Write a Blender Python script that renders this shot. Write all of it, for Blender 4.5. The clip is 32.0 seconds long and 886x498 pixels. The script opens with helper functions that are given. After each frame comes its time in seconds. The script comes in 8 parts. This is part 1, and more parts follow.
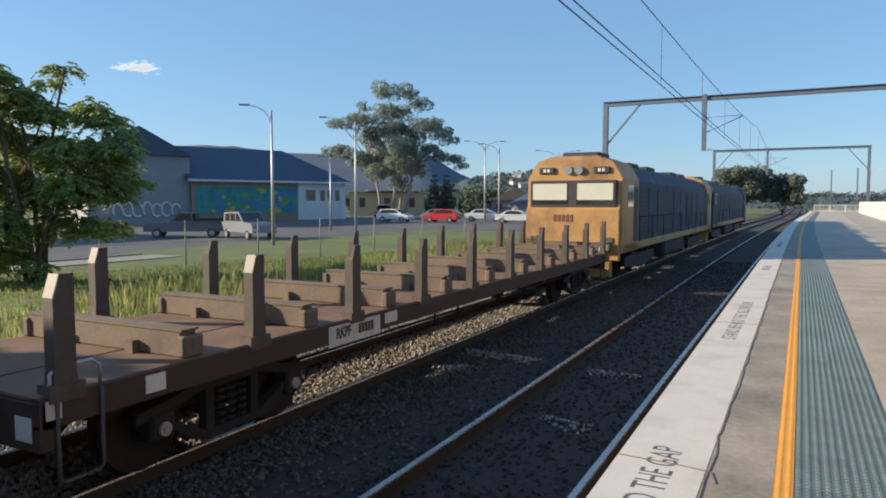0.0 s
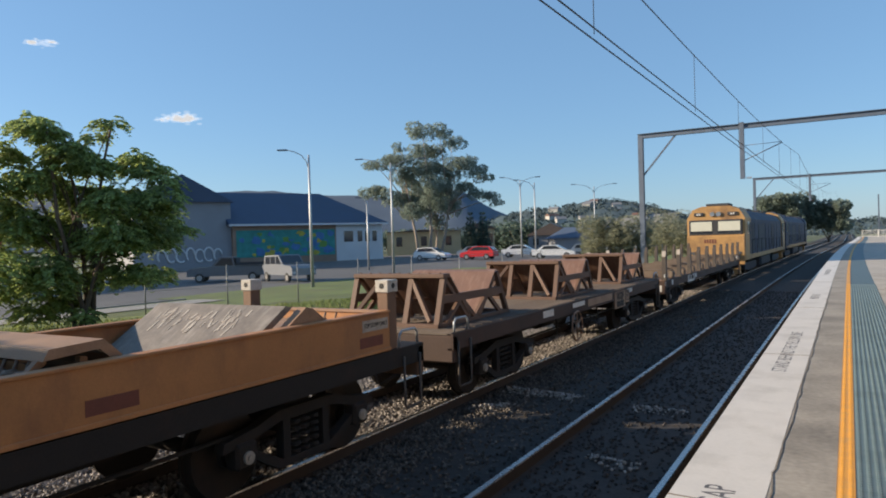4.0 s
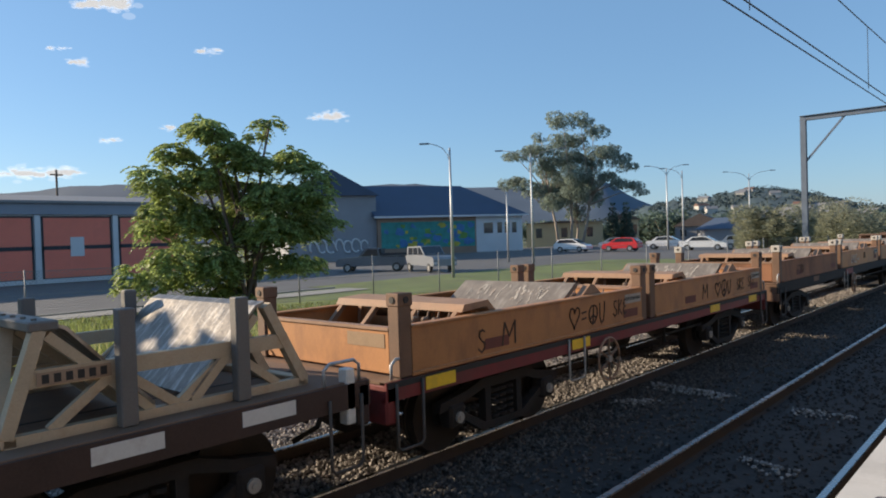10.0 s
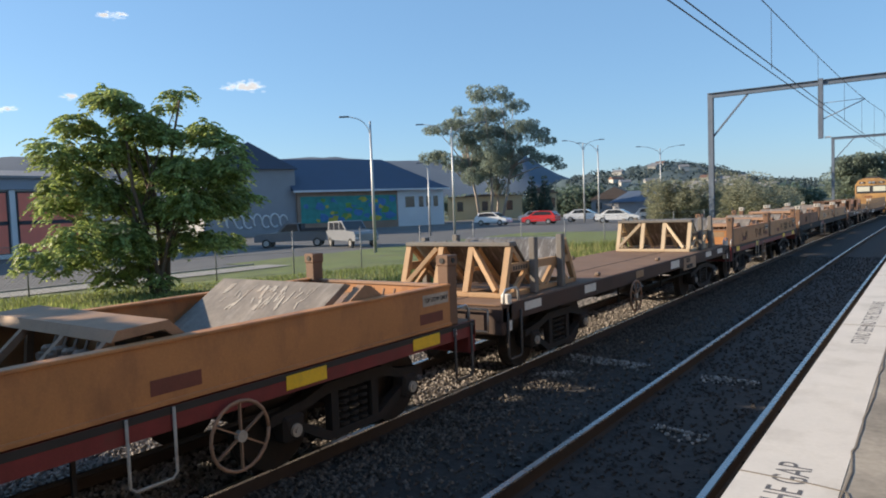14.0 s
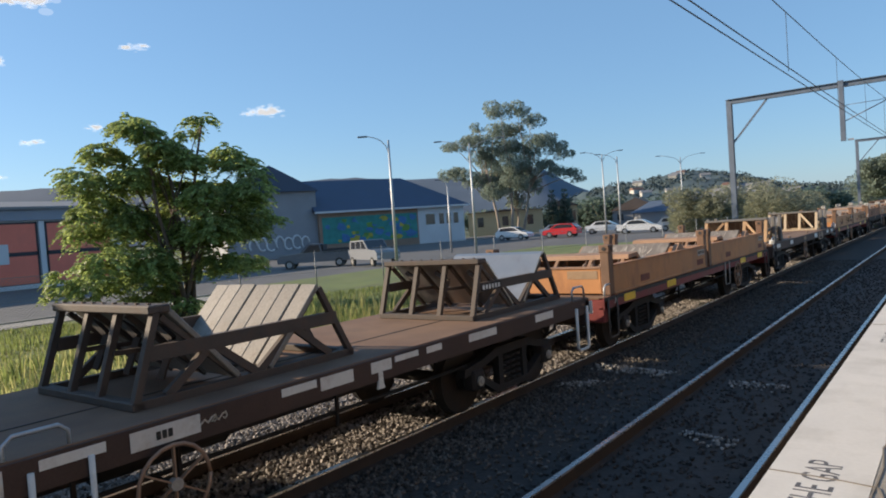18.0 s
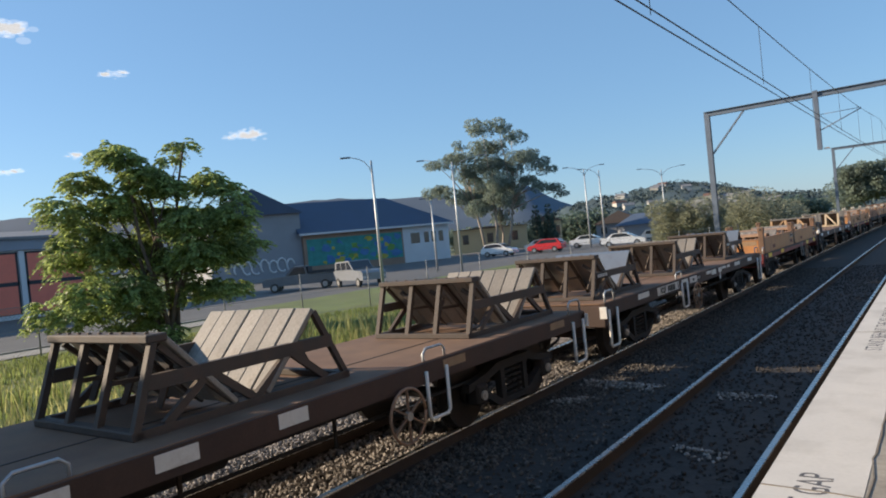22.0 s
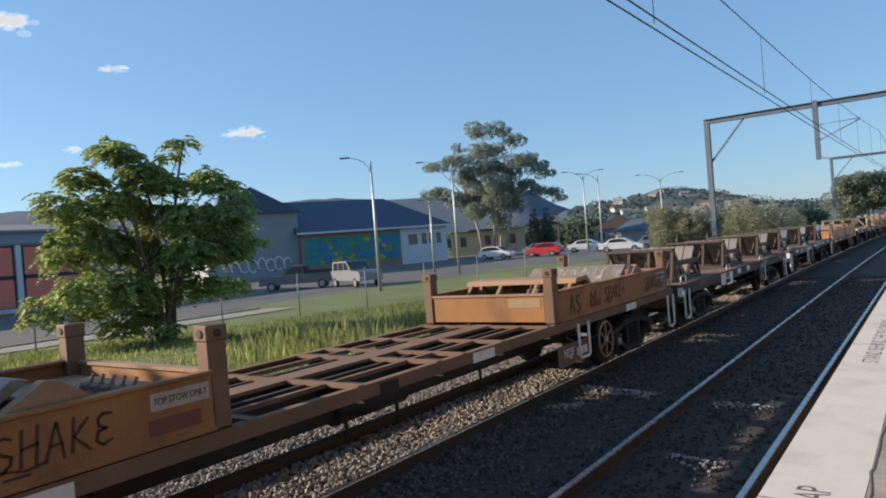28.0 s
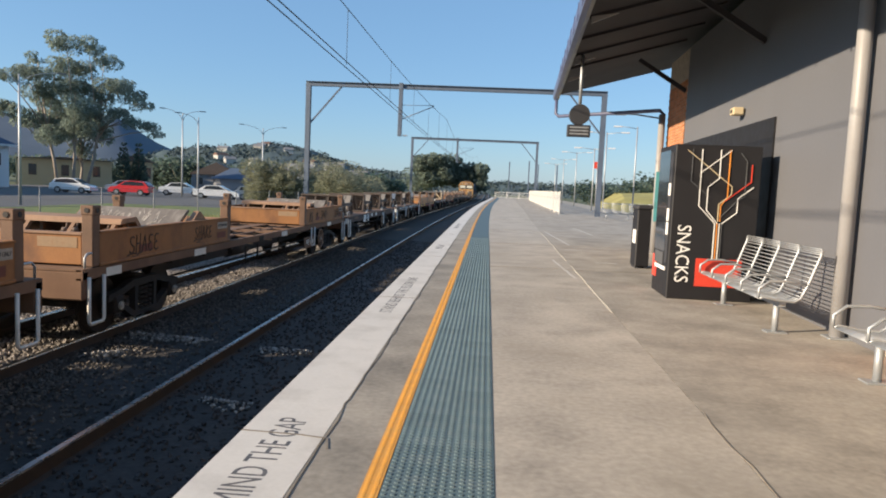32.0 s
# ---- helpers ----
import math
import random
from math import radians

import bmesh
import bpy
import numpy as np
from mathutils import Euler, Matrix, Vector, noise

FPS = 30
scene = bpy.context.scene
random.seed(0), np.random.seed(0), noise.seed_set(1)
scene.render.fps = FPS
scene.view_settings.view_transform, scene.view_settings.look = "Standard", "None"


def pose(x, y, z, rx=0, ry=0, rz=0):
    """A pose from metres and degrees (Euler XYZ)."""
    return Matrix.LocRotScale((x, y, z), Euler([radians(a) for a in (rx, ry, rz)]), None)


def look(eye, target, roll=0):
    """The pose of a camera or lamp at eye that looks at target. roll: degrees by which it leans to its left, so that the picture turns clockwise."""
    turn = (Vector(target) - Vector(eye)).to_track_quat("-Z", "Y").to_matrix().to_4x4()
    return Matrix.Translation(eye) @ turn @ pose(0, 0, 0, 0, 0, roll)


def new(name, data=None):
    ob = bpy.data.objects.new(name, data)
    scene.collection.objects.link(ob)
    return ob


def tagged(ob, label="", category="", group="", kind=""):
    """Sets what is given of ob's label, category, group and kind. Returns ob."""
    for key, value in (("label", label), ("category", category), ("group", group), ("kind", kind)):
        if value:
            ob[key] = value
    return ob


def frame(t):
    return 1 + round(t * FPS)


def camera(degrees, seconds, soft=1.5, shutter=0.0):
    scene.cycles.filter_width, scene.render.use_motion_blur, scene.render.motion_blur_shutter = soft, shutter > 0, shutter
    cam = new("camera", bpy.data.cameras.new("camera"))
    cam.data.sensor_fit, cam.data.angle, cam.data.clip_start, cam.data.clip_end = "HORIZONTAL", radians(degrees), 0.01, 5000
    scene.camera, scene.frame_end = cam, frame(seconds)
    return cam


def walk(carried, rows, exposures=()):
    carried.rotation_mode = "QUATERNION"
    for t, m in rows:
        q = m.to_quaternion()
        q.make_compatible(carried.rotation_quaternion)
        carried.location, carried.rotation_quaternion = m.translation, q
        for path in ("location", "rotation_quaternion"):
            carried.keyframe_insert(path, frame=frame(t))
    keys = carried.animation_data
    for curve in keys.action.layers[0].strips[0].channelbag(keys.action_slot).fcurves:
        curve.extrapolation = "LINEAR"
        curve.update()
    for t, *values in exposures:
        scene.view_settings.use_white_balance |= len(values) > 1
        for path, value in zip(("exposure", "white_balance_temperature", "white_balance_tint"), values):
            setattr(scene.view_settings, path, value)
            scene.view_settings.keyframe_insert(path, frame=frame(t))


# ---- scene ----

# ---- camera: held by hand on the platform, turning, with a short step at the end ----
cam = camera(65.15, 32.0, soft=1.9)
PATH = [
    (0, -0.008, 0.003, 1.597, 27.33, -3.84, 0.02),
    (0.5, -0.014, 0.006, 1.599, 33.62, -2.23, 1.34),
    (1, -0.008, 0.004, 1.600, 37.96, -1.54, 1.48),
    (1.5, 0.021, -0.006, 1.601, 36.60, -1.10, 0.31),
    (2, 0.019, -0.004, 1.599, 33.38, -0.89, 0.48),
    (2.5, 0.016, -0.002, 1.599, 31.98, 0.02, 0.09),
    (3, 0.007, 0.001, 1.598, 30.26, -0.27, -0.02),
    (3.5, -0.006, 0.006, 1.597, 30.30, -0.45, -1.06),
    (5.5, -0.004, 0.017, 1.598, 30.34, -1.62, -2.53),
    (6, -0.021, 0.013, 1.600, 31.28, -2.24, -1.78),
    (6.5, -0.021, 0.014, 1.589, 33.91, -2.34, -2.49),
    (7, -0.012, -0.001, 1.590, 34.81, -2.88, -2.62),
    (7.5, 0.010, -0.003, 1.574, 34.05, -3.04, -1.76),
    (8, 0.006, 0.007, 1.577, 33.54, -5.11, -1.81),
    (8.5, -0.028, 0.007, 1.599, 33.72, -5.57, -1.39),
    (9, -0.066, 0.022, 1.627, 36.84, -4.01, -0.98),
    (9.5, -0.030, 0.015, 1.604, 41.02, -1.11, -1.04),
    (10, 0.008, -0.015, 1.587, 41.89, -1.04, -1.80),
    (10.5, 0.035, -0.058, 1.559, 40.75, -3.69, 0.48),
    (11, 0.031, -0.086, 1.588, 36.74, -4.61, -0.64),
    (11.5, 0.022, -0.088, 1.613, 32.93, -3.69, -1.71),
    (12, 0.013, -0.061, 1.621, 30.65, -3.38, -2.24),
    (12.5, 0.002, -0.014, 1.627, 31.47, -2.62, -2.12),
    (13, -0.007, 0.001, 1.612, 31.88, -3.09, -2.32),
    (13.5, -0.019, 0.009, 1.619, 32.47, -3.77, -3.32),
    (14, -0.044, 0.021, 1.642, 35.50, -3.44, -2.11),
    (14.5, -0.022, 0.019, 1.622, 43.55, -3.60, -1.42),
    (15, -0.006, -0.004, 1.610, 45.45, -4.07, -2.88),
    (15.5, 0.001, -0.015, 1.608, 43.85, -4.41, -2.74),
    (17.5, -0.007, -0.023, 1.579, 38.55, -2.23, -2.84),
    (18, -0.001, -0.013, 1.582, 37.22, -1.94, -4.01),
    (18.5, -0.015, -0.005, 1.593, 36.75, -2.45, -4.30),
    (19, -0.028, -0.007, 1.598, 36.85, -2.49, -4.53),
    (19.5, -0.016, -0.005, 1.599, 36.17, -2.04, -5.14),
    (20, -0.033, 0.021, 1.618, 36.54, -1.32, -5.61),
    (20.5, -0.024, 0.018, 1.599, 37.70, -1.01, -4.87),
    (21, -0.026, 0.005, 1.598, 38.25, -1.04, -4.67),
    (21.5, -0.002, -0.007, 1.604, 36.92, -0.64, -4.93),
    (22, -0.002, 0.007, 1.613, 35.91, -0.56, -5.64),
    (22.5, 0.002, 0.015, 1.614, 35.11, -0.83, -6.32),
    (23, -0.001, 0.027, 1.610, 36.90, -0.32, -5.35),
    (23.5, -0.032, 0.017, 1.596, 39.69, -0.72, -3.93),
    (24, -0.024, 0.012, 1.601, 40.91, -1.03, -4.11),
    (24.5, -0.015, 0.007, 1.601, 41.25, -1.25, -3.76),
    (25, -0.007, -0.000, 1.603, 40.86, -1.59, -4.18),
    (25.5, -0.003, -0.006, 1.604, 39.96, -1.68, -4.61),
    (27.5, -0.013, -0.016, 1.619, 36.44, -0.55, -3.65),
    (28, -0.025, -0.006, 1.642, 35.67, -0.44, -4.51),
    (28.5, 0.018, -0.039, 1.613, 35.43, -0.62, -3.77),
    (29, 0.088, -0.039, 1.617, 26.86, -1.32, -1.65),
    (29.5, 0.099, -0.004, 1.614, 17.80, -1.32, -1.69),
    (30, 0.084, 0.012, 1.616, 14.02, -1.10, -1.64),
    (30.5, 0.089, 0.035, 1.609, 12.85, -0.78, -1.49),
    (31, 0.098, 0.034, 1.600, 11.64, -0.87, -1.66),
    (31.5, 0.181, 0.048, 1.574, 10.00, -3.71, -2.27),
    (32, 0.485, 0.144, 1.591, 3.48, -5.07, 2.56),
]


def aim(x, y, z, yaw, pitch, roll):
    a, b = radians(yaw), radians(pitch)
    way = Vector((-math.sin(a) * math.cos(b), math.cos(a) * math.cos(b), math.sin(b)))
    return look(Vector((x, y, z)), Vector((x, y, z)) + way, roll)


# the phone's own exposure drifts a little as it turns
STOPS = [(0, 0.90), (1, 0.90), (2, 0.82), (3, 0.75), (6, 0.95), (8, 0.98), (9, 1.0), (10, 0.78), (11, 1.03), (12, 0.95), (14, 0.97), (15, 0.84), (18, 0.85), (19, 0.95), (20, 0.95), (22, 0.85), (25, 0.85),
         (28, 0.85), (29, 0.82), (30, 0.77), (31, 0.77), (32, 0.85)]
walk(cam, [(row[0], aim(*row[1:])) for row in PATH], STOPS)

# ---- light: low late sun across the tracks from the train's side, clear sky ----
SUN_WAY = Vector((2.45, 1.1, -0.885)).normalized()      # the way the light travels
SUN_ELEV = math.asin(-SUN_WAY.z)
SUN_AZ = math.atan2(-SUN_WAY.x, -SUN_WAY.y)          # from +y, clockwise towards +x
world = bpy.data.worlds.new("sky")
scene.world = world
world.use_nodes = True
wn, wl = world.node_tree.nodes, world.node_tree.links
wn.clear()
w_out, w_bg, w_sky = wn.new("ShaderNodeOutputWorld"), wn.new("ShaderNodeBackground"), wn.new("ShaderNodeTexSky")
w_sky.sky_type = "NISHITA"
w_sky.sun_disc = False
w_sky.sun_elevation, w_sky.sun_rotation = SUN_ELEV, SUN_AZ
w_sky.altitude, w_sky.air_density, w_sky.dust_density, w_sky.ozone_density = 20, 1.0, 0.35, 4.0
w_bg.inputs["Strength"].default_value = 0.05
# a thin even haze brightens the whole dome
w_haze = wn.new("ShaderNodeMix")
w_haze.data_type, w_haze.blend_type = "RGBA", "ADD"
w_haze.inputs[0].default_value = 1.0
w_haze.inputs[7].default_value = (1.3, 2.5, 4.1, 1.0)
wl.new(w_sky.outputs[0], w_haze.inputs[6])
wl.new(w_haze.outputs[2], w_bg.inputs[0])
wl.new(w_bg.outputs[0], w_out.inputs[0])
sun = new("sun", bpy.data.lights.new("sun", "SUN"))
sun.data.energy, sun.data.angle, sun.data.color = 4.8, radians(0.6), (1.0, 0.82, 0.60)
sun.matrix_world = look((0, 0, 60), Vector((0, 0, 60)) + SUN_WAY)

# ---- materials ----
def mat(name, base, rough=0.7, metal=0.0, var=0.25, scale=6.0, fine=60.0, bump=0.15, stain=None, amount=0.0, stain_scale=1.2,
        random_tint=0.0, coat=0.0, island=0.0, streak=0.0):
    m = bpy.data.materials.new(name)
    m.use_nodes = True
    n, l = m.node_tree.nodes, m.node_tree.links
    b = n["Principled BSDF"]
    tc = n.new("ShaderNodeTexCoord")
    coarse, grain = n.new("ShaderNodeTexNoise"), n.new("ShaderNodeTexNoise")
    for node, sc, det in ((coarse, scale, 6.0), (grain, fine, 3.0)):
        node.inputs["Scale"].default_value, node.inputs["Detail"].default_value = sc, det
        l.new(tc.outputs["Object"], node.inputs["Vector"])
    mix = n.new("ShaderNodeMix")
    mix.data_type = "FLOAT"
    mix.inputs[0].default_value = 0.35
    l.new(coarse.outputs[0], mix.inputs[2])
    l.new(grain.outputs[0], mix.inputs[3])
    ramp = n.new("ShaderNodeMapRange")
    ramp.inputs[1].default_value, ramp.inputs[2].default_value = 0.3, 0.7
    ramp.inputs[3].default_value, ramp.inputs[4].default_value = 1.0 - var, 1.0 + var
    l.new(mix.outputs[0], ramp.inputs[0])
    value = ramp.outputs[0]
    for amount_r, kind in ((random_tint, "object"), (island, "island")):
        if amount_r:
            if kind == "object":
                src = n.new("ShaderNodeObjectInfo").outputs["Random"]
            else:
                src = n.new("ShaderNodeNewGeometry").outputs["Random Per Island"]
            mr = n.new("ShaderNodeMapRange")
            mr.inputs[3].default_value, mr.inputs[4].default_value = 1.0 - amount_r, 1.0 + amount_r
            l.new(src, mr.inputs[0])
            mul = n.new("ShaderNodeMath")
            mul.operation = "MULTIPLY"
            l.new(value, mul.inputs[0])
            l.new(mr.outputs[0], mul.inputs[1])
            value = mul.outputs[0]
    col = n.new("ShaderNodeVectorMath")
    col.operation = "SCALE"
    col.inputs[0].default_value = base[:3]
    l.new(value, col.inputs["Scale"])
    out = col.outputs[0]
    if stain is not None:
        st = n.new("ShaderNodeTexNoise")
        st.inputs["Scale"].default_value, st.inputs["Detail"].default_value = stain_scale, 8.0
        st.inputs["Roughness"].default_value = 0.65
        src = tc.outputs["Object"]
        if streak:
            mp = n.new("ShaderNodeMapping")
            mp.inputs["Scale"].default_value = streak if isinstance(streak, tuple) else (1.0, 1.0, streak)
            l.new(src, mp.inputs[0])
            src = mp.outputs[0]
        l.new(src, st.inputs["Vector"])
        sr = n.new("ShaderNodeMapRange")
        sr.inputs[1].default_value, sr.inputs[2].default_value = 0.5, 0.72
        sr.inputs[3].default_value, sr.inputs[4].default_value = 0.0, amount
        l.new(st.outputs[0], sr.inputs[0])
        cm = n.new("ShaderNodeMix")
        cm.data_type = "RGBA"
        cm.inputs[7].default_value = (*stain[:3], 1)
        l.new(sr.outputs[0], cm.inputs[0])
        l.new(out, cm.inputs[6])
        out = cm.outputs[2]
    l.new(out, b.inputs["Base Color"])
    b.inputs["Metallic"].default_value = metal
    b.inputs["Coat Weight"].default_value = coat
    rr = n.new("ShaderNodeMapRange")
    rr.inputs[3].default_value, rr.inputs[4].default_value = max(rough - 0.12, 0.03), min(rough + 0.12, 1.0)
    l.new(coarse.outputs[0], rr.inputs[0])
    l.new(rr.outputs[0], b.inputs["Roughness"])
    if bump:
        bp = n.new("ShaderNodeBump")
        bp.inputs["Strength"].default_value, bp.inputs["Distance"].default_value = bump, 0.02
        l.new(mix.outputs[0], bp.inputs["Height"])
        l.new(bp.outputs[0], b.inputs["Normal"])
    return m


RUST = (0.10, 0.045, 0.025)
M = {}
M["concrete"] = mat("concrete", (0.285, 0.26, 0.225), 0.9, var=0.4, scale=1.4, fine=20, stain=(0.17, 0.155, 0.135), amount=0.65, stain_scale=1.1)
M["concrete_light"] = mat("concrete_light", (0.41, 0.37, 0.32), 0.9, var=0.34, scale=1.6, fine=18, stain=(0.215, 0.19, 0.155), amount=0.8, stain_scale=0.8)
M["concrete_mid"] = mat("concrete_mid", (0.35, 0.315, 0.27), 0.9, var=0.34, scale=1.5, fine=18, stain=(0.18, 0.165, 0.145), amount=0.8, stain_scale=0.6)
M["coping"] = mat("coping_paint", (0.60, 0.575, 0.54), 0.75, var=0.08, scale=2, fine=30, stain=(0.36, 0.335, 0.30), amount=0.5, stain_scale=1.6)
M["filler"] = mat("joint_filler", (0.66, 0.60, 0.50), 0.9, var=0.2, scale=3)
M["crack"] = mat("crack_dirt", (0.22, 0.19, 0.155), 0.95)
M["marking"] = mat("marking_paint", (0.10, 0.10, 0.11), 0.8, var=0.3, fine=90, stain=(0.45, 0.43, 0.4), amount=0.35, stain_scale=14)
M["yellow_line"] = mat("yellow_line", (0.66, 0.31, 0.05), 0.6, var=0.12, stain=(0.45, 0.30, 0.12), amount=0.5, stain_scale=7)
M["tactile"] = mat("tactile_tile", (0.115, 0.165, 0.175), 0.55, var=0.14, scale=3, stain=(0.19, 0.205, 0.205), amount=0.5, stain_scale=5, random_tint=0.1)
# far strip has no studs; their shade is put into a darker colour
M["tactile_stud_shade"] = mat("tactile_far", (0.08, 0.118, 0.127), 0.55, var=0.15, scale=3, fine=20, stain=(0.17, 0.185, 0.185), amount=0.5, stain_scale=5)
M["ballast"] = mat("ballast", (0.16, 0.138, 0.12), 0.95, var=0.5, scale=9, fine=26, bump=0.9, island=0.35)
# ballast and stones darkened in steps, the train's shade put into their colour
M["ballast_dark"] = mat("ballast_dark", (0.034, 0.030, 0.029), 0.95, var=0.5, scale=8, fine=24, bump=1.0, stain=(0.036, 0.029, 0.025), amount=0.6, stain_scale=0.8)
M["stone_deep_shade"] = mat("oily_stone", (0.042, 0.037, 0.036), 0.9, var=0.35, scale=20, fine=60, bump=0.4, island=0.5)
M["stone"] = mat("ballast_stone", (0.255, 0.23, 0.212), 0.95, var=0.35, scale=20, fine=60, bump=0.4, island=0.55)
M["stone_half_shade"] = mat("dirty_stone", (0.085, 0.075, 0.067), 0.95, var=0.35, scale=20, fine=60, bump=0.4, island=0.6)
M["stone_sunlit"] = mat("sunlit_stone", (0.30, 0.285, 0.27), 0.95, var=0.3, scale=20, fine=60, bump=0.3, island=0.5)
M["rail_top"] = mat("rail_head", (0.45, 0.43, 0.42), 0.28, metal=1.0, var=0.1)
M["rail_side"] = mat("rail_rust", (0.05, 0.034, 0.026), 0.85, var=0.3)
M["sleeper"] = mat("sleeper", (0.09, 0.078, 0.068), 0.9, var=0.25, random_tint=0.15)
M["wall_block"] = mat("platform_wall", (0.16, 0.145, 0.125), 0.95, var=0.3)
M["grass"] = mat("grass_ground", (0.13, 0.165, 0.045), 0.95, var=0.4, scale=0.6, fine=25, bump=0.6, stain=(0.12, 0.10, 0.05), amount=0.6, stain_scale=0.25)
M["bank"] = mat("dry_bank", (0.30, 0.27, 0.09), 0.95, var=0.3, scale=0.3, fine=6, bump=0.3, stain=(0.20, 0.22, 0.06), amount=0.6, stain_scale=0.08)
M["grass_blade"] = mat("grass_blade", (0.195, 0.235, 0.076), 0.8, var=0.35, scale=1.0, bump=0, island=0.5)
M["straw"] = mat("grass_straw", (0.34, 0.33, 0.14), 0.85, var=0.3, scale=1.0, bump=0, island=0.45)
M["asphalt"] = mat("asphalt", (0.10, 0.102, 0.108), 0.9, var=0.2, scale=0.5, fine=50, stain=(0.15, 0.145, 0.14), amount=0.5, stain_scale=0.2)
M["path"] = mat("footpath", (0.30, 0.285, 0.26), 0.9, var=0.15)
M["land"] = mat("far_land", (0.09, 0.105, 0.05), 0.95, var=0.35, scale=0.05, fine=1.0, bump=0)
M["wagon_brown"] = mat("wagon_brown", (0.066, 0.038, 0.029), 0.75, var=0.3, scale=3, stain=(0.04, 0.028, 0.024), amount=0.8, stain_scale=1.5)
M["wagon_rust"] = mat("wagon_deck", (0.18, 0.105, 0.066), 0.85, var=0.25, scale=2.5, stain=(0.12, 0.058, 0.037), amount=0.6, stain_scale=0.8)
M["tread"] = mat("ribbed_deck", (0.135, 0.105, 0.085), 0.6, var=0.25, scale=2, stain=(0.05, 0.038, 0.032), amount=0.7, stain_scale=1.2)
M["bolster_wood"] = mat("weathered_bolster", (0.168, 0.126, 0.094), 0.85, var=0.3, scale=4, fine=30, stain=(0.07, 0.05, 0.04), amount=0.7, stain_scale=2)
M["stanchion"] = mat("stanchion_steel", (0.085, 0.07, 0.06), 0.75, var=0.3, scale=6, stain=(0.14, 0.10, 0.075), amount=0.6, stain_scale=5)
M["tensioner"] = mat("tensioner_iron", (0.15, 0.10, 0.07), 0.7, var=0.3, scale=9, stain=(0.3, 0.26, 0.22), amount=0.5, stain_scale=9)
M["casting_pale"] = mat("pale_casting", (0.5, 0.47, 0.42), 0.7, var=0.25, scale=8, stain=(0.2, 0.12, 0.08), amount=0.5, stain_scale=9)
M["faded_plate"] = mat("faded_plate", (0.33, 0.22, 0.13), 0.7, var=0.25, scale=6, stain=(0.2, 0.1, 0.05), amount=0.6, stain_scale=6)
M["trough_post"] = mat("trough_post_brown", (0.175, 0.10, 0.062), 0.7, var=0.25, scale=3, stain=(0.11, 0.055, 0.034), amount=0.6, stain_scale=3, streak=0.4)
M["wagon_dark"] = mat("wagon_under", (0.021, 0.0175, 0.0155), 0.85, var=0.35, stain=(0.05, 0.026, 0.018), amount=0.45, stain_scale=3)
M["wagon_red"] = mat("wagon_red", (0.185, 0.028, 0.028), 0.6, var=0.2, stain=(0.10, 0.05, 0.04), amount=0.7, stain_scale=2)
M["code_board"] = mat("code_board", (0.36, 0.25, 0.17), 0.75, var=0.2, stain=(0.18, 0.10, 0.07), amount=0.6, stain_scale=3)
M["worn_grey"] = mat("worn_grey", (0.40, 0.36, 0.31), 0.7, var=0.25, stain=(0.2, 0.11, 0.07), amount=0.5, stain_scale=8)
M["yellow_patch"] = mat("yellow_patch", (0.85, 0.55, 0.03), 0.5, var=0.1, stain=(0.4, 0.28, 0.08), amount=0.4, stain_scale=9)
M["trough_yellow"] = mat("trough_yellow", (0.44, 0.20, 0.075), 0.6, var=0.16, scale=2, stain=(0.20, 0.088, 0.05), amount=0.85, stain_scale=1.6, streak=0.5, random_tint=0.1)
M["trough_rusty"] = mat("trough_rusty", (0.27, 0.125, 0.065), 0.8, var=0.25, scale=2, stain=(0.10, 0.05, 0.03), amount=0.8, stain_scale=1.4, streak=0.5)
M["trough_brown"] = mat("trough_brown", (0.31, 0.138, 0.048), 0.7, var=0.24, scale=2, stain=(0.12, 0.053, 0.031), amount=0.8, stain_scale=1.5, streak=0.5)
M["trough_rust"] = mat("trough_panel", (0.17, 0.058, 0.04), 0.75, var=0.2)
M["trough_rim"] = mat("trough_rim", (0.32, 0.19, 0.12), 0.6, var=0.15, stain=RUST, amount=0.4)
M["steel_pad"] = mat("worn_steel_pad", (0.17, 0.15, 0.13), 0.42, metal=0.45, var=0.3, scale=5, fine=22, bump=0.4, stain=(0.62, 0.60, 0.57), amount=0.75, stain_scale=3.0, streak=(4.5, 0.9, 0.9))
M["trough_pad"] = mat("dull_steel_pad", (0.18, 0.155, 0.132), 0.62, var=0.3, scale=4, fine=22, bump=0.4, stain=(0.36, 0.33, 0.295), amount=0.55, stain_scale=3.0, streak=(4.5, 0.9, 0.9))
M["trough_inner"] = mat("trough_inner_tan", (0.32, 0.19, 0.115), 0.7, var=0.22, scale=3, stain=(0.14, 0.085, 0.055), amount=0.7, stain_scale=2)
M["cradle_brown"] = mat("cradle_brown", (0.144, 0.083, 0.057), 0.7, var=0.2, scale=4, stain=(0.11, 0.06, 0.04), amount=0.6, stain_scale=2)
M["cradle_dark"] = mat("cradle_dark", (0.075, 0.058, 0.049), 0.75, var=0.3, scale=4, stain=RUST, amount=0.5, stain_scale=4)
M["cradle_cream"] = mat("cradle_cream", (0.52, 0.41, 0.28), 0.7, var=0.15, scale=4, stain=(0.30, 0.15, 0.07), amount=0.5, stain_scale=4)
M["cradle_tan"] = mat("cradle_tan", (0.44, 0.28, 0.155), 0.75, var=0.2, scale=4, stain=(0.25, 0.14, 0.075), amount=0.6, stain_scale=4)
M["cradle_grey"] = mat("cradle_grey", (0.16, 0.15, 0.14), 0.65, var=0.2, scale=4, stain=(0.12, 0.08, 0.06), amount=0.5, stain_scale=4)
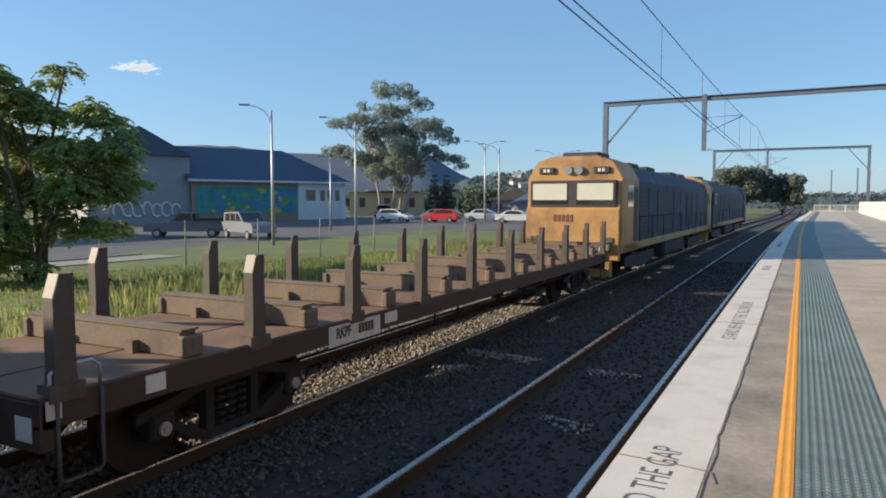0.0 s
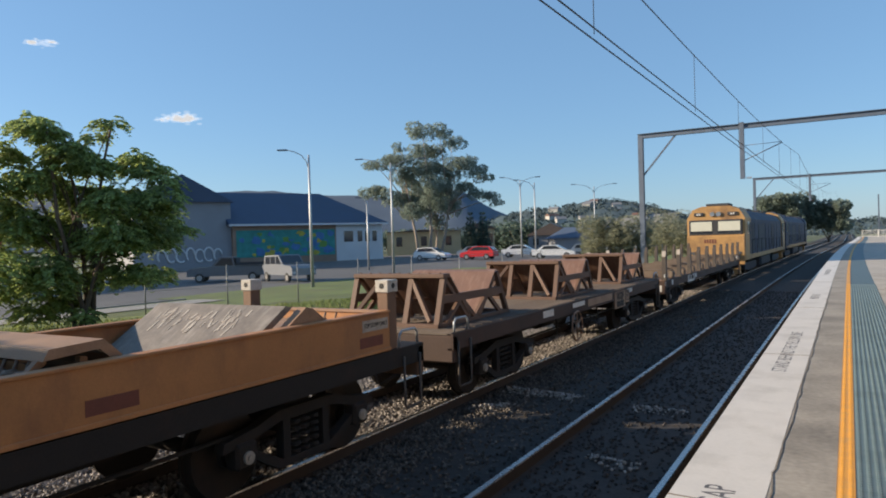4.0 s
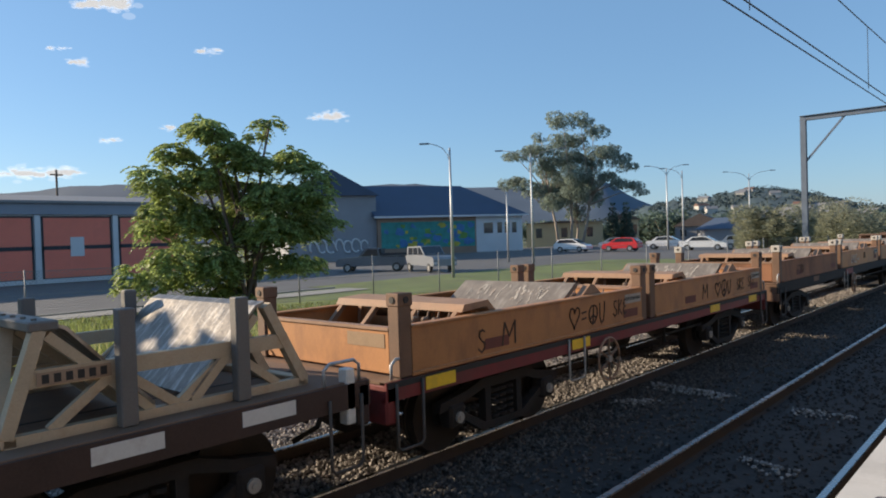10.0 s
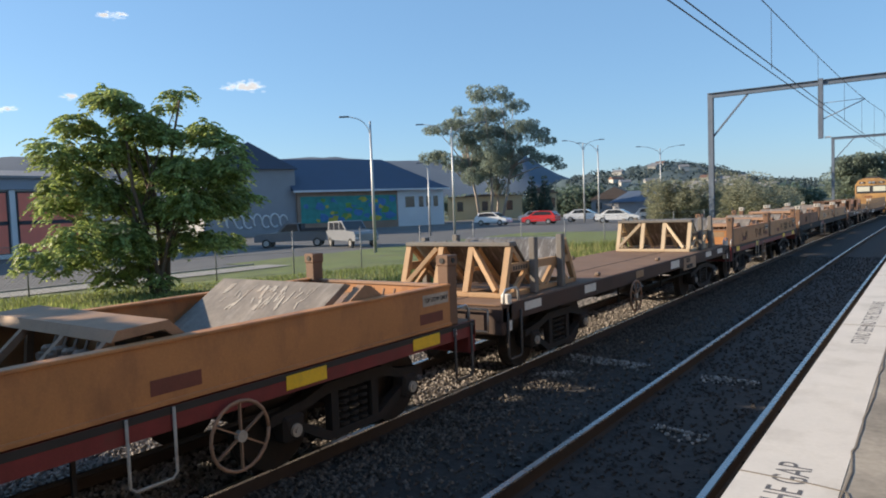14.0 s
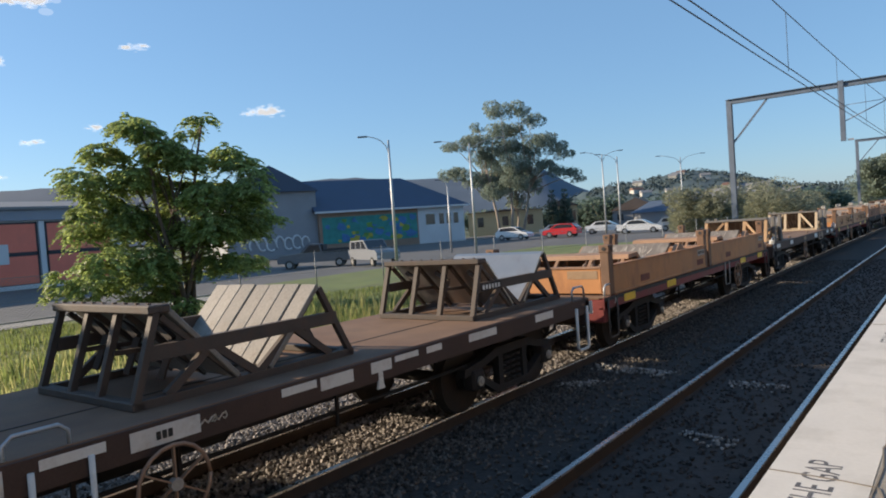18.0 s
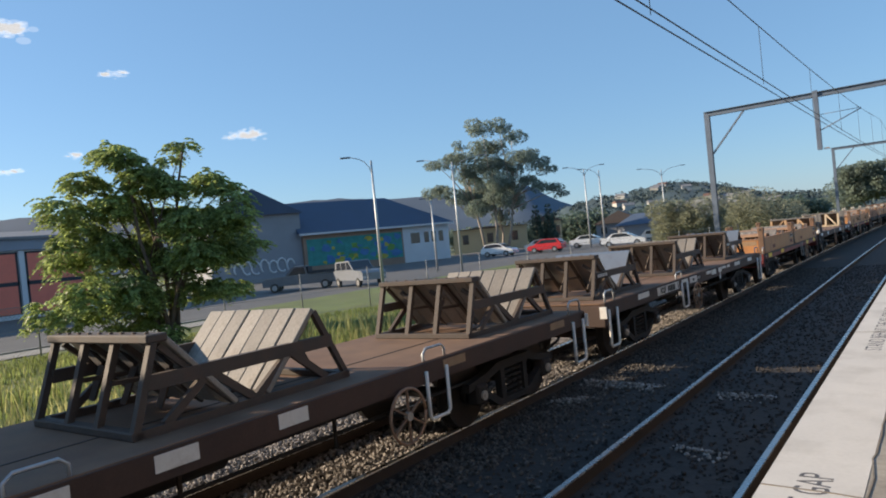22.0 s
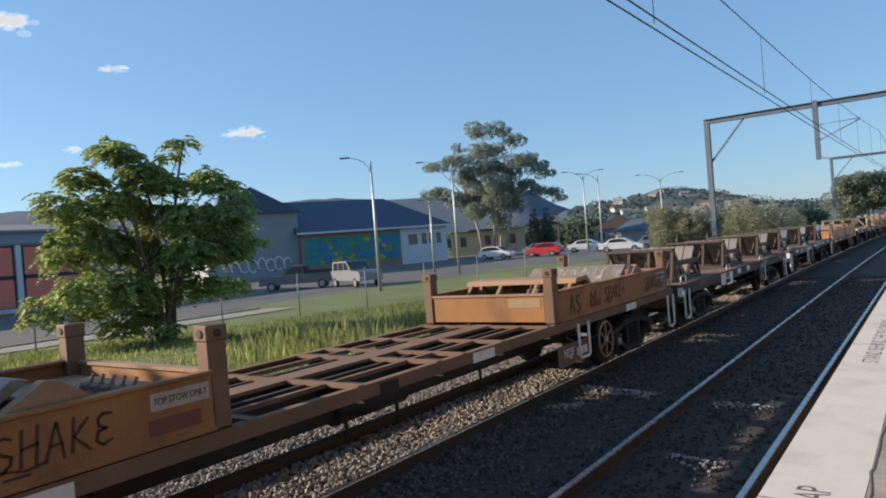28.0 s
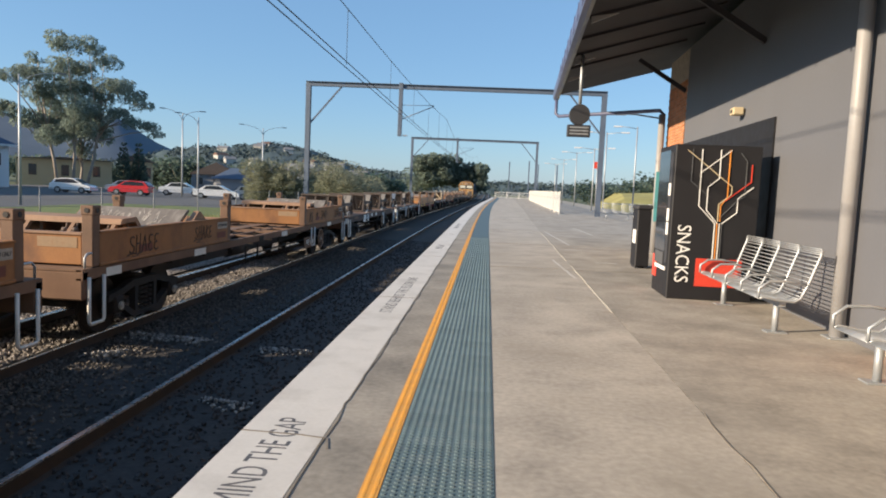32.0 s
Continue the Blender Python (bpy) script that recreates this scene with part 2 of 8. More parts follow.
M["panel_brown"] = mat("panel_brown_steel", (0.19, 0.105, 0.072), 0.5, var=0.18, scale=3, stain=(0.36, 0.25, 0.19), amount=0.5, stain_scale=4, streak=(3.0, 0.8, 0.8))
M["panel_steel"] = mat("panel_bright_steel", (0.372, 0.372, 0.372), 0.36, metal=0.75, var=0.08, scale=1.5, stain=(0.25, 0.2, 0.17), amount=0.4, stain_scale=2.5)
M["plank"] = mat("weathered_plank", (0.25, 0.225, 0.197), 0.62, var=0.3, scale=5, fine=40, bump=0.4, random_tint=0.22, stain=(0.12, 0.085, 0.065), amount=0.7, stain_scale=5, streak=0.3)
M["white_paint"] = mat("white_paint", (0.72, 0.70, 0.66), 0.6, var=0.1, stain=(0.3, 0.22, 0.16), amount=0.4, stain_scale=6)
M["black_paint"] = mat("black_paint", (0.03, 0.028, 0.027), 0.7, var=0.2)
M["notice"] = mat("notice_plate", (0.62, 0.60, 0.57), 0.6, var=0.12, stain=(0.38, 0.28, 0.2), amount=0.45, stain_scale=7)
M["graffiti_black"] = mat("spray_black", (0.062, 0.036, 0.024), 0.7, bump=0)
M["graffiti_white"] = mat("spray_white", (0.6, 0.52, 0.42), 0.7, bump=0)
M["loco_yellow"] = mat("loco_yellow", (0.43, 0.245, 0.09), 0.55, var=0.2, scale=2, stain=(0.17, 0.095, 0.05), amount=0.9, stain_scale=0.9)
M["loco_blue"] = mat("loco_blue", (0.022, 0.034, 0.066), 0.7, var=0.3, scale=2, stain=(0.12, 0.125, 0.14), amount=0.65, stain_scale=1.1)
M["loco_grey"] = mat("loco_grey", (0.08, 0.083, 0.09), 0.85, var=0.15, stain=(0.05, 0.05, 0.05), amount=0.5)
M["loco_dark"] = mat("loco_dark", (0.035, 0.036, 0.042), 0.7, var=0.2)
M["galv"] = mat("galvanised", (0.42, 0.44, 0.46), 0.5, metal=0.55, var=0.12, scale=3)
M["mast"] = mat("mast_steel", (0.125, 0.155, 0.205), 0.6, metal=0.3, var=0.15, scale=2)
M["wire"] = mat("wire", (0.045, 0.05, 0.06), 0.6, metal=0.3, var=0.1, bump=0)
M["bark"] = mat("bark", (0.14, 0.10, 0.075), 0.9, var=0.3, scale=8, bump=0.5)
M["gum_bark"] = mat("gum_bark", (0.36, 0.30, 0.25), 0.85, var=0.3, scale=2, bump=0.3)
M["leaf"] = mat("leaf", (0.285, 0.35, 0.12), 0.55, var=0.28, scale=0.7, bump=0, island=0.5)
# gum leaves paled towards grey, with haze put into the colour
M["leaf_gum"] = mat("leaf_gum", (0.23, 0.28, 0.235), 0.6, var=0.25, scale=0.3, bump=0, island=0.4)
M["leaf_bush"] = mat("leaf_bush", (0.265, 0.275, 0.195), 0.7, var=0.25, scale=0.6, bump=0, island=0.4)
M["leaf_far"] = mat("leaf_far", (0.105, 0.15, 0.122), 0.7, var=0.3, scale=0.2, bump=0, island=0.4)
# hill colours carry the bluing of distance haze
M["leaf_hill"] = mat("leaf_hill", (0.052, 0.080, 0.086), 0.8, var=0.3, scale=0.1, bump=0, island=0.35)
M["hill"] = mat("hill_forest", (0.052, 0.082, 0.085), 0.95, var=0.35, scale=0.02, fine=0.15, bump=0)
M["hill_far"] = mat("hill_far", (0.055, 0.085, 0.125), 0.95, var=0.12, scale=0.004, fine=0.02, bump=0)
M["roof_blue"] = mat("roof_blue_tile", (0.052, 0.078, 0.13), 0.7, var=0.15, scale=0.5, fine=8)
M["roof_red"] = mat("roof_terracotta", (0.15, 0.085, 0.065), 0.8, var=0.2)
M["roof_brown"] = mat("roof_brown_tile", (0.12, 0.092, 0.08), 0.8, var=0.2)
M["roof_grey"] = mat("roof_grey", (0.20, 0.20, 0.21), 0.7, var=0.2)
M["wall_grey"] = mat("wall_render_grey", (0.255, 0.262, 0.285), 0.85, var=0.12, scale=0.4)
M["wall_brick"] = mat("wall_brick", (0.286, 0.195, 0.143), 0.9, var=0.2, scale=0.6, fine=14)
M["wall_cream"] = mat("wall_cream", (0.52, 0.43, 0.28), 0.85, var=0.12, scale=0.3)
M["wall_white"] = mat("wall_white", (0.575, 0.575, 0.587), 0.8, var=0.1, scale=0.4)
M["red_panel"] = mat("red_wall_panel", (0.80, 0.20, 0.13), 0.7, var=0.14, scale=0.4, stain=(0.42, 0.12, 0.09), amount=0.4, stain_scale=0.4)
M["shed_grey"] = mat("shed_fascia", (0.24, 0.26, 0.31), 0.6, var=0.12, scale=0.3)
M["shed_wall"] = mat("shed_wall", (0.45, 0.46, 0.48), 0.8, var=0.15, scale=0.5)
M["glass"] = mat("window_glass", (0.03, 0.035, 0.045), 0.08, var=0.1, bump=0, coat=0.4)
M["blind"] = mat("window_blind", (0.55, 0.55, 0.47), 0.7, var=0.06)
M["house_pale"] = mat("pale_render", (0.42, 0.41, 0.39), 0.85, var=0.1, scale=0.4)
M["car_white"] = mat("car_white", (0.78, 0.78, 0.78), 0.25, var=0.03, bump=0, coat=0.6)
M["car_red"] = mat("car_red", (0.55, 0.035, 0.04), 0.25, var=0.05, bump=0, coat=0.6)
M["car_slate"] = mat("car_slate", (0.12, 0.135, 0.16), 0.35, metal=0.3, var=0.05, bump=0, coat=0.5)
M["car_silver"] = mat("car_silver", (0.45, 0.47, 0.50), 0.3, metal=0.4, var=0.04, bump=0, coat=0.6)
M["car_grey"] = mat("car_grey", (0.22, 0.235, 0.26), 0.35, var=0.05, bump=0, coat=0.4)
M["tyre"] = mat("tyre", (0.025, 0.025, 0.025), 0.9, var=0.2)
M["rim"] = mat("rim", (0.42, 0.42, 0.43), 0.35, metal=0.8, var=0.1)
M["lamp_red"] = mat("tail_lamp", (0.45, 0.02, 0.02), 0.2, var=0.05, bump=0)
M["station_grey"] = mat("station_wall", (0.13, 0.134, 0.15), 0.6, var=0.06, scale=0.6, fine=20, bump=0.05, stain=(0.12, 0.122, 0.13), amount=0.3, stain_scale=0.4)
M["station_brick"] = mat("station_brick", (0.48, 0.20, 0.09), 0.85, var=0.15, random_tint=0.2)
M["mortar"] = mat("mortar", (0.42, 0.37, 0.31), 0.95)
M["soffit"] = mat("soffit", (0.035, 0.032, 0.036), 0.8, var=0.12, scale=1)
M["gutter"] = mat("gutter", (0.085, 0.095, 0.17), 0.45, var=0.12, scale=3, coat=0.2)
M["vend_black"] = mat("vend_black", (0.011, 0.0105, 0.013), 0.6, var=0.15, bump=0.02)
M["vend_red"] = mat("vend_red", (0.65, 0.06, 0.035), 0.4, var=0.06)
M["vend_white"] = mat("vend_white", (0.80, 0.79, 0.77), 0.5, var=0.03)
M["vend_orange"] = mat("vend_orange", (0.80, 0.30, 0.05), 0.5, var=0.03)
M["pole_white"] = mat("pole_paint", (0.31, 0.305, 0.31), 0.45, var=0.08, scale=3, stain=(0.25, 0.23, 0.2), amount=0.3)
M["cyan"] = mat("cyan_panel", (0.07, 0.27, 0.31), 0.5, var=0.06)
M["paint_a"] = mat("mural_teal", (0.042, 0.238, 0.217), 0.7, var=0.3, scale=1.5, bump=0)
M["paint_b"] = mat("mural_green", (0.126, 0.266, 0.056), 0.7, var=0.3, scale=1.5, bump=0)
M["paint_c"] = mat("mural_blue", (0.056, 0.168, 0.364), 0.7, var=0.3, scale=1.5, bump=0)
M["paint_d"] = mat("mural_yellow", (0.42, 0.364, 0.056), 0.7, var=0.3, scale=1.5, bump=0)
M["fence_mesh"] = mat("chain_link", (0.22, 0.23, 0.24), 0.6, metal=0.4, var=0.15, bump=0)
M["cloud"] = mat("cloud", (0.86, 0.92, 1.0), 1.0, var=0.05, scale=0.01, bump=0)


def thin_leaf(name, share=0.55):
    """Lets part of the light through the blades."""
    n, l = M[name].node_tree.nodes, M[name].node_tree.links
    b, out = n["Principled BSDF"], n["Material Output"]
    tr, mx = n.new("ShaderNodeBsdfTranslucent"), n.new("ShaderNodeMixShader")
    l.new(b.inputs["Base Color"].links[0].from_socket, tr.inputs["Color"])
    mx.inputs[0].default_value = share
    l.new(b.outputs[0], mx.inputs[1])
    l.new(tr.outputs[0], mx.inputs[2])
    l.new(mx.outputs[0], out.inputs["Surface"])


for leafy in ("leaf", "leaf_gum", "leaf_bush", "leaf_far", "grass_blade", "straw"):
    thin_leaf(leafy)


def soft_cloud(name, cover=0.075):
    """Thin sky-backdrop vapour that glows as if sunlit: each puff veils a little."""
    n, l = M[name].node_tree.nodes, M[name].node_tree.links
    em, see, mx = n.new("ShaderNodeEmission"), n.new("ShaderNodeBsdfTransparent"), n.new("ShaderNodeMixShader")
    em.inputs[0].default_value, em.inputs[1].default_value = (1.0, 0.98, 0.97, 1), 0.78
    mx.inputs[0].default_value = cover
    l.new(see.outputs[0], mx.inputs[1])
    l.new(em.outputs[0], mx.inputs[2])
    l.new(mx.outputs[0], n["Material Output"].inputs["Surface"])


soft_cloud("cloud")

# ---- building helpers ----
def empty(name, label="", category="", group="", kind="", m=None):
    ob = tagged(new(name), label, category, group, kind)
    ob.empty_display_size = 0.2
    if m is not None:
        ob.matrix_world = m
    return ob


def mesh_of(name, bm, material):
    me = bpy.data.meshes.new(name)
    bm.to_mesh(me)
    bm.free()
    for mm in (material if isinstance(material, (list, tuple)) else [material]):
        me.materials.append(mm)
    return me


def part(name, bm, material, parent=None, label=""):
    """One mesh object under a thing or a part, in its parent's space."""
    ob = new(name, mesh_of(name, bm, material))
    if parent is not None:
        ob.parent = parent
    if label:
        ob["label"] = label
    return ob


def solid(name, bm, material, label="", category="", group="", kind="", m=None):
    ob = new(name, mesh_of(name, bm, material))
    if m is not None:
        ob.matrix_world = m
    return tagged(ob, label, category, group, kind)


def box(bm, x0, x1, y0, y1, z0, z1, m=None, bevel=0.0, mat_index=0):
    vs = [bm.verts.new((x, y, z)) for z in (z0, z1) for y in (y0, y1) for x in (x0, x1)]
    if m is not None:
        for v in vs:
            v.co = m @ v.co
    fs = [bm.faces.new([vs[i] for i in q]) for q in ((0, 2, 3, 1), (4, 5, 7, 6), (0, 1, 5, 4), (2, 6, 7, 3), (0, 4, 6, 2), (1, 3, 7, 5))]
    for f in fs:
        f.material_index = mat_index
    if bevel:
        edges = list({e for f in fs for e in f.edges})
        bmesh.ops.bevel(bm, geom=edges, offset=bevel, segments=1, affect="EDGES")
    return vs


def boxed(*args, **kw):
    bm = bmesh.new()
    box(bm, *args, **kw)
    return bm


def beam(bm, a, b, w, h=None, up=(0, 0, 1)):
    """A square bar from a to b."""
    a, b = Vector(a), Vector(b)
    h = h or w
    d = (b - a).normalized()
    side = d.cross(Vector(up))
    if side.length < 1e-4:
        side = d.cross(Vector((0, 1, 0)))
    side.normalize()
    top = side.cross(d)
    ring = [[bm.verts.new(p + side * sx * w / 2 + top * sz * h / 2) for sx, sz in ((-1, -1), (1, -1), (1, 1), (-1, 1))] for p in (a, b)]
    for i in range(4):
        j = (i + 1) % 4
        bm.faces.new((ring[0][i], ring[0][j], ring[1][j], ring[1][i]))
    bm.faces.new(ring[0][::-1])
    bm.faces.new(ring[1])


def tube(bm, points, r, sides=8, r_end=None):
    """A round bar through points."""
    pts = [Vector(p) for p in points]
    rings, sx = [], None
    for i, p in enumerate(pts):
        d = (pts[min(i + 1, len(pts) - 1)] - pts[max(i - 1, 0)]).normalized()
        if sx is not None:
            sx = sx - d * sx.dot(d)
        if sx is None or sx.length < 0.05:
            sx = d.cross(Vector((0, 0, 1)) if abs(d.z) < 0.9 else Vector((1, 0, 0)))
        sx = sx.normalized()
        sy = sx.cross(d)
        rr = r if r_end is None else r + (r_end - r) * i / max(len(pts) - 1, 1)
        rings.append([bm.verts.new(p + (sx * math.cos(a) + sy * math.sin(a)) * rr) for a in [2 * math.pi * k / sides for k in range(sides)]])
    for a, b in zip(rings, rings[1:]):
        for k in range(sides):
            f = bm.faces.new((a[k], a[(k + 1) % sides], b[(k + 1) % sides], b[k]))
            f.smooth = True
    bm.faces.new(rings[0][::-1])
    bm.faces.new(rings[-1])


def tubed(points, r, sides=8, r_end=None):
    bm = bmesh.new()
    tube(bm, points, r, sides, r_end)
    return bm


def prism(bm, profile, axis, a, b, mat_index=0):
    """Extrudes a closed profile (pairs) along axis x or y from a to b. Pairs are (y, z) for x and (x, z) for y."""
    put = (lambda s, p: (s, p[0], p[1])) if axis == "x" else (lambda s, p: (p[0], s, p[1]))
    ra, rb = [bm.verts.new(put(a, p)) for p in profile], [bm.verts.new(put(b, p)) for p in profile]
    fs = [bm.faces.new(ra), bm.faces.new(rb[::-1])]
    for i in range(len(profile)):
        j = (i + 1) % len(profile)
        fs.append(bm.faces.new((ra[j], ra[i], rb[i], rb[j])))
    for f in fs:
        f.material_index = mat_index
    bmesh.ops.recalc_face_normals(bm, faces=fs)


def prismed(profile, axis, a, b):
    bm = bmesh.new()
    prism(bm, profile, axis, a, b)
    return bm


def disc(bm, centre, r, depth, axis="x", sides=20):
    c = Vector(centre)
    put = {"x": lambda a: Vector((0, math.cos(a), math.sin(a))), "y": lambda a: Vector((math.cos(a), 0, math.sin(a))), "z": lambda a: Vector((math.cos(a), math.sin(a), 0))}[axis]
    off = {"x": Vector((depth / 2, 0, 0)), "y": Vector((0, depth / 2, 0)), "z": Vector((0, 0, depth / 2))}[axis]
    ra = [bm.verts.new(c - off + put(2 * math.pi * k / sides) * r) for k in range(sides)]
    rb = [bm.verts.new(c + off + put(2 * math.pi * k / sides) * r) for k in range(sides)]
    fs = [bm.faces.new(ra), bm.faces.new(rb[::-1])]
    for k in range(sides):
        fs.append(bm.faces.new((ra[(k + 1) % sides], ra[k], rb[k], rb[(k + 1) % sides])))
    bmesh.ops.recalc_face_normals(bm, faces=fs)


def strip(bm, xs, zs, ys, shift):
    """A sheet with a cross-section (xs, zs) drawn along ys, moved sideways by shift(y)."""
    rows = [[bm.verts.new((x + shift(y), y, z)) for x, z in zip(xs, zs)] for y in ys]
    for a, b in zip(rows, rows[1:]):
        for k in range(len(xs) - 1):
            bm.faces.new((a[k], a[k + 1], b[k + 1], b[k]))


def writing(name, text, size, material, m, parent=None, squash=1.0, align="CENTER", label="", depth=0.002, bold=0.0):
    """Raised letters from the built-in font, turned into a mesh."""
    cu = bpy.data.curves.new(name, "FONT")
    cu.body, cu.size, cu.extrude, cu.align_x, cu.align_y, cu.resolution_u, cu.offset = text, size, depth, align, "CENTER", 3, bold
    tmp = bpy.data.objects.new("tmp", cu)
    scene.collection.objects.link(tmp)
    me = bpy.data.meshes.new_from_object(tmp.evaluated_get(bpy.context.evaluated_depsgraph_get()))
    bpy.data.objects.remove(tmp)
    bpy.data.curves.remove(cu)
    me.transform(m @ Matrix.Diagonal((squash, 1, 1, 1)))
    me.materials.clear()
    me.materials.append(material)
    ob = new(name, me)
    if parent is not None:
        ob.parent = parent
    if label:
        ob["label"] = label
    return ob


# ---- the line of the tracks: straight by the camera, then bending away to the right ----
def bend(y):
    if y < 25:
        return 0.0
    if y < 95:
        return (y - 25) ** 2 / 4400
    v = min(y - 95, 80)
    return 70 ** 2 / 4400 + 70 / 2200 * v - 70 / 2200 * v * v / 160


def bend_turn(y):
    return math.degrees(math.atan((bend(y + 0.5) - bend(y - 0.5))))


Z_RAIL = -0.79
X_NEAR, X_FAR = -2.35, -5.98
YS = [-160, -80, -40, -20] + [-10 + 2.5 * k for k in range(75)] + [185, 200, 230, 270, 320, 400]

# ---- ground, tracks and platform ----
def build_ground():
    bm = bmesh.new()
    strip(bm, [-3000, -60, -9.5], [-1.35, -1.15, -1.08], [-3000, -160, -60, 0, 60, 200, 500, 4000], lambda y: 0)
    strip(bm, [-9.5, 8.5], [-1.10, -1.10], [-3000, -160, -60, 0, 60, 200, 500, 4000], lambda y: 0)
    strip(bm, [8.5, 60, 3000], [-1.10, -1.1, -1.3], [-3000, -160, -60, 0, 60, 200, 500, 4000], lambda y: 0)
    bmesh.ops.remove_doubles(bm, verts=bm.verts, dist=0.001)
    solid("ground", bm, M["land"], "wide flat ground of grass and earth", "ground", kind="structure")
    bm = bmesh.new()
    strip(bm, [-29.45, -24.2, -16, -10.5, -8.6], [-1.03, -1.02, -0.98, -0.93, -1.09], [-120 + 10 * k for k in range(34)], lambda y: 0)
    strip(bm, [-32.0, -29.45], [-1.045, -1.03], [24, 30, 40, 50, 58], lambda y: 0)
    solid("verge", bm, M["grass"], "strip of rough grass beside the railway", "grass", kind="structure")
    bm = bmesh.new()
    strip(bm, [-9.3, -8.5, -3.9, -0.9, -0.9], [-1.09, -0.975, -0.955, -0.945, -1.09], YS, bend)
    solid("ballast_bed", bm, M["ballast_dark"], "stone ballast bed coloured dark for the train's shade", "ballast", kind="structure")
    bm = bmesh.new()
    strip(bm, [-29.3, -27.3], [-0.99, -0.99], [-60, 0, 24], lambda y: 0.03 * y)
    solid("footpath", bm, M["path"], "pale concrete footpath behind the wire fence", "footpath", kind="structure")
    bm = bmesh.new()
    strip(bm, [-57, -29.6], [-1.06, -1.06], [-60, 0, 24], lambda y: 0)
    strip(bm, [-66, -31.9], [-1.06, -1.06], [24, 58], lambda y: 0)
    solid("road", bm, M["asphalt"], "grey asphalt street", "road", kind="structure")
    bm = bmesh.new()
    rows = [[bm.verts.new((x, y, z)) for x in (-64.3, -22)] for y, z in ((58, -1.055), (66, -0.66), (100, -0.62), (112, -1.2))]
    for a, b in zip(rows, rows[1:]):
        bm.faces.new((a[0], a[1], b[1], b[0]))
    solid("car_park", bm, M["asphalt"], "grey asphalt car park", "car park", kind="structure")
    bm = bmesh.new()
    box(bm, -29.65, -29.45, -60, 24, -1.09, -0.97)
    solid("kerb", bm, M["path"], "concrete kerb between footpath and street", "kerb", kind="structure")


def build_tracks():
    for name, xc in (("near", X_NEAR), ("far", X_FAR)):
        for side in (-1, 1):
            x = xc + side * 0.752
            bm = bmesh.new()
            strip(bm, [x - 0.07, x - 0.07, x - 0.012, x - 0.012, x - 0.034, x - 0.034], [-0.985, -0.955, -0.935, -0.845, -0.835, -0.806], YS, bend)
            strip(bm, [x + 0.034, x + 0.034, x + 0.012, x + 0.012, x + 0.07, x + 0.07], [-0.806, -0.835, -0.845, -0.935, -0.955, -0.985], YS, bend)
            rail = solid("rail", bm, M["rail_side"], "rusty steel rail with a polished head", "rail", "rails", "structure")
            bm = bmesh.new()
            strip(bm, [x - 0.034, x - 0.030, x + 0.030, x + 0.034], [-0.806, Z_RAIL, Z_RAIL, -0.806], YS, bend)
            part("rail_head", bm, M["rail_top"], rail, "polished running surface")
        sl = mesh_of("sleeper", boxed(-1.25, 1.25, -0.12, 0.12, -1.10, -0.99, bevel=0.015), M["sleeper"])
        bed = empty("sleepers_" + name, "concrete sleepers half sunk in ballast", "sleeper", kind="structure")
        for k in range(110):
            y = -4 + 0.6 * k
            ob = new("sleeper", sl)
            ob.parent = bed
            ob.matrix_basis = pose(xc + bend(y), y, 0, 0, 0, -bend_turn(y))


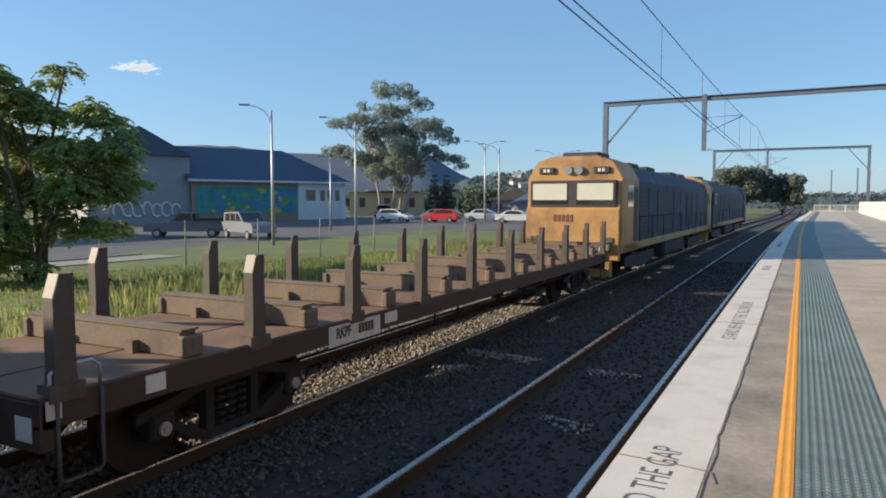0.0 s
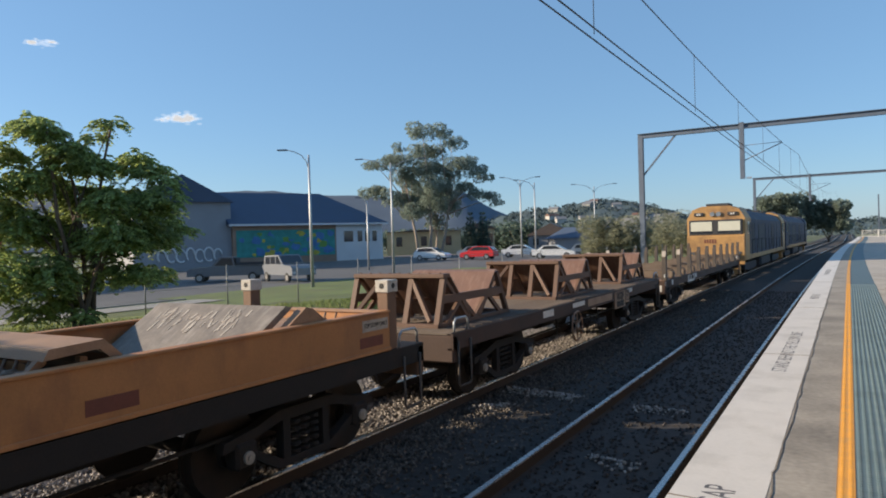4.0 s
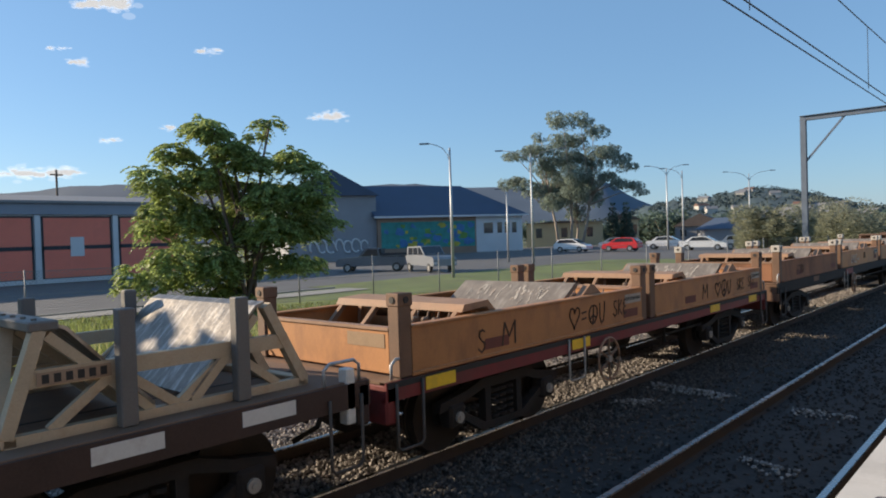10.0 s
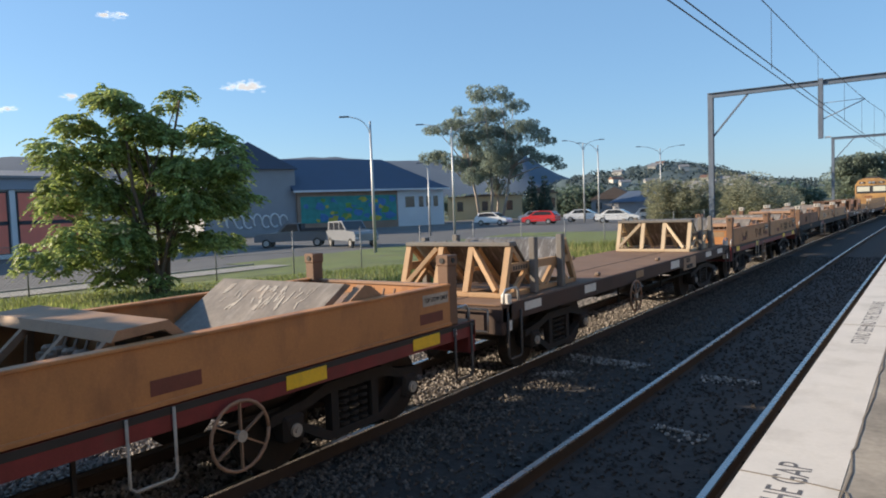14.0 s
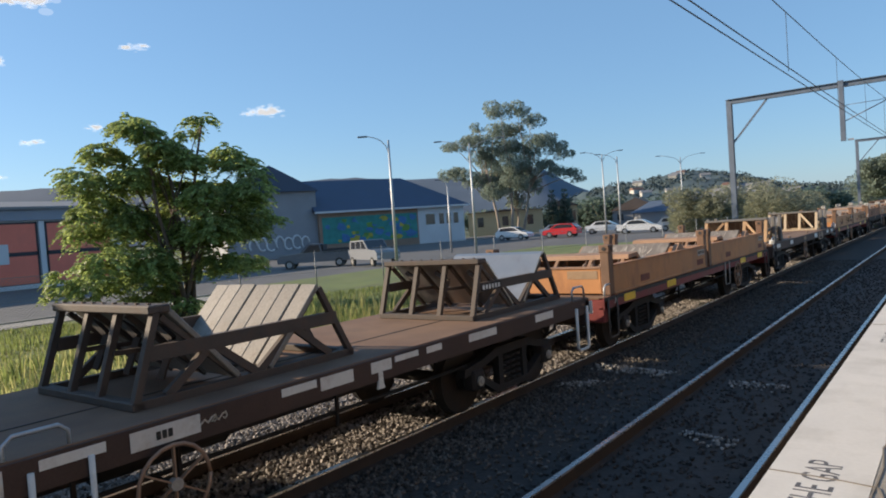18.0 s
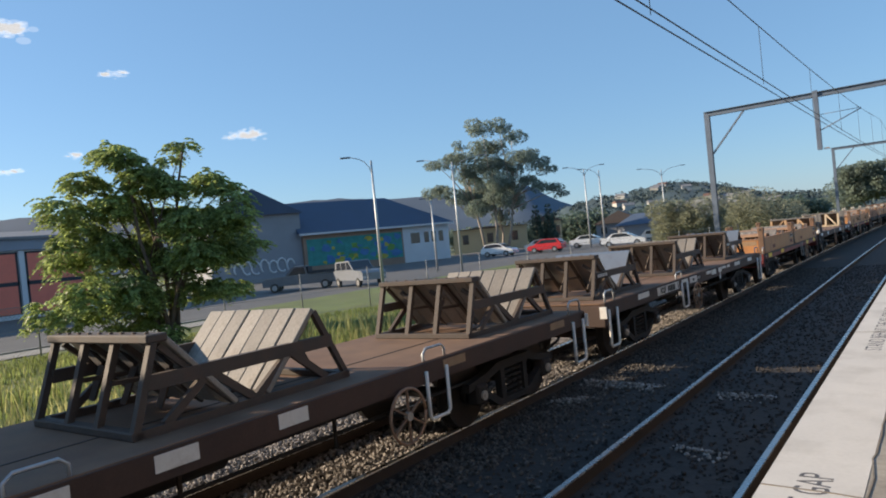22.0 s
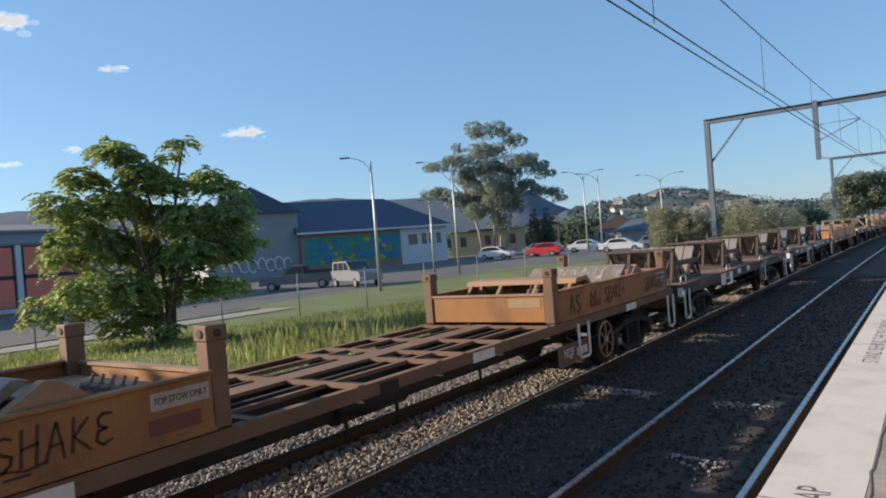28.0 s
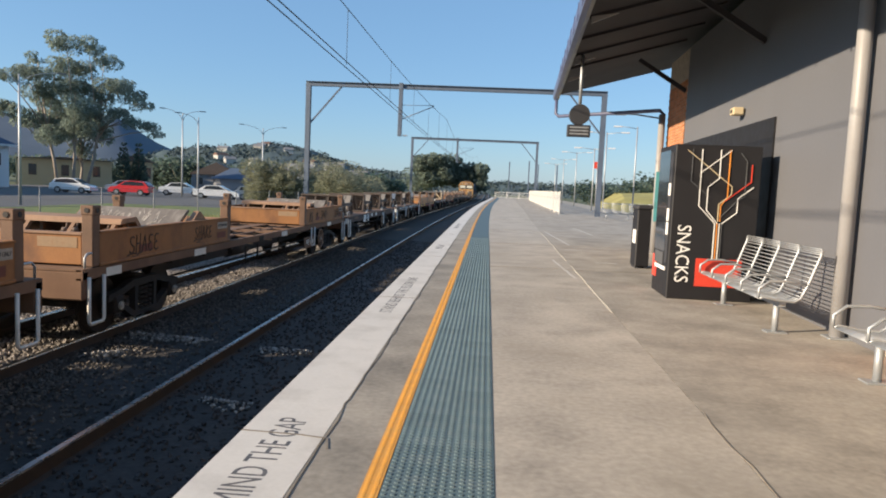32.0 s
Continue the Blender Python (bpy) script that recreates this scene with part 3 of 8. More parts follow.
def build_stones():
    """Loose ballast stones, nearest the camera as real pieces."""
    rnd = random.Random(4)
    verts, faces = [], []
    shape = [Vector(v) for v in ((1, 0, 0), (-1, 0, 0), (0, 1, 0), (0, -1, 0), (0, 0, 1), (0, 0, -1))]
    tri = ((0, 2, 4), (2, 1, 4), (1, 3, 4), (3, 0, 4), (2, 0, 5), (1, 2, 5), (3, 1, 5), (0, 3, 5))
    for k in range(72000):
        y = 1.0 + 31 * rnd.random() ** 1.4
        x = rnd.uniform(-9.2, -0.95) if k % 5 > 2 else rnd.uniform(-8.4, -4.35)
        if any(abs(x - (c + s * 0.752)) < 0.05 for c in (X_NEAR, X_FAR) for s in (-1, 1)):
            continue
        r = rnd.uniform(0.017, 0.034)
        t = Euler((rnd.uniform(0, 6), rnd.uniform(0, 6), rnd.uniform(0, 6))).to_matrix()
        c = Vector((x + bend(y), y, -0.95 - 0.02 * max(0.0, (-6.8 - x) / 1.8) + r * rnd.uniform(-0.2, 0.5)))
        base = len(verts)
        for v in shape:
            verts.append(c + t @ (v * (r * rnd.uniform(0.7, 1.3))))
        faces += [(base + a, base + b, base + d) for a, b, d in tri]
    me = bpy.data.meshes.new("ballast_stones")
    me.from_pydata(verts, [], faces)
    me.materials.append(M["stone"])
    me.materials.append(M["stone_deep_shade"])
    me.materials.append(M["stone_half_shade"])
    # darker stone copies nearer the platform stand in for the train's shade
    shade_step = [1 if at > -3.45 else 2 if at > -5.2 else 0 for at in (verts[f[0]].x - bend(verts[f[0]].y) for f in faces)]
    me.polygons.foreach_set("material_index", shade_step)
    tagged(new("ballast_stones", me), "loose broken stone ballast between the rails", "ballast", kind="stuff")
    # low stone heaps between the tracks, coloured pale to stand for patches of sun
    verts, faces = [], []
    for x0, x1, y0, y1, wide, count in ((-4.95, -3.7, 10.55, 10.4, 0.10, 230), (-2.75, -2.1, 10.15, 10.05, 0.10, 70), (-4.9, -4.5, 9.2, 9.5, 0.09, 80), (-2.6, -2.0, 7.6, 7.5, 0.08, 60)):
        for k in range(count):
            f, off = rnd.random(), rnd.gauss(0, 1)
            c = Vector((x0 + (x1 - x0) * f + rnd.gauss(0, 0.04), y0 + (y1 - y0) * f + wide * off, -0.94 + 0.06 * math.exp(-off * off) * rnd.random()))
            r, t = rnd.uniform(0.014, 0.03), Euler((rnd.uniform(0, 6), rnd.uniform(0, 6), rnd.uniform(0, 6))).to_matrix()
            base = len(verts)
            verts += [c + t @ (v * (r * rnd.uniform(0.7, 1.3))) for v in shape]
            faces += [(base + a, base + b, base + d) for a, b, d in tri]
    me = bpy.data.meshes.new("pale_stones")
    me.from_pydata(verts, [], faces)
    me.materials.append(M["stone_sunlit"])
    tagged(new("pale_stones", me), "low stone heaps between the tracks, coloured pale as if sunlit", "ballast", kind="stuff")


def build_platform():
    def sheet(name, x0, x1, z, material, label, drop=0.02, kind="structure"):
        bm = bmesh.new()
        ys = [y for y in YS if -40 <= y <= 152]
        strip(bm, [x0, x0, x1, x1], [z - drop, z, z, z - drop], ys, bend)
        return solid(name, bm, material, label, "platform", kind=kind)

    bm = bmesh.new()
    ys = [y for y in YS if -40 <= y <= 152]
    strip(bm, [-0.92, -0.92, 13.5, 13.5], [-1.09, -0.03, -0.03, -1.09], ys, bend)
    solid("platform_body", bm, M["wall_block"], "concrete platform body", "platform", kind="structure")
    sheet("coping", -1.0, -0.47, 0.0, M["coping"], "white-painted platform edge with worn stencilled words", 0.14)
    sheet("edge_concrete", -0.468, -0.105, -0.002, M["concrete"], "bare grey concrete strip behind the white edge")
    sheet("yellow_stripe", -0.103, -0.002, 0.003, M["yellow_line"], "orange-yellow safety line along the platform")
    def pour(name, edge_a, edge_b, material, label):
        bm = bmesh.new()
        rows = [[bm.verts.new((x, y, z)) for x, z in ((edge_a(y), -0.022), (edge_a(y), -0.002), (edge_b(y), -0.002), (edge_b(y), -0.022))] for y in ys]
        for a, b in zip(rows, rows[1:]):
            for k in range(3):
                bm.faces.new((a[k], a[k + 1], b[k + 1], b[k]))
        bmesh.ops.recalc_face_normals(bm, faces=bm.faces)
        solid(name, bm, material, label, "platform", kind="structure")

    def long_joint(y):
        return 2.05 + 0.022 * min(max(y, 0.0), 60.0) + bend(y)

    pour("paving", lambda y: 0.602 + bend(y), lambda y: long_joint(y) - 0.003, M["concrete_light"], "worn patchy concrete platform surface")
    pour("paving_by_the_building", lambda y: long_joint(y) + 0.003, lambda y: 13.5 + bend(y), M["concrete_mid"], "darker stained concrete by the building")
    sheet("tactile_far_strip", 0.0, 0.60, -0.004, M["tactile_stud_shade"], "blue-green tactile warning strip")
    # tactile tiles and studs where the camera stands nearest
    bm = bmesh.new()
    box(bm, -0.149, 0.149, -0.149, 0.149, -0.003, 0.001)
    for i in range(6):
        for j in range(6):
            x, y = -0.125 + 0.05 * i, -0.125 + 0.05 * j
            lo = [bm.verts.new((x + 0.017 * a, y + 0.017 * b, 0.001)) for a, b in ((1, 0), (0.5, 0.87), (-0.5, 0.87), (-1, 0), (-0.5, -0.87), (0.5, -0.87))]
            hi = [bm.verts.new((x + 0.011 * a, y + 0.011 * b, 0.006)) for a, b in ((1, 0), (0.5, 0.87), (-0.5, 0.87), (-1, 0), (-0.5, -0.87), (0.5, -0.87))]
            bm.faces.new(hi)
            for k in range(6):
                bm.faces.new((lo[k], lo[(k + 1) % 6], hi[(k + 1) % 6], hi[k]))
    tile = mesh_of("tactile_tile", bm, M["tactile"])
    band = empty("tactile_paving", "blue-green tactile warning tiles with rows of studs", "tactile paving", kind="structure")
    for k in range(146):
        ob = new("tile", tile)
        ob.parent = band
        y = 1.15 + 0.3 * (k // 2)
        ob.location = (0.15 + 0.3 * (k % 2) + bend(y), y, 0)
    bm = bmesh.new()
    for k in range(880):
        for x in (-0.078, -0.028):
            y = 1.0 + 0.025 * k
            v = [bm.verts.new((x + dx + bend(y), y + dy, z)) for dx, dy, z in ((-.016, -.009, .003), (.016, -.009, .003), (.016, .009, .003), (-.016, .009, .003), (0, 0, 0.008))]
            for a in range(4):
                bm.faces.new((v[a], v[(a + 1) % 4], v[4]))
    solid("yellow_studs", bm, M["yellow_line"], "small raised studs on the yellow line", "safety line", kind="stuff")
    # slab joints and cracks
    def joint(pts, w=0.012):
        bm = bmesh.new()
        for a, b in zip(pts, pts[1:]):
            beam(bm, (*a, 0.0), (*b, 0.0), w, 0.006)
        solid("joint", bm, M["crack"], "dark joint in the concrete", "joint", "joints in the platform", "structure")

    rnd = random.Random(2)
    for y in (4.35, 9.9, 16.0, 24.0, 34.0):
        joint([(-1.0 + bend(y), y), (-0.62 + bend(y), y - 0.02), (-0.44 + bend(y), y - 0.05), (-0.40 + bend(y), y - 0.22)] if y < 5 else [(-1.0 + bend(y), y), (-0.47 + bend(y), y)], 0.014)
    line, y = [], 3.0
    while y < 22:
        line.append((-0.455 + rnd.uniform(-0.022, 0.012), y))
        y += rnd.uniform(0.1, 0.3)
    joint(line, 0.009)
    line, y = [], 3.0
    while y < 5.6:
        line.append((2.05 + 0.022 * y + rnd.uniform(-0.015, 0.015), y))
        y += rnd.uniform(0.2, 0.5)
    joint(line, 0.006)
    for ya, yb, off in ((2.4, 4.4, 0.03), (9.6, 15.5, 0.0), (16.5, 27.0, -0.02)):
        bm = bmesh.new()
        y, line = ya, []
        while y < yb:
            line.append((2.05 + 0.022 * y + off + rnd.uniform(-0.012, 0.012), y))
            y += rnd.uniform(0.4, 1.0)
        for a, b in zip(line, line[1:]):
            beam(bm, (*a, 0.0), (*b, 0.0), 0.022, 0.004)
        solid("filled_joint", bm, M["filler"], "pale filler along a joint in the concrete", "joint", "joints in the platform", "structure")
    for y in (14.6, 21.0, 28.0, 38.0):
        joint([(0.62, y), (2.3, y + 0.05), (7.5, y + 0.1)], 0.014)
    # stencilled words along the white edge
    for y, text, size, squash in ((3.98, "MIND THE GAP", 0.27, 0.70), (10.4, "STAND BEHIND THE YELLOW LINE", 0.23, 0.95), (18.7, "MIND THE GAP", 0.27, 0.70), (29.5, "STAND BEHIND THE YELLOW LINE", 0.23, 0.95)):
        ob = writing("edge_lettering", text, size, M["marking"], pose(-0.72 + bend(y), y, 0.0, 0, 0, 90), squash=squash, depth=0.001)
        tagged(ob, "grey stencilled warning words on the white edge", "lettering", "words on the platform edge", "structure")


build_ground()
build_tracks()
build_stones()
build_platform()

# ---- the train; heights here are above the rail, y runs forward ----
SPEED = (72.03295, 6.59289, -15.89345, 6.74267, -1.04195)


def run(t):
    """How far the train has gone after t seconds."""
    q = t / 16
    return sum(c * q ** (k + 1) for k, c in enumerate(SPEED))


def stand(u, t):
    """The pose of a point of the train, u metres along it."""
    y = u + run(t)
    return pose(X_FAR + bend(y), y, Z_RAIL, 0, 0, -bend_turn(y))


def along(u):
    """From the train's plan to metres along it."""
    return 1.0245 * u - 0.2


MOVERS, ROLLERS = [], []
MESHES = {}


def shared(key, make, material):
    if key not in MESHES:
        MESHES[key] = mesh_of(key, make(), material)
    return MESHES[key]


def piece(name, me, parent, m=None, label=""):
    ob = new(name, me)
    ob.parent = parent
    if m is not None:
        ob.matrix_basis = m
    if label:
        ob["label"] = label
    return ob


def make_wheelset():
    bm = bmesh.new()
    for s in (-1, 1):
        disc(bm, (s * 0.752, 0, 0), 0.42, 0.12, "x", 24)
        disc(bm, (s * 0.69, 0, 0), 0.45, 0.025, "x", 24)
        disc(bm, (s * 0.83, 0, 0), 0.13, 0.08, "x", 12)
        disc(bm, (s * 0.98, 0, 0), 0.105, 0.16, "x", 12)
        for k in range(3):
            a = 2 * math.pi * k / 3
            disc(bm, (s * 1.065, 0.06 * math.cos(a), 0.06 * math.sin(a)), 0.018, 0.03, "x", 6)
    tube(bm, [(-0.95, 0, 0), (0.95, 0, 0)], 0.075, 10)
    return bm


def make_bogie_side():
    """Cast side frame: arched top chord, dropped bottom chord, spring nest and axle boxes."""
    bm = bmesh.new()
    prism(bm, [(-1.14, 0.50), (-1.12, 0.60), (-0.72, 0.66), (-0.42, 0.75), (0.42, 0.75), (0.72, 0.66), (1.12, 0.60), (1.14, 0.50), (0.72, 0.56), (0.40, 0.64), (-0.40, 0.64), (-0.72, 0.56)], "x", -0.06, 0.06)
    prism(bm, [(-0.98, 0.50), (-0.42, 0.17), (0.42, 0.17), (0.98, 0.50), (0.84, 0.50), (0.36, 0.25), (-0.36, 0.25), (-0.84, 0.50)], "x", -0.055, 0.055)
    for y in (-0.30, 0.30):
        box(bm, -0.05, 0.05, y - 0.05, y + 0.05, 0.22, 0.68)
    for y in (-0.14, 0.0, 0.14):
        for k in range(5):
            disc(bm, (0.0, y, 0.28 + 0.075 * k), 0.062, 0.035, "z", 10)
    for y in (-0.875, 0.875):
        box(bm, -0.08, 0.10, y - 0.13, y + 0.13, 0.31, 0.56, bevel=0.03)
    return bm


def bogie(wagon, y, base=1.75):
    side = shared("bogie_side_frame", make_bogie_side, M["wagon_dark"])
    for s in (-1, 1):
        piece("bogie_side_frame", side, wagon, pose(s * 1.0, y, 0, 0, 0, 0 if s > 0 else 180))
    bm = boxed(-0.95, 0.95, -0.2, 0.2, 0.45, 0.78, bevel=0.03)
    piece("bogie_bolster", shared("bogie_bolster", lambda: bm, M["wagon_dark"]), wagon, pose(0, y, 0))
    def cap():
        bm = bmesh.new()
        disc(bm, (0, 0, 0), 0.062, 0.03, "x", 12)
        disc(bm, (0.02, 0, 0), 0.03, 0.02, "x", 8)
        return bm
    for s in (-1, 1):
        for d in (-base / 2, base / 2):
            piece("axle_cap", shared("axle_cap", cap, M["worn_grey"]), wagon, pose(s * 1.11, y + d, 0.42, 0, 0, 0 if s > 0 else 180), "pale worn axle cap")
    ws = shared("wheelset", make_wheelset, M["wagon_dark"])
    for d in (-base / 2, base / 2):
        ob = piece("wheelset", ws, wagon, pose(0, y + d, 0.42), "steel wheels on their axle")
        ROLLERS.append((ob, y + d, 0.42))


def brake_wheel(w, x, y, z):
    """A spoked hand brake wheel on its spindle."""
    ring = [(0, 0.29 * math.cos(a), 0.29 * math.sin(a)) for a in [2 * math.pi * k / 20 for k in range(21)]]
    rim = piece("hand_brake_wheel", shared("hand_brake_wheel", lambda: tubed(ring, 0.017, 6), M["trough_rim"]), w, pose(x, y, z), "rusty spoked hand brake wheel")

    def spoke():
        bm = bmesh.new()
        beam(bm, (0, 0, 0.03), (0, 0, 0.28), 0.03, 0.014)
        return bm

    def hub():
        bm = bmesh.new()
        disc(bm, (0, 0, 0), 0.05, 0.05, "x", 10)
        return bm
    for k in range(6):
        piece("spoke", shared("brake_spoke", spoke, M["trough_rim"]), rim, pose(0, 0, 0, 60 * k))
    piece("hub", shared("brake_hub", hub, M["worn_grey"]), rim)
    piece("spindle", shared("brake_spindle", lambda: tubed([(0, 0, 0), (-0.35, 0, 0)], 0.018, 6), M["wagon_dark"]), rim)


def make_coupler():
    bm = bmesh.new()
    box(bm, -0.11, 0.11, -0.75, 0.0, 0.66, 0.86, bevel=0.03)
    box(bm, -0.17, 0.17, 0.0, 0.24, 0.60, 0.92, bevel=0.05)
    box(bm, -0.2, -0.05, 0.2, 0.38, 0.62, 0.90, bevel=0.04)
    tube(bm, [(0.3, -0.1, 0.8), (0.32, 0.1, 0.55), (0.2, 0.32, 0.42), (0.08, 0.42, 0.55)], 0.028, 6)
    tube(bm, [(-0.35, -0.1, 0.85), (-0.37, 0.12, 0.5), (-0.25, 0.34, 0.38)], 0.028, 6)
    return bm


def make_step(h0, h1, w=0.36, r=0.02):
    """A U-shaped hanging step."""
    return tubed([(0, -w / 2, h1), (0, -w / 2, h0 + 0.04), (0, -w / 2 + 0.04, h0), (0, w / 2 - 0.04, h0), (0, w / 2, h0 + 0.04), (0, w / 2, h1)], r, 6)


def make_grab():
    return tubed([(0, -0.2, 0), (0, -0.2, 0.14), (0, -0.14, 0.19), (0, 0.14, 0.19), (0, 0.2, 0.14), (0, 0.2, 0)], 0.016, 6)


def wagon_body(u_rear, u_front, label, deck_top=1.10, half=1.22, sole="wagon_brown", deck="wagon_rust", sole_h=0.24, deck_kind="plate",
               patches=(), white_ends=False, brake_u=None, step_off=-0.75):
    """A bogie flat wagon: sole bars, centre sill, deck, couplers, bogies, steps, brake gear."""
    u_rear, u_front = along(u_rear), along(u_front)
    L, uc = u_front - u_rear, (u_front + u_rear) / 2
    w = empty("flat_wagon", label, "railway wagon", "wagons of the train")
    h = L / 2
    for s in (-1, 1):
        bm = bmesh.new()
        prism(bm, [(s * half, deck_top - sole_h), (s * half, deck_top - 0.012), (s * (half - 0.09), deck_top - 0.012), (s * (half - 0.09), deck_top - 0.03),
                   (s * (half - 0.025), deck_top - 0.05), (s * (half - 0.025), deck_top - sole_h + 0.03), (s * (half - 0.09), deck_top - sole_h + 0.02), (s * (half - 0.09), deck_top - sole_h)], "y", -h, h)
        part("sole_bar", bm, M[sole], w)
    belly = [(-h + 0.1, deck_top - 0.03), (-h + 0.1, 0.70), (-h + 3.2, 0.70), (-h + 3.9, 0.58), (h - 3.9, 0.58), (h - 3.2, 0.70), (h - 0.1, 0.70), (h - 0.1, deck_top - 0.03)]
    for s in (-1, 1):
        part("centre_girder", prismed(belly, "x", s * 0.42 - 0.03, s * 0.42 + 0.03), M["wagon_dark"], w, "dark centre girder")
    n = int(L / 1.3)
    bearer = shared("cross_bearer%.2f" % deck_top, lambda: boxed(-half + 0.09, half - 0.09, -0.05, 0.05, deck_top - 0.22, deck_top - 0.03), M["wagon_dark"])
    for k in range(n + 1):
        piece("cross_bearer", bearer, w, pose(0, -h + 0.08 + (L - 0.16) * k / n, 0))
    if deck_kind == "plate":
        bm = boxed(-half + 0.03, half - 0.03, -h, h, deck_top - 0.03, deck_top, bevel=0.006)
        part("deck", bm, M[deck], w, "rust-brown steel deck plate")
        part("deck_seam", boxed(0.30, 0.325, -h + 0.2, h - 0.2, deck_top - 0.001, deck_top + 0.004), M["wagon_dark"], w, "welded seam along the deck")
    elif deck_kind == "tread":
        deck_ob = part("deck", boxed(-half + 0.03, half - 0.03, -h, h, deck_top - 0.03, deck_top), M["tread"], w, "brown ribbed steel deck")
        rib = shared("deck_rib", lambda: boxed(-half + 0.04, half - 0.04, 0, 0.024, deck_top, deck_top + 0.016), M["tread"])
        y = -h + 0.05
        while y < h - 0.05:
            piece("deck_rib", rib, deck_ob, pose(0, y, 0))
            y += 0.062
    for s in (-1, 1):
        part("headstock", boxed(-half, half, s * h - (0.14 if s > 0 else 0), s * h + (0 if s > 0 else 0.14), deck_top - 0.42, deck_top - 0.034, bevel=0.02), M["wagon_rust" if sole == "wagon_dark" else sole], w)
        piece("coupler", shared("coupler", make_coupler, M["wagon_dark"]), w, pose(0, s * (h + 0.05), 0, 0, 0, 0 if s > 0 else 180), "knuckle coupler with air hoses")
        bogie(w, s * (h - 2.05))
        for x in (-1, 1):
            piece("end_step", shared("end_step%d" % bool(white_ends), lambda: make_step(0.34, 0.98, r=0.024 if white_ends else 0.016), M["white_paint"] if white_ends else M["stanchion"]), w,
                  pose(x * (half + 0.02), s * (h - 0.3), 0), "steel shunter's step" if not white_ends else "white shunter's step")
            piece("grab_rail", shared("grab_rail", make_grab, M["galv"]), w, pose(x * (half - 0.03), s * (h - 0.3), deck_top))
    wheel_y = 0.25 * L * 0.5 if not brake_u else uc - along(brake_u)
    if brake_u != 0:
        brake_wheel(w, half + 0.07, -wheel_y, 0.62)
    for x in (-1, 1) if white_ends or deck_kind == "none" else ():
        piece("side_step", shared("side_step%d" % bool(white_ends), lambda: make_step(0.46, deck_top - 0.1, 0.38, 0.022 if white_ends else 0.014), M["white_paint"] if white_ends else M["worn_grey"]), w,
              pose(x * (half + 0.02), -wheel_y + step_off, 0), "white hanging step" if white_ends else "hanging steel step")
    if white_ends == 1:
        for s in (-1, 1):
            for x in (-1, 1):
                part("corner_block", boxed(x * (half - 0.02) - 0.06, x * (half - 0.02) + 0.06, s * (h + 0.02) - 0.02, s * (h + 0.02) + 0.02, deck_top - 0.26, deck_top - 0.06), M["white_paint"], w, "white-painted corner block")
    if deck_kind == "none":
        for s in (-1, 1):
            ya, yb = sorted((s * h, s * (h - 0.6)))
            bm = boxed(-half + 0.02, half - 0.02, ya, yb, deck_top - 0.033, deck_top - 0.008)
            ya, yb = sorted((s * (h - 0.6), s * (h - 0.95)))
            box(bm, -0.5, 0.5, ya, yb, deck_top - 0.033, deck_top - 0.010)
            part("end_platform", bm, M["wagon_rust"], w, "rust-brown end platform")
    # black strip on the sole bar's top stands in for the shaded gap
    if sole == "wagon_red":
        for s in (-1, 1):
            xa, xb = sorted((s * (half - 0.02), s * (half + 0.004)))
            part("bearing_rail", boxed(xa, xb, -h + 0.02, h - 0.02, deck_top - 0.075, deck_top - 0.014), M["black_paint"], w, "black strip in place of the shaded gap above the red sole bar")
    # added panels inside the far sole bar block low sun except at gaps
    n = int(L / 2.6)
    panel = shared("rigging_panel%.2f%.2f" % (L / n, deck_top), lambda: boxed(-1.14, -1.10, -L / n / 2 + 0.06, L / n / 2 - 0.60, 0.60, deck_top - 0.2, bevel=0.01), M["wagon_dark"])
    for k in range(n):
        piece("rigging_panel", panel, w, pose(0, -h + L / n * (k + 0.5), 0))
    part("brake_gear_box", boxed(-0.95, -0.5, -0.4, 0.9, 0.42, 0.8, bevel=0.03), M["wagon_dark"], w)
    part("brake_rod", tubed([(half - 0.25, -h + 3, 0.62), (half - 0.25, h - 3, 0.62)], 0.02, 6), M["wagon_dark"], w)
    part("air_cylinder", tubed([(0.4, -1.2, 0.68), (0.4, 0.0, 0.68)], 0.16, 12), M["wagon_dark"], w)
    part("air_cylinder", tubed([(-0.5, 0.4, 0.68), (-0.5, 1.5, 0.68)], 0.18, 12), M["wagon_dark"], w)
    for y in (-1.6, -0.8, 0.9):
        part("rod_hanger", boxed(half - 0.215, half - 0.185, y - 0.015, y + 0.015, 0.5, 0.85), M["wagon_dark"], w)
    for y, ln, hh, mt in patches:
        part("marking_plate", boxed(half - 0.012, half + 0.006, along(y) - uc - ln / 2, along(y) - uc + ln / 2, deck_top - 0.04 - hh, deck_top - 0.04), M[mt], w,
             {"white_paint": "white painted marking patch", "yellow_patch": "yellow reflective patch"}.get(mt, "painted marking patch"))
    MOVERS.append((w, uc, Matrix.Identity(4)))
    return w, uc


def side_text(w, uc, u, z, text, size, material, half, squash=1.0, depth=0.001):
    writing("lettering", text, size, material, pose(half + 0.008, along(u) - uc, z, 90, 0, 90), w, squash, depth=depth, bold=0.035 * size)


def digit_bars(w, uc, u, z, n, half, material, s=0.075, hh=0.13):
    one = shared("number_bar%s%.3f%.3f" % (material.name, s, hh), lambda: boxed(0, 0.004, -s / 2, s / 2, -hh / 2, hh / 2), material)
    for k in range(n):
        piece("number_bar", one, w, pose(half + 0.006, along(u) - uc + (k - (n - 1) / 2) * s * 1.35, z))


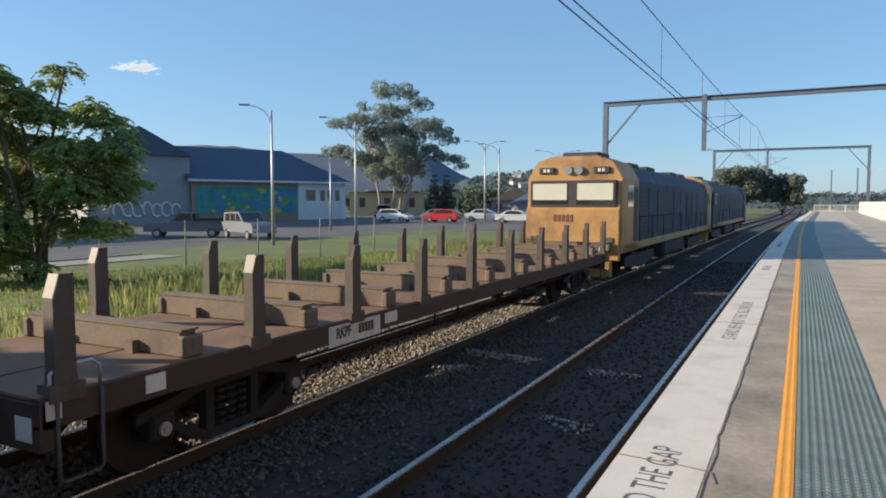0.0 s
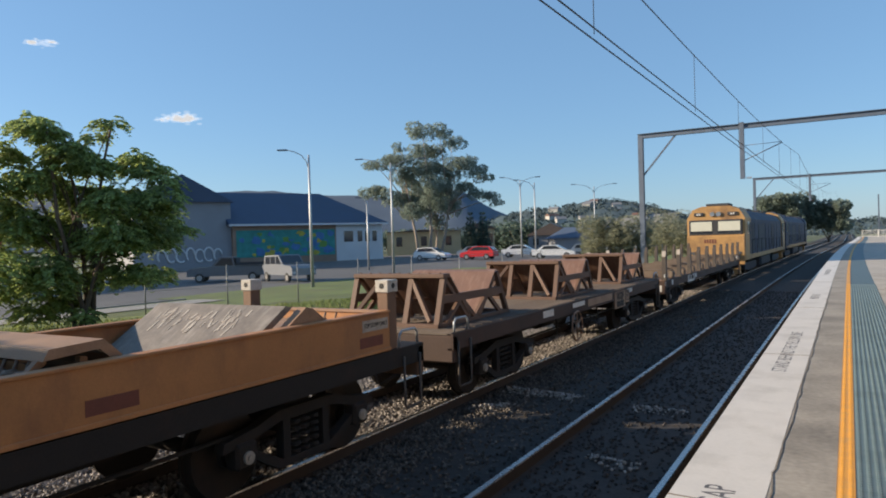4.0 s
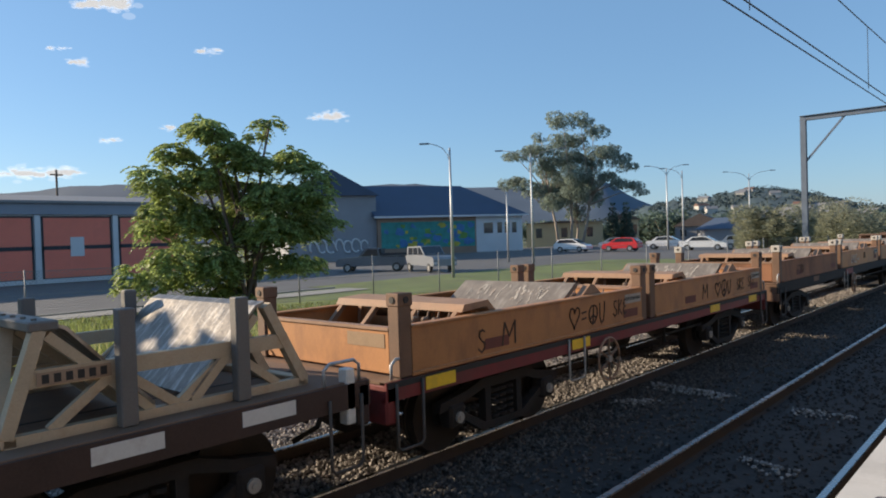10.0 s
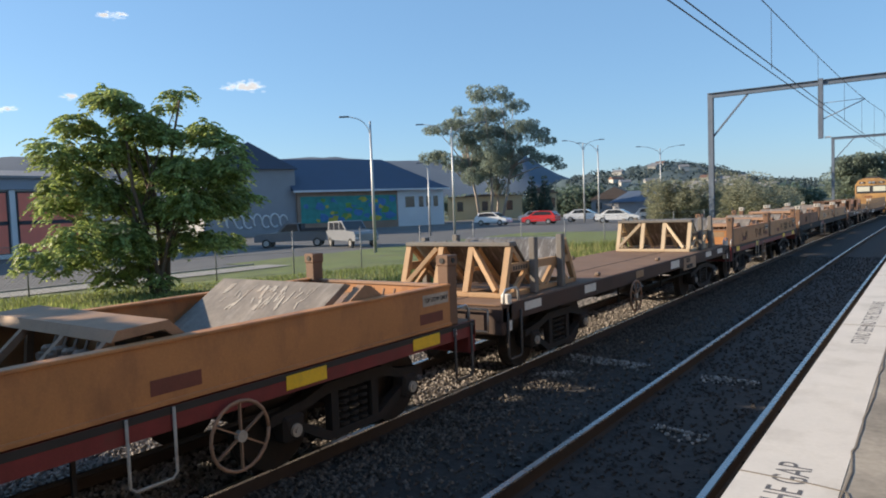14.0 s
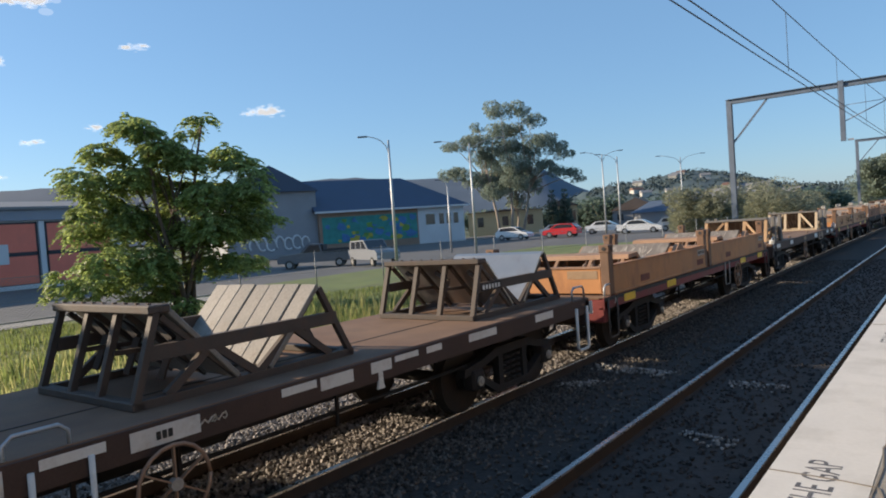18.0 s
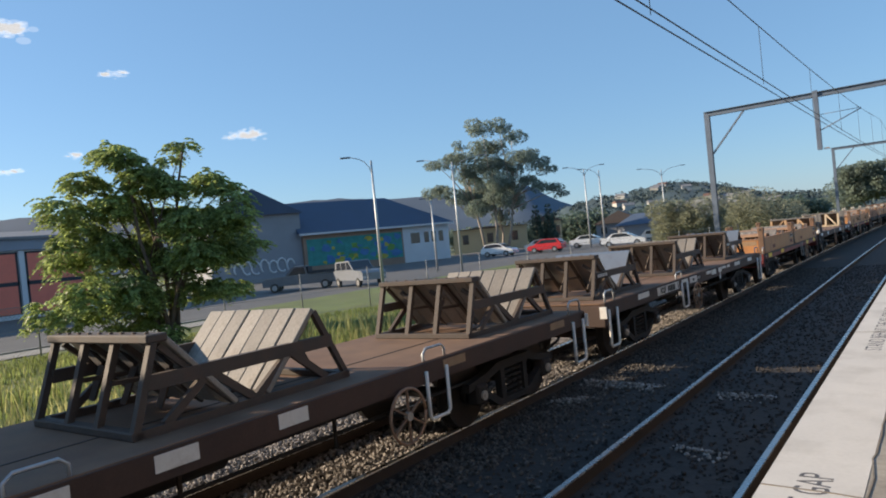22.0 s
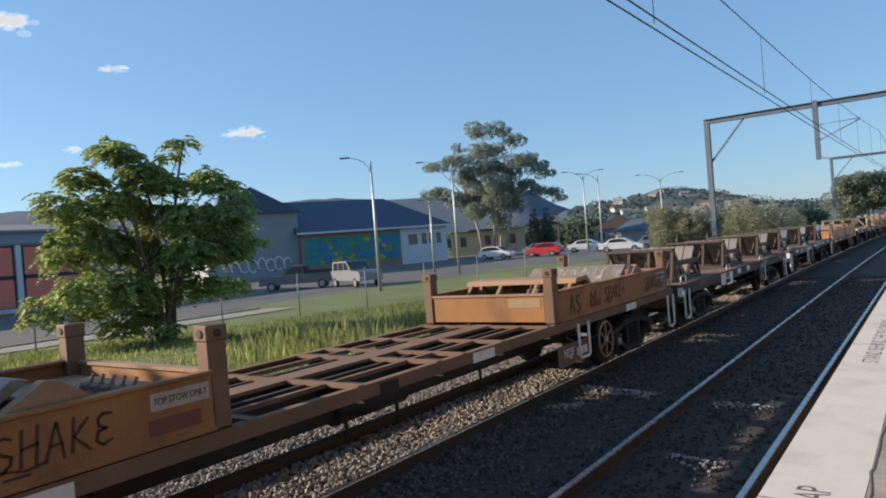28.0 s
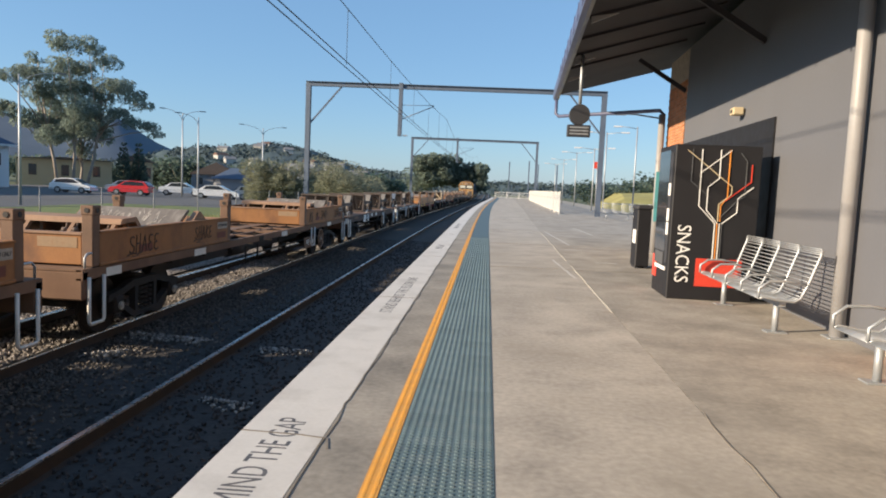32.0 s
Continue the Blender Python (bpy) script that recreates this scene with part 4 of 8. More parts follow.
def bar(c, material, a, b, w, h=None, up=(0, 0, 1), name="strut"):
    """One straight bar as a part, sharing its mesh with every equal bar."""
    a, b = Vector(a), Vector(b)
    d = b - a
    key = "bar%s%s%.3f%.3f%.3f%.3f%.3f" % (material, name, d.x, d.y, d.z, w, h or w)

    def make():
        bm = bmesh.new()
        beam(bm, (0, 0, 0), d, w, h, up)
        return bm
    return piece(name, shared(key, make, M[material]), c, Matrix.Translation(a))


def coil_cradle(frame_mat, pad, label, wagon_u, u, deck=1.10, width=1.65, thick=0.075, marks=""):
    """A pair of facing wedges that hold a coil, tied by side beams."""
    c = empty("coil_cradle", label, "coil cradle", "coil cradles on the wagons")
    fm, hw = M[frame_mat], width / 2
    key = frame_mat + "%.2f%.3f" % (width, thick)
    third = width / 3
    for k in range(4):
        x = -hw + third * k + (thick / 2 if k < 2 else -thick / 2)
        bar(c, frame_mat, (x, -1.17, 0.06), (x, -0.95, 0.74), thick, thick * 1.1, (1, 0, 0), "truss_post")
        x = (-hw + 0.05, -hw / 3, hw / 3, hw - 0.05)[k]
        bar(c, frame_mat, (x, -0.90, 0.70), (x, -0.20, 0.06), thick * 0.8, name="stay")
        bar(c, frame_mat, (x, -1.05, 0.40), (x, -0.56, 0.38), thick * 0.7, name="stay")
    if frame_mat == "cradle_dark":
        for k in range(3):
            x = -hw + third * (k + 0.5)
            bar(c, frame_mat, (x, -0.80, 0.16), (x + 0.10, -0.72, 0.48), thick * 0.9, name="bracket")
            bar(c, frame_mat, (x + 0.10, -0.72, 0.48), (x - 0.08, -0.76, 0.62), thick * 0.9, name="bracket")
    else:
        bar(c, frame_mat, (-hw + 0.05, -1.16, 0.1), (-hw + third - 0.05, -0.96, 0.70), thick * 0.8, thick, (0, 1, 0), "diagonal")
        bar(c, frame_mat, (hw - third - 0.02, -0.96, 0.70), (hw - 0.16, -1.16, 0.1), thick * 0.8, thick, (0, 1, 0), "diagonal")
    piece("rear_sill", shared("rear_sill" + key, lambda: boxed(-hw, hw, -1.21, -1.10, 0, 0.07, bevel=0.01), fm), c)

    def cap():
        bm = boxed(-hw - 0.01, hw + 0.01, -1.02, -0.83, 0.73, 0.80, bevel=0.012)
        for k in range(9):
            disc(bm, (-hw + 0.1 + (width - 0.2) * k / 8, -0.95, 0.805), 0.018, 0.02, "z", 6)
        return bm

    piece("rear_cap", shared("rear_cap" + key, cap, M["cradle_grey"] if frame_mat in ("cradle_cream", "cradle_tan") else fm), c)

    slope_len = 0.94
    for sign in (-1, 1):
        m = pose(0, -0.54 if sign < 0 else 0.46, 0.42, 47.0 * sign)
        if pad == "plank":
            pl = shared("pad_plank%.2f" % width, lambda: boxed(-width / 14 + 0.006, width / 14 - 0.006, -slope_len / 2, slope_len / 2, -0.02, 0.03, bevel=0.008), M["plank"])
            for k in range(7):
                piece("plank", pl, c, m @ pose(-hw + width / 7 * (k + 0.5), 0, 0.004 * ((k * 7) % 3), 0, 0, 0.35 * ((k * 5) % 3 - 1)))
        else:
            def plate():
                bm = bmesh.new()
                prism(bm, [(-slope_len / 2, -0.012), (slope_len / 2 - 0.08, -0.012), (slope_len / 2, -0.045), (slope_len / 2 + 0.01, -0.03), (slope_len / 2 - 0.07, 0.012), (-slope_len / 2, 0.012)], "x", -hw + 0.01, hw - 0.01)
                return bm
            piece("pad_plate", shared("pad_plate%s%.2f" % (pad, width), plate, M[pad]), c, m @ pose(0, 0, 0.04, 0, 0, 0 if sign > 0 else 180), "sloping steel pad")

    for x in (-hw + 0.04, -hw / 3, hw / 3, hw - 0.04):
        bar(c, frame_mat, (x, 0.80, 0.74), (x, 1.17, 0.05), thick, name="truss_post")
        bar(c, frame_mat, (x, 0.70, 0.66), (x, 0.12, 0.06), thick * 0.8, name="stay")
        bar(c, frame_mat, (x, 0.55, 0.42), (x, 0.98, 0.38), thick * 0.7, name="stay")
    piece("front_sill", shared("front_sill" + key, lambda: boxed(-hw, hw, 1.10, 1.21, 0, 0.07, bevel=0.01), fm), c)
    for s in (-1, 1):
        x = s * (hw - 0.04)
        bar(c, frame_mat, (x, -1.03, 0.42), (x, 1.0, 0.42), 0.07, 0.12, name="side_beam")
        bar(c, frame_mat, (x, -1.18, 0.035), (x, 1.18, 0.035), 0.08, 0.07, name="side_sill")
        for a, b in ((-0.9, -0.45), (0.0, -0.45), (0.0, 0.45), (0.9, 0.45)):
            bar(c, frame_mat, (x, a, 0.06), (x, b, 0.40), 0.05, 0.07, name="side_diagonal")
    if marks == "guard":
        for s in (-1, 1):
            for y in (-0.42, 0.50):
                piece("guard_post", shared("guard_post", lambda: boxed(-0.05, 0.05, -0.06, 0.06, 0, 0.84, bevel=0.01), M["cradle_grey"]), c, pose(s * (hw + 0.06), y, 0), "grey steel guard post")
    if marks:
        bars = boxed(hw + 0.001, hw + 0.006, -0.98, -0.50, 0.37, 0.46)
        board = part("number_board", bars, M["code_board" if marks == "guard" else "wagon_dark"], c)
        for k in range(6):
            part("number_bar", boxed(hw + 0.006, hw + 0.008, -0.95 + 0.075 * k, -0.905 + 0.075 * k, 0.385, 0.445), M["black_paint" if marks == "guard" else "white_paint"], board)
    MOVERS.append((c, wagon_u, pose(0, along(u) - wagon_u, deck)))
    return c


def corner_posts(c, hl, hw, top, material, plates=False):
    def make():
        bm = boxed(-0.08, 0.08, -0.09, 0.09, 0, top, bevel=0.012)
        box(bm, -0.09, 0.09, -0.1, 0.1, top - 0.13, top + 0.0, bevel=0.01)
        return bm

    def hole(axis):
        bm = bmesh.new()
        disc(bm, (0, 0, 0), 0.034, 0.01, axis, 10)
        return bm

    for sx in (-1, 1):
        for sy in (-1, 1):
            p = piece("corner_post", shared("corner_post%.2f%s" % (top, material.name), make, material), c, pose(sx * (hw - 0.08), sy * (hl - 0.09), 0))
            if plates:
                piece("casting_plate", shared("casting_plate", lambda: boxed(-0.095, 0.095, -0.105, 0.105, -0.075, 0.075, bevel=0.008), M["casting_pale"]), p, pose(0, 0, top - 0.070), "pale corner casting")
            for axis, at in (("x", (sx * 0.094, 0, 0)), ("y", (0, -0.104, 0)), ("y", (0, 0.104, 0))):
                piece("lifting_eye", shared("lifting_eye" + axis, lambda: hole(axis), M["black_paint"]), p, pose(at[0], at[1], top - 0.065))


# hand-sprayed letters: strokes on a unit square, leaning and rounded
GLYPHS = {}
GLYPHS["S"] = [[(0.85, 0.85), (0.55, 1.0), (0.2, 0.88), (0.15, 0.66), (0.5, 0.5), (0.85, 0.36), (0.85, 0.12), (0.5, 0.0), (0.05, 0.14)]]
GLYPHS["H"] = [[(0.12, 1.0), (0.1, 0.0)], [(0.82, 1.05), (0.78, -0.02)], [(0.1, 0.48), (0.8, 0.55)]]
GLYPHS["A"] = [[(0.02, 0.0), (0.35, 0.75), (0.48, 1.0), (0.65, 0.6), (0.88, -0.03)], [(0.18, 0.36), (0.78, 0.4)]]
GLYPHS["K"] = [[(0.12, 1.05), (0.08, -0.02)], [(0.82, 0.95), (0.14, 0.45), (0.55, 0.25), (0.95, -0.05)]]
GLYPHS["E"] = [[(0.85, 0.92), (0.4, 1.0), (0.12, 0.8), (0.2, 0.58), (0.6, 0.52), (0.15, 0.42), (0.08, 0.14), (0.4, 0.0), (0.9, 0.08)]]
GLYPHS["R"] = [[(0.12, 0.0), (0.15, 1.0), (0.65, 0.98), (0.8, 0.75), (0.55, 0.52), (0.2, 0.48), (0.6, 0.2), (0.95, -0.06)]]
GLYPHS["M"] = [[(0.0, 0.0), (0.1, 1.0), (0.5, 0.4), (0.9, 1.02), (1.0, -0.02)]]
GLYPHS["U"] = [[(0.05, 0.95), (0.08, 0.3), (0.35, 0.0), (0.7, 0.12), (0.85, 0.5), (0.86, 0.98)]]
GLYPHS["C"] = [[(0.85, 0.8), (0.5, 1.0), (0.12, 0.7), (0.08, 0.3), (0.4, 0.0), (0.88, 0.18)]]
GLYPHS["="] = [[(0.1, 0.62), (0.8, 0.66)], [(0.1, 0.34), (0.8, 0.37)]]
GLYPHS["~"] = [[(0.0, -0.15), (0.9, -0.05), (1.8, -0.12), (2.7, -0.02)], [(0.9, -0.3), (2.0, -0.24)]]
GLYPHS["*"] = [[(0.2, 0.5), (0.6, 0.5)], [(0.4, 0.3), (0.4, 0.7)]]
GLYPHS["$"] = [[(0.0, 0.3), (0.4, 0.55), (0.8, 0.25), (1.2, 0.6), (1.6, 0.62), (1.75, 0.4), (1.5, 0.22), (1.3, 0.4)]]
GLYPHS["<"] = [[(0.5 + 0.5 * math.sin(a) ** 3, 0.55 + 0.032 * (13 * math.cos(a) - 5 * math.cos(2 * a) - 2 * math.cos(3 * a) - math.cos(4 * a))) for a in [0.3 * q for q in range(22)]]]
GLYPHS["O"] = [[(0.5 + 0.45 * math.cos(a), 0.5 + 0.5 * math.sin(a)) for a in [0.42 * q for q in range(16)]]]
GLYPHS["&"] = GLYPHS["O"] + [[(0.5, 1.0), (0.5, 0.0)], [(0.5, 0.5), (0.15, 0.2)], [(0.5, 0.5), (0.85, 0.2)]]


def spray_tag(c, word, y, z, size, x, paint):
    """A scrawled word of round-ended strokes a hair proud of the wall."""
    bm, rnd = bmesh.new(), random.Random(len(word) * 7 + int(100 * abs(y)))
    start = y
    for ch in word:
        if ch == " ":
            y += size * 0.45
            continue
        w, k = size * (0.95 if ch in "M&<" else 0.62), rnd.uniform(0.9, 1.12)
        if ch == "~":
            y = start - size * 0.2
        for line in GLYPHS[ch]:
            pts = [Vector((x + 0.0045, y + w * (a + 0.12 * (b - 0.5)), z + size * k * (b - 0.5) + size * 0.03 * math.sin(9 * a))) for a, b in line]
            smooth = []
            for p, q in zip(pts, pts[1:]):
                smooth += [p, (p + q) / 2]
            smooth.append(pts[-1])
            for p, q in zip(smooth, smooth[1:]):
                e = (q - p).normalized() * size * 0.02
                beam(bm, p - e, q + e, size * rnd.uniform(0.07, 0.10), 0.005, up=(1, 0, 0))
        y += w * 1.18
    part("spray_tag", bm, M[paint], c, "scrawled spray-paint tag")["kind"] = "stuff"


def trough(wagon_u, u_rear, u_front, label, deck=1.10, wall=0.45, top=0.83, stow=True, tags=(), light_posts=False, body="trough_yellow"):
    """An open half-height steel frame with a coil cradle inside."""
    u_rear, u_front = along(u_rear), along(u_front)
    L, uc, hw = u_front - u_rear, (u_front + u_rear) / 2, 1.21
    h = L / 2
    c = empty("coil_trough", label, "steel trough", "coil troughs on the wagons")
    ym = M[body]
    for s in (-1, 1):
        xa, xb = sorted((s * (hw - 0.05), s * hw))
        sw = part("side_wall", boxed(xa, xb, -h + 0.16, h - 0.16, 0.04, wall), ym, c)
        xa, xb = sorted((s * (hw - 0.10), s * (hw + 0.02)))
        part("top_rim", boxed(xa, xb, -h + 0.16, h - 0.16, wall, wall + 0.03, bevel=0.006), ym, sw)
        part("bottom_rim", boxed(xa, xb, -h + 0.16, h - 0.16, 0.0, 0.04, bevel=0.006), ym, sw)
        for y in (-h * 0.42, h * 0.80):
            part("rust_plate", boxed(s * hw - 0.003, s * hw + 0.003, y - 0.22, y + 0.22, 0.09, 0.21), M["trough_rust"], sw, "dull rust-red painted rectangle")
        bm = bmesh.new()
        y0, y1 = (-h + 0.02, -h + 0.07) if s < 0 else (h - 0.07, h - 0.02)
        box(bm, -hw + 0.17, hw - 0.17, y0, y1, 0.02, wall - 0.02, bevel=0.008)
        ew = part("end_wall", bm, ym, c)
        part("end_rim", boxed(-hw + 0.16, hw - 0.16, y0 - 0.02, y1 + 0.02, wall - 0.022, wall + 0.01), M["trough_rim"], ew, "worn rim of the end wall")
        if stow:
            yy = -h + 0.019 if s < 0 else h - 0.019
            pl = part("stow_plate", boxed(0.42, 0.98, yy - 0.004, yy + 0.004, wall - 0.20, wall - 0.06), M["faded_plate"], ew, "faded pale notice plate")
            if stow == 3:
                writing("notice", "TOP STOW ONLY", 0.075, M["black_paint"], pose(0.70, yy - 0.005 if s < 0 else yy + 0.005, wall - 0.13, 90, 0, 0 if s < 0 else 180), pl, 0.85)
            pl = part("stow_plate", boxed(hw - 0.001, hw + 0.004, h - 0.70, h - 0.20, wall - 0.18, wall - 0.05), M["worn_grey"], sw, "small faded notice plate") if s > 0 else None
            if pl:
                writing("notice", "TOP STOW ONLY", 0.075, M["black_paint"], pose(hw + 0.005, h - 0.45, wall - 0.115, 90, 0, 90), pl, 0.75)
    corner_posts(c, h, hw, top, M["trough_post"], light_posts)
    for sx in (-1, 1):
        for sy in (-1, 1):
            part("foot_casting", boxed(sx * (hw - 0.08) - 0.075, sx * (hw - 0.08) + 0.075, sy * (h - 0.09) - 0.085, sy * (h - 0.09) + 0.085, -0.012, 0.0), M["wagon_dark"], c)
    part("floor", boxed(-hw + 0.06, hw - 0.06, -h + 0.1, h - 0.1, 0.0, 0.03), M["wagon_dark"], c)
    # inner cradle
    iw = hw - 0.14
    part("rear_ridge", prismed([(-1.55, 0.52), (-1.50, 0.60), (-1.08, 0.62), (-0.78, 0.34), (-0.84, 0.30), (-1.12, 0.55)], "x", -iw, iw), M["trough_inner"], c, "folded tan ridge plate")
    part("rear_slope", prismed([(-1.10, 0.58), (-0.20, 0.06), (-0.23, 0.02), (-1.13, 0.54)], "x", -iw + 0.02, iw - 0.02), M["trough_pad"], c)
    part("front_pad", prismed([(1.12, 0.64), (1.02, 0.66), (0.06, 0.06), (0.10, 0.02), (1.06, 0.60)], "x", -iw + 0.05, iw - 0.12), M["trough_pad"], c, "worn scratched steel pad")
    for s in (-1, 1):
        part("wedge_cheek", prismed([(1.14, 0.64), (1.24, 0.62), (1.62, 0.36), (1.62, 0.03), (0.16, 0.03)], "x", s * iw - 0.05, s * iw + 0.05), M["trough_inner"], c)
    for x in (-iw + 0.1, -0.35, 0.35, iw - 0.1):
        bar(c, "trough_inner", (x, -1.5, 0.52), (x, -2.0, 0.06), 0.06)
        bar(c, "trough_inner", (x, -1.2, 0.5), (x, -1.25, 0.05), 0.06)
    def lump():
        bm = bmesh.new()
        tube(bm, [(0, -0.06, -0.07), (0, 0.0, 0.02), (0, 0.03, 0.09)], 0.013, 5)
        box(bm, -0.035, 0.035, -0.09, 0.03, -0.06, 0.03, bevel=0.02)
        disc(bm, (0, -0.10, -0.05), 0.038, 0.05, "y", 8)
        return bm

    roll = shared("tensioner", lump, M["tensioner"])
    for k in range(5):
        piece("tensioner", roll, c, pose(0.25 + 0.16 * k, -1.57, 0.42))
        piece("tensioner", roll, c, pose(0.25 + 0.16 * k, 1.88, 0.41))
    part("front_tray", boxed(-iw, iw, 1.6, h - 0.12, 0.28, 0.33, bevel=0.01), M["trough_inner"], c)
    # flaked white paint on the upper half of the pad
    bm, rnd = bmesh.new(), random.Random(int(10 * abs(uc)))
    up, slope = Vector((0, -0.53, 0.85)), Vector((0, 0.85, 0.53))
    for k in range(46):
        f = rnd.uniform(0.58, 0.95)
        p = Vector((rnd.uniform(-0.78, 0.6), 0.07, 0.068)) + slope * f + up * (0.001 + 0.00005 * k)
        q = p + slope * min(1.03 - f, rnd.uniform(0.05, 0.22)) + Vector((rnd.uniform(-0.05, 0.05), 0, 0))
        beam(bm, p, q, rnd.uniform(0.008, 0.035), 0.003, up)
    part("flaked_paint", bm, M["worn_grey"], c, "flaked white paint on the pad")["kind"] = "stuff"
    for word, f, z, size, paint in tags:
        spray_tag(c, word, f * h, z, size, hw, paint)
    MOVERS.append((c, wagon_u, pose(0, uc - wagon_u, deck)))
    return c


def build_train():
    # stanchion wagon behind the locomotives
    w, uc = wagon_body(3.1, 18.6, "brown flat wagon with rows of upright stanchions and cross bolsters", 1.0, 1.22, brake_u=0, patches=((3.2, 0.12, 0.14, "notice"), (4.07, 0.2, 0.15, "white_paint"), (6.93, 1.08, 0.24, "notice"), (7.72, 0.3, 0.14, "notice")))
    side_text(w, uc, 6.68, 0.86, "RKPF", 0.17, M["black_paint"], 1.22, 0.8)
    digit_bars(w, uc, 7.14, 0.86, 5, 1.22, M["black_paint"], 0.05, 0.12)

    part("corner_plate", boxed(0.93, 1.12, along(3.1) - uc - 0.006, along(3.1) - uc + 0.004, 0.66, 0.84), M["white_paint"], w, "small white plate on the wagon end")

    def stanchion():
        bm = bmesh.new()
        # channel: web outside, two flanges, the rear one cut on a slant at the top
        prism(bm, [(-0.10, 0.0), (0.10, 0.0), (0.085, 0.2), (0.085, 0.87), (-0.03, 0.87), (-0.085, 0.70), (-0.085, 0.2)], "x", 0.03, 0.055)
        prism(bm, [(-0.10, 0.0), (-0.075, 0.0), (-0.06, 0.2), (-0.06, 0.73), (-0.085, 0.70), (-0.085, 0.2)], "x", -0.06, 0.031)
        prism(bm, [(0.10, 0.0), (0.075, 0.0), (0.06, 0.2), (0.06, 0.87), (0.085, 0.87), (0.085, 0.2)], "x", -0.06, 0.031)
        box(bm, -0.06, 0.031, -0.061, 0.061, 0.0, 0.60)
        box(bm, -0.075, 0.075, -0.14, 0.14, -0.06, 0.07)
        return bm

    def bolster():
        bm = boxed(-1.1, 1.1, -0.09, 0.09, 0, 0.24, bevel=0.015)
        box(bm, -1.12, 1.12, -0.10, 0.10, 0.236, 0.256)
        for s in (-1, 1):
            box(bm, s * 1.12 - 0.05, s * 1.12 + 0.05, -0.12, 0.12, 0.0, 0.20, bevel=0.02)
            box(bm, s * 0.5 - 0.05, s * 0.5 + 0.05, -0.16, 0.16, 0.0, 0.12)
        return bm

    for k in range(10):
        y = along(3.3 if k == 0 else 3.63 + 1.66 * k) - uc
        for s in (-1, 1):
            st = piece("stanchion", shared("stanchion", stanchion, M["stanchion"]), w, pose(s * 1.17, y, 1.0, 0, 0, 0 if s > 0 else 180) if s > 0 else pose(-1.17, y, 1.0))
            if k < 2:
                piece("worn_tip", shared("worn_tip", lambda: prismed([(-0.088, 0.70), (-0.033, 0.872), (-0.026, 0.868), (-0.078, 0.69)], "x", -0.058, 0.056), M["worn_grey"]), st, None, "pale worn tip of the stanchion")
        piece("bolster", shared("bolster", bolster, M["bolster_wood"]), w, pose(0, along(4.53 + 1.65 * k) - uc, 1.0))
    # ribbed-deck wagon with three brown cradles
    w, uc = wagon_body(-9.45, 2.35, "brown flat wagon with a ribbed steel deck", brake_u=-4.7, deck_kind="tread", patches=((-0.75, 0.5, 0.1, "white_paint"), (-1.55, 0.85, 0.40, "code_board"), (-3.0, 1.7, 0.15, "code_board"), (-4.4, 0.7, 0.09, "white_paint"), (-6.0, 0.5, 0.12, "white_paint")))
    side_text(w, uc, -1.55, 0.94, "RCQF", 0.23, M["black_paint"], 1.228, 0.9)
    digit_bars(w, uc, -1.55, 0.76, 5, 1.222, M["black_paint"], 0.09, 0.14)
    yc = along(-0.92) - uc
    plate = part("stencil_plate", boxed(1.208, 1.226, yc - 0.15, yc + 0.15, 0.74, 1.05), M["code_board"], w, "ochre plate with a stencilled square")
    for ya, yb, za, zb in ((-0.11, 0.11, 0.99, 1.01), (-0.11, 0.11, 0.79, 0.81), (-0.11, -0.09, 0.81, 0.99), (0.09, 0.11, 0.81, 0.99), (-0.03, 0.03, 0.87, 0.93)):
        part("stencil_bar", boxed(1.226, 1.228, yc + ya, yc + yb, za, zb), M["black_paint"], plate)
    for u in (1.08, -3.45, -8.0):
        coil_cradle("cradle_brown", "panel_brown", "brown-painted steel coil cradle on a ribbed deck", uc, u)
    # three troughs on a long wagon
    w, uc = wagon_body(-27.35, -10.2, "long dark container wagon under yellow troughs", brake_u=-20.4, sole="wagon_dark", deck="wagon_dark", deck_kind="none", patches=((-24.2, 0.5, 0.12, "wagon_rust"), (-20.6, 0.9, 0.16, "wagon_red")))
    for k, (a, b) in enumerate(((-15.95, -10.75), (-21.55, -16.35), (-27.15, -21.95))):
        trough(uc, a, b, "%s steel coil trough with pale corner castings and spray tags" % ("yellow-orange", "yellow-orange", "rust-brown")[k], tags=((), (("EMUC$", -0.52, 0.20, 0.24, "graffiti_white"), ("RKE", 0.12, 0.26, 0.16, "graffiti_black"), ("HE", 0.72, 0.24, 0.2, "graffiti_black")), (("ECHU", -0.5, 0.22, 0.2, "graffiti_black"),))[k], light_posts=True, stow=k != 2, body="trough_rusty" if k == 2 else "trough_yellow")
    # two troughs, red sole bars
    w, uc = wagon_body(-39.05, -28.1, "container wagon with a red sole bar and yellow patches", brake_u=-35.0, sole="wagon_red", deck="wagon_dark", deck_kind="none", deck_top=1.02, sole_h=0.2,
                       patches=((-29.0, 0.45, 0.13, "yellow_patch"), (-31.0, 0.45, 0.13, "yellow_patch"), (-35.6, 0.45, 0.13, "yellow_patch"), (-38.3, 0.45, 0.13, "yellow_patch")))
    trough(uc, -33.55, -28.35, "yellow-orange steel coil trough with dark spray tags", deck=1.02, wall=0.47, top=0.82, tags=(("M", -0.22, 0.23, 0.24, "graffiti_black"), ("<&U", 0.0, 0.23, 0.28, "graffiti_black"), ("SKE", 0.42, 0.24, 0.2, "graffiti_black"), ("SKC", 0.66, 0.26, 0.2, "graffiti_black")))
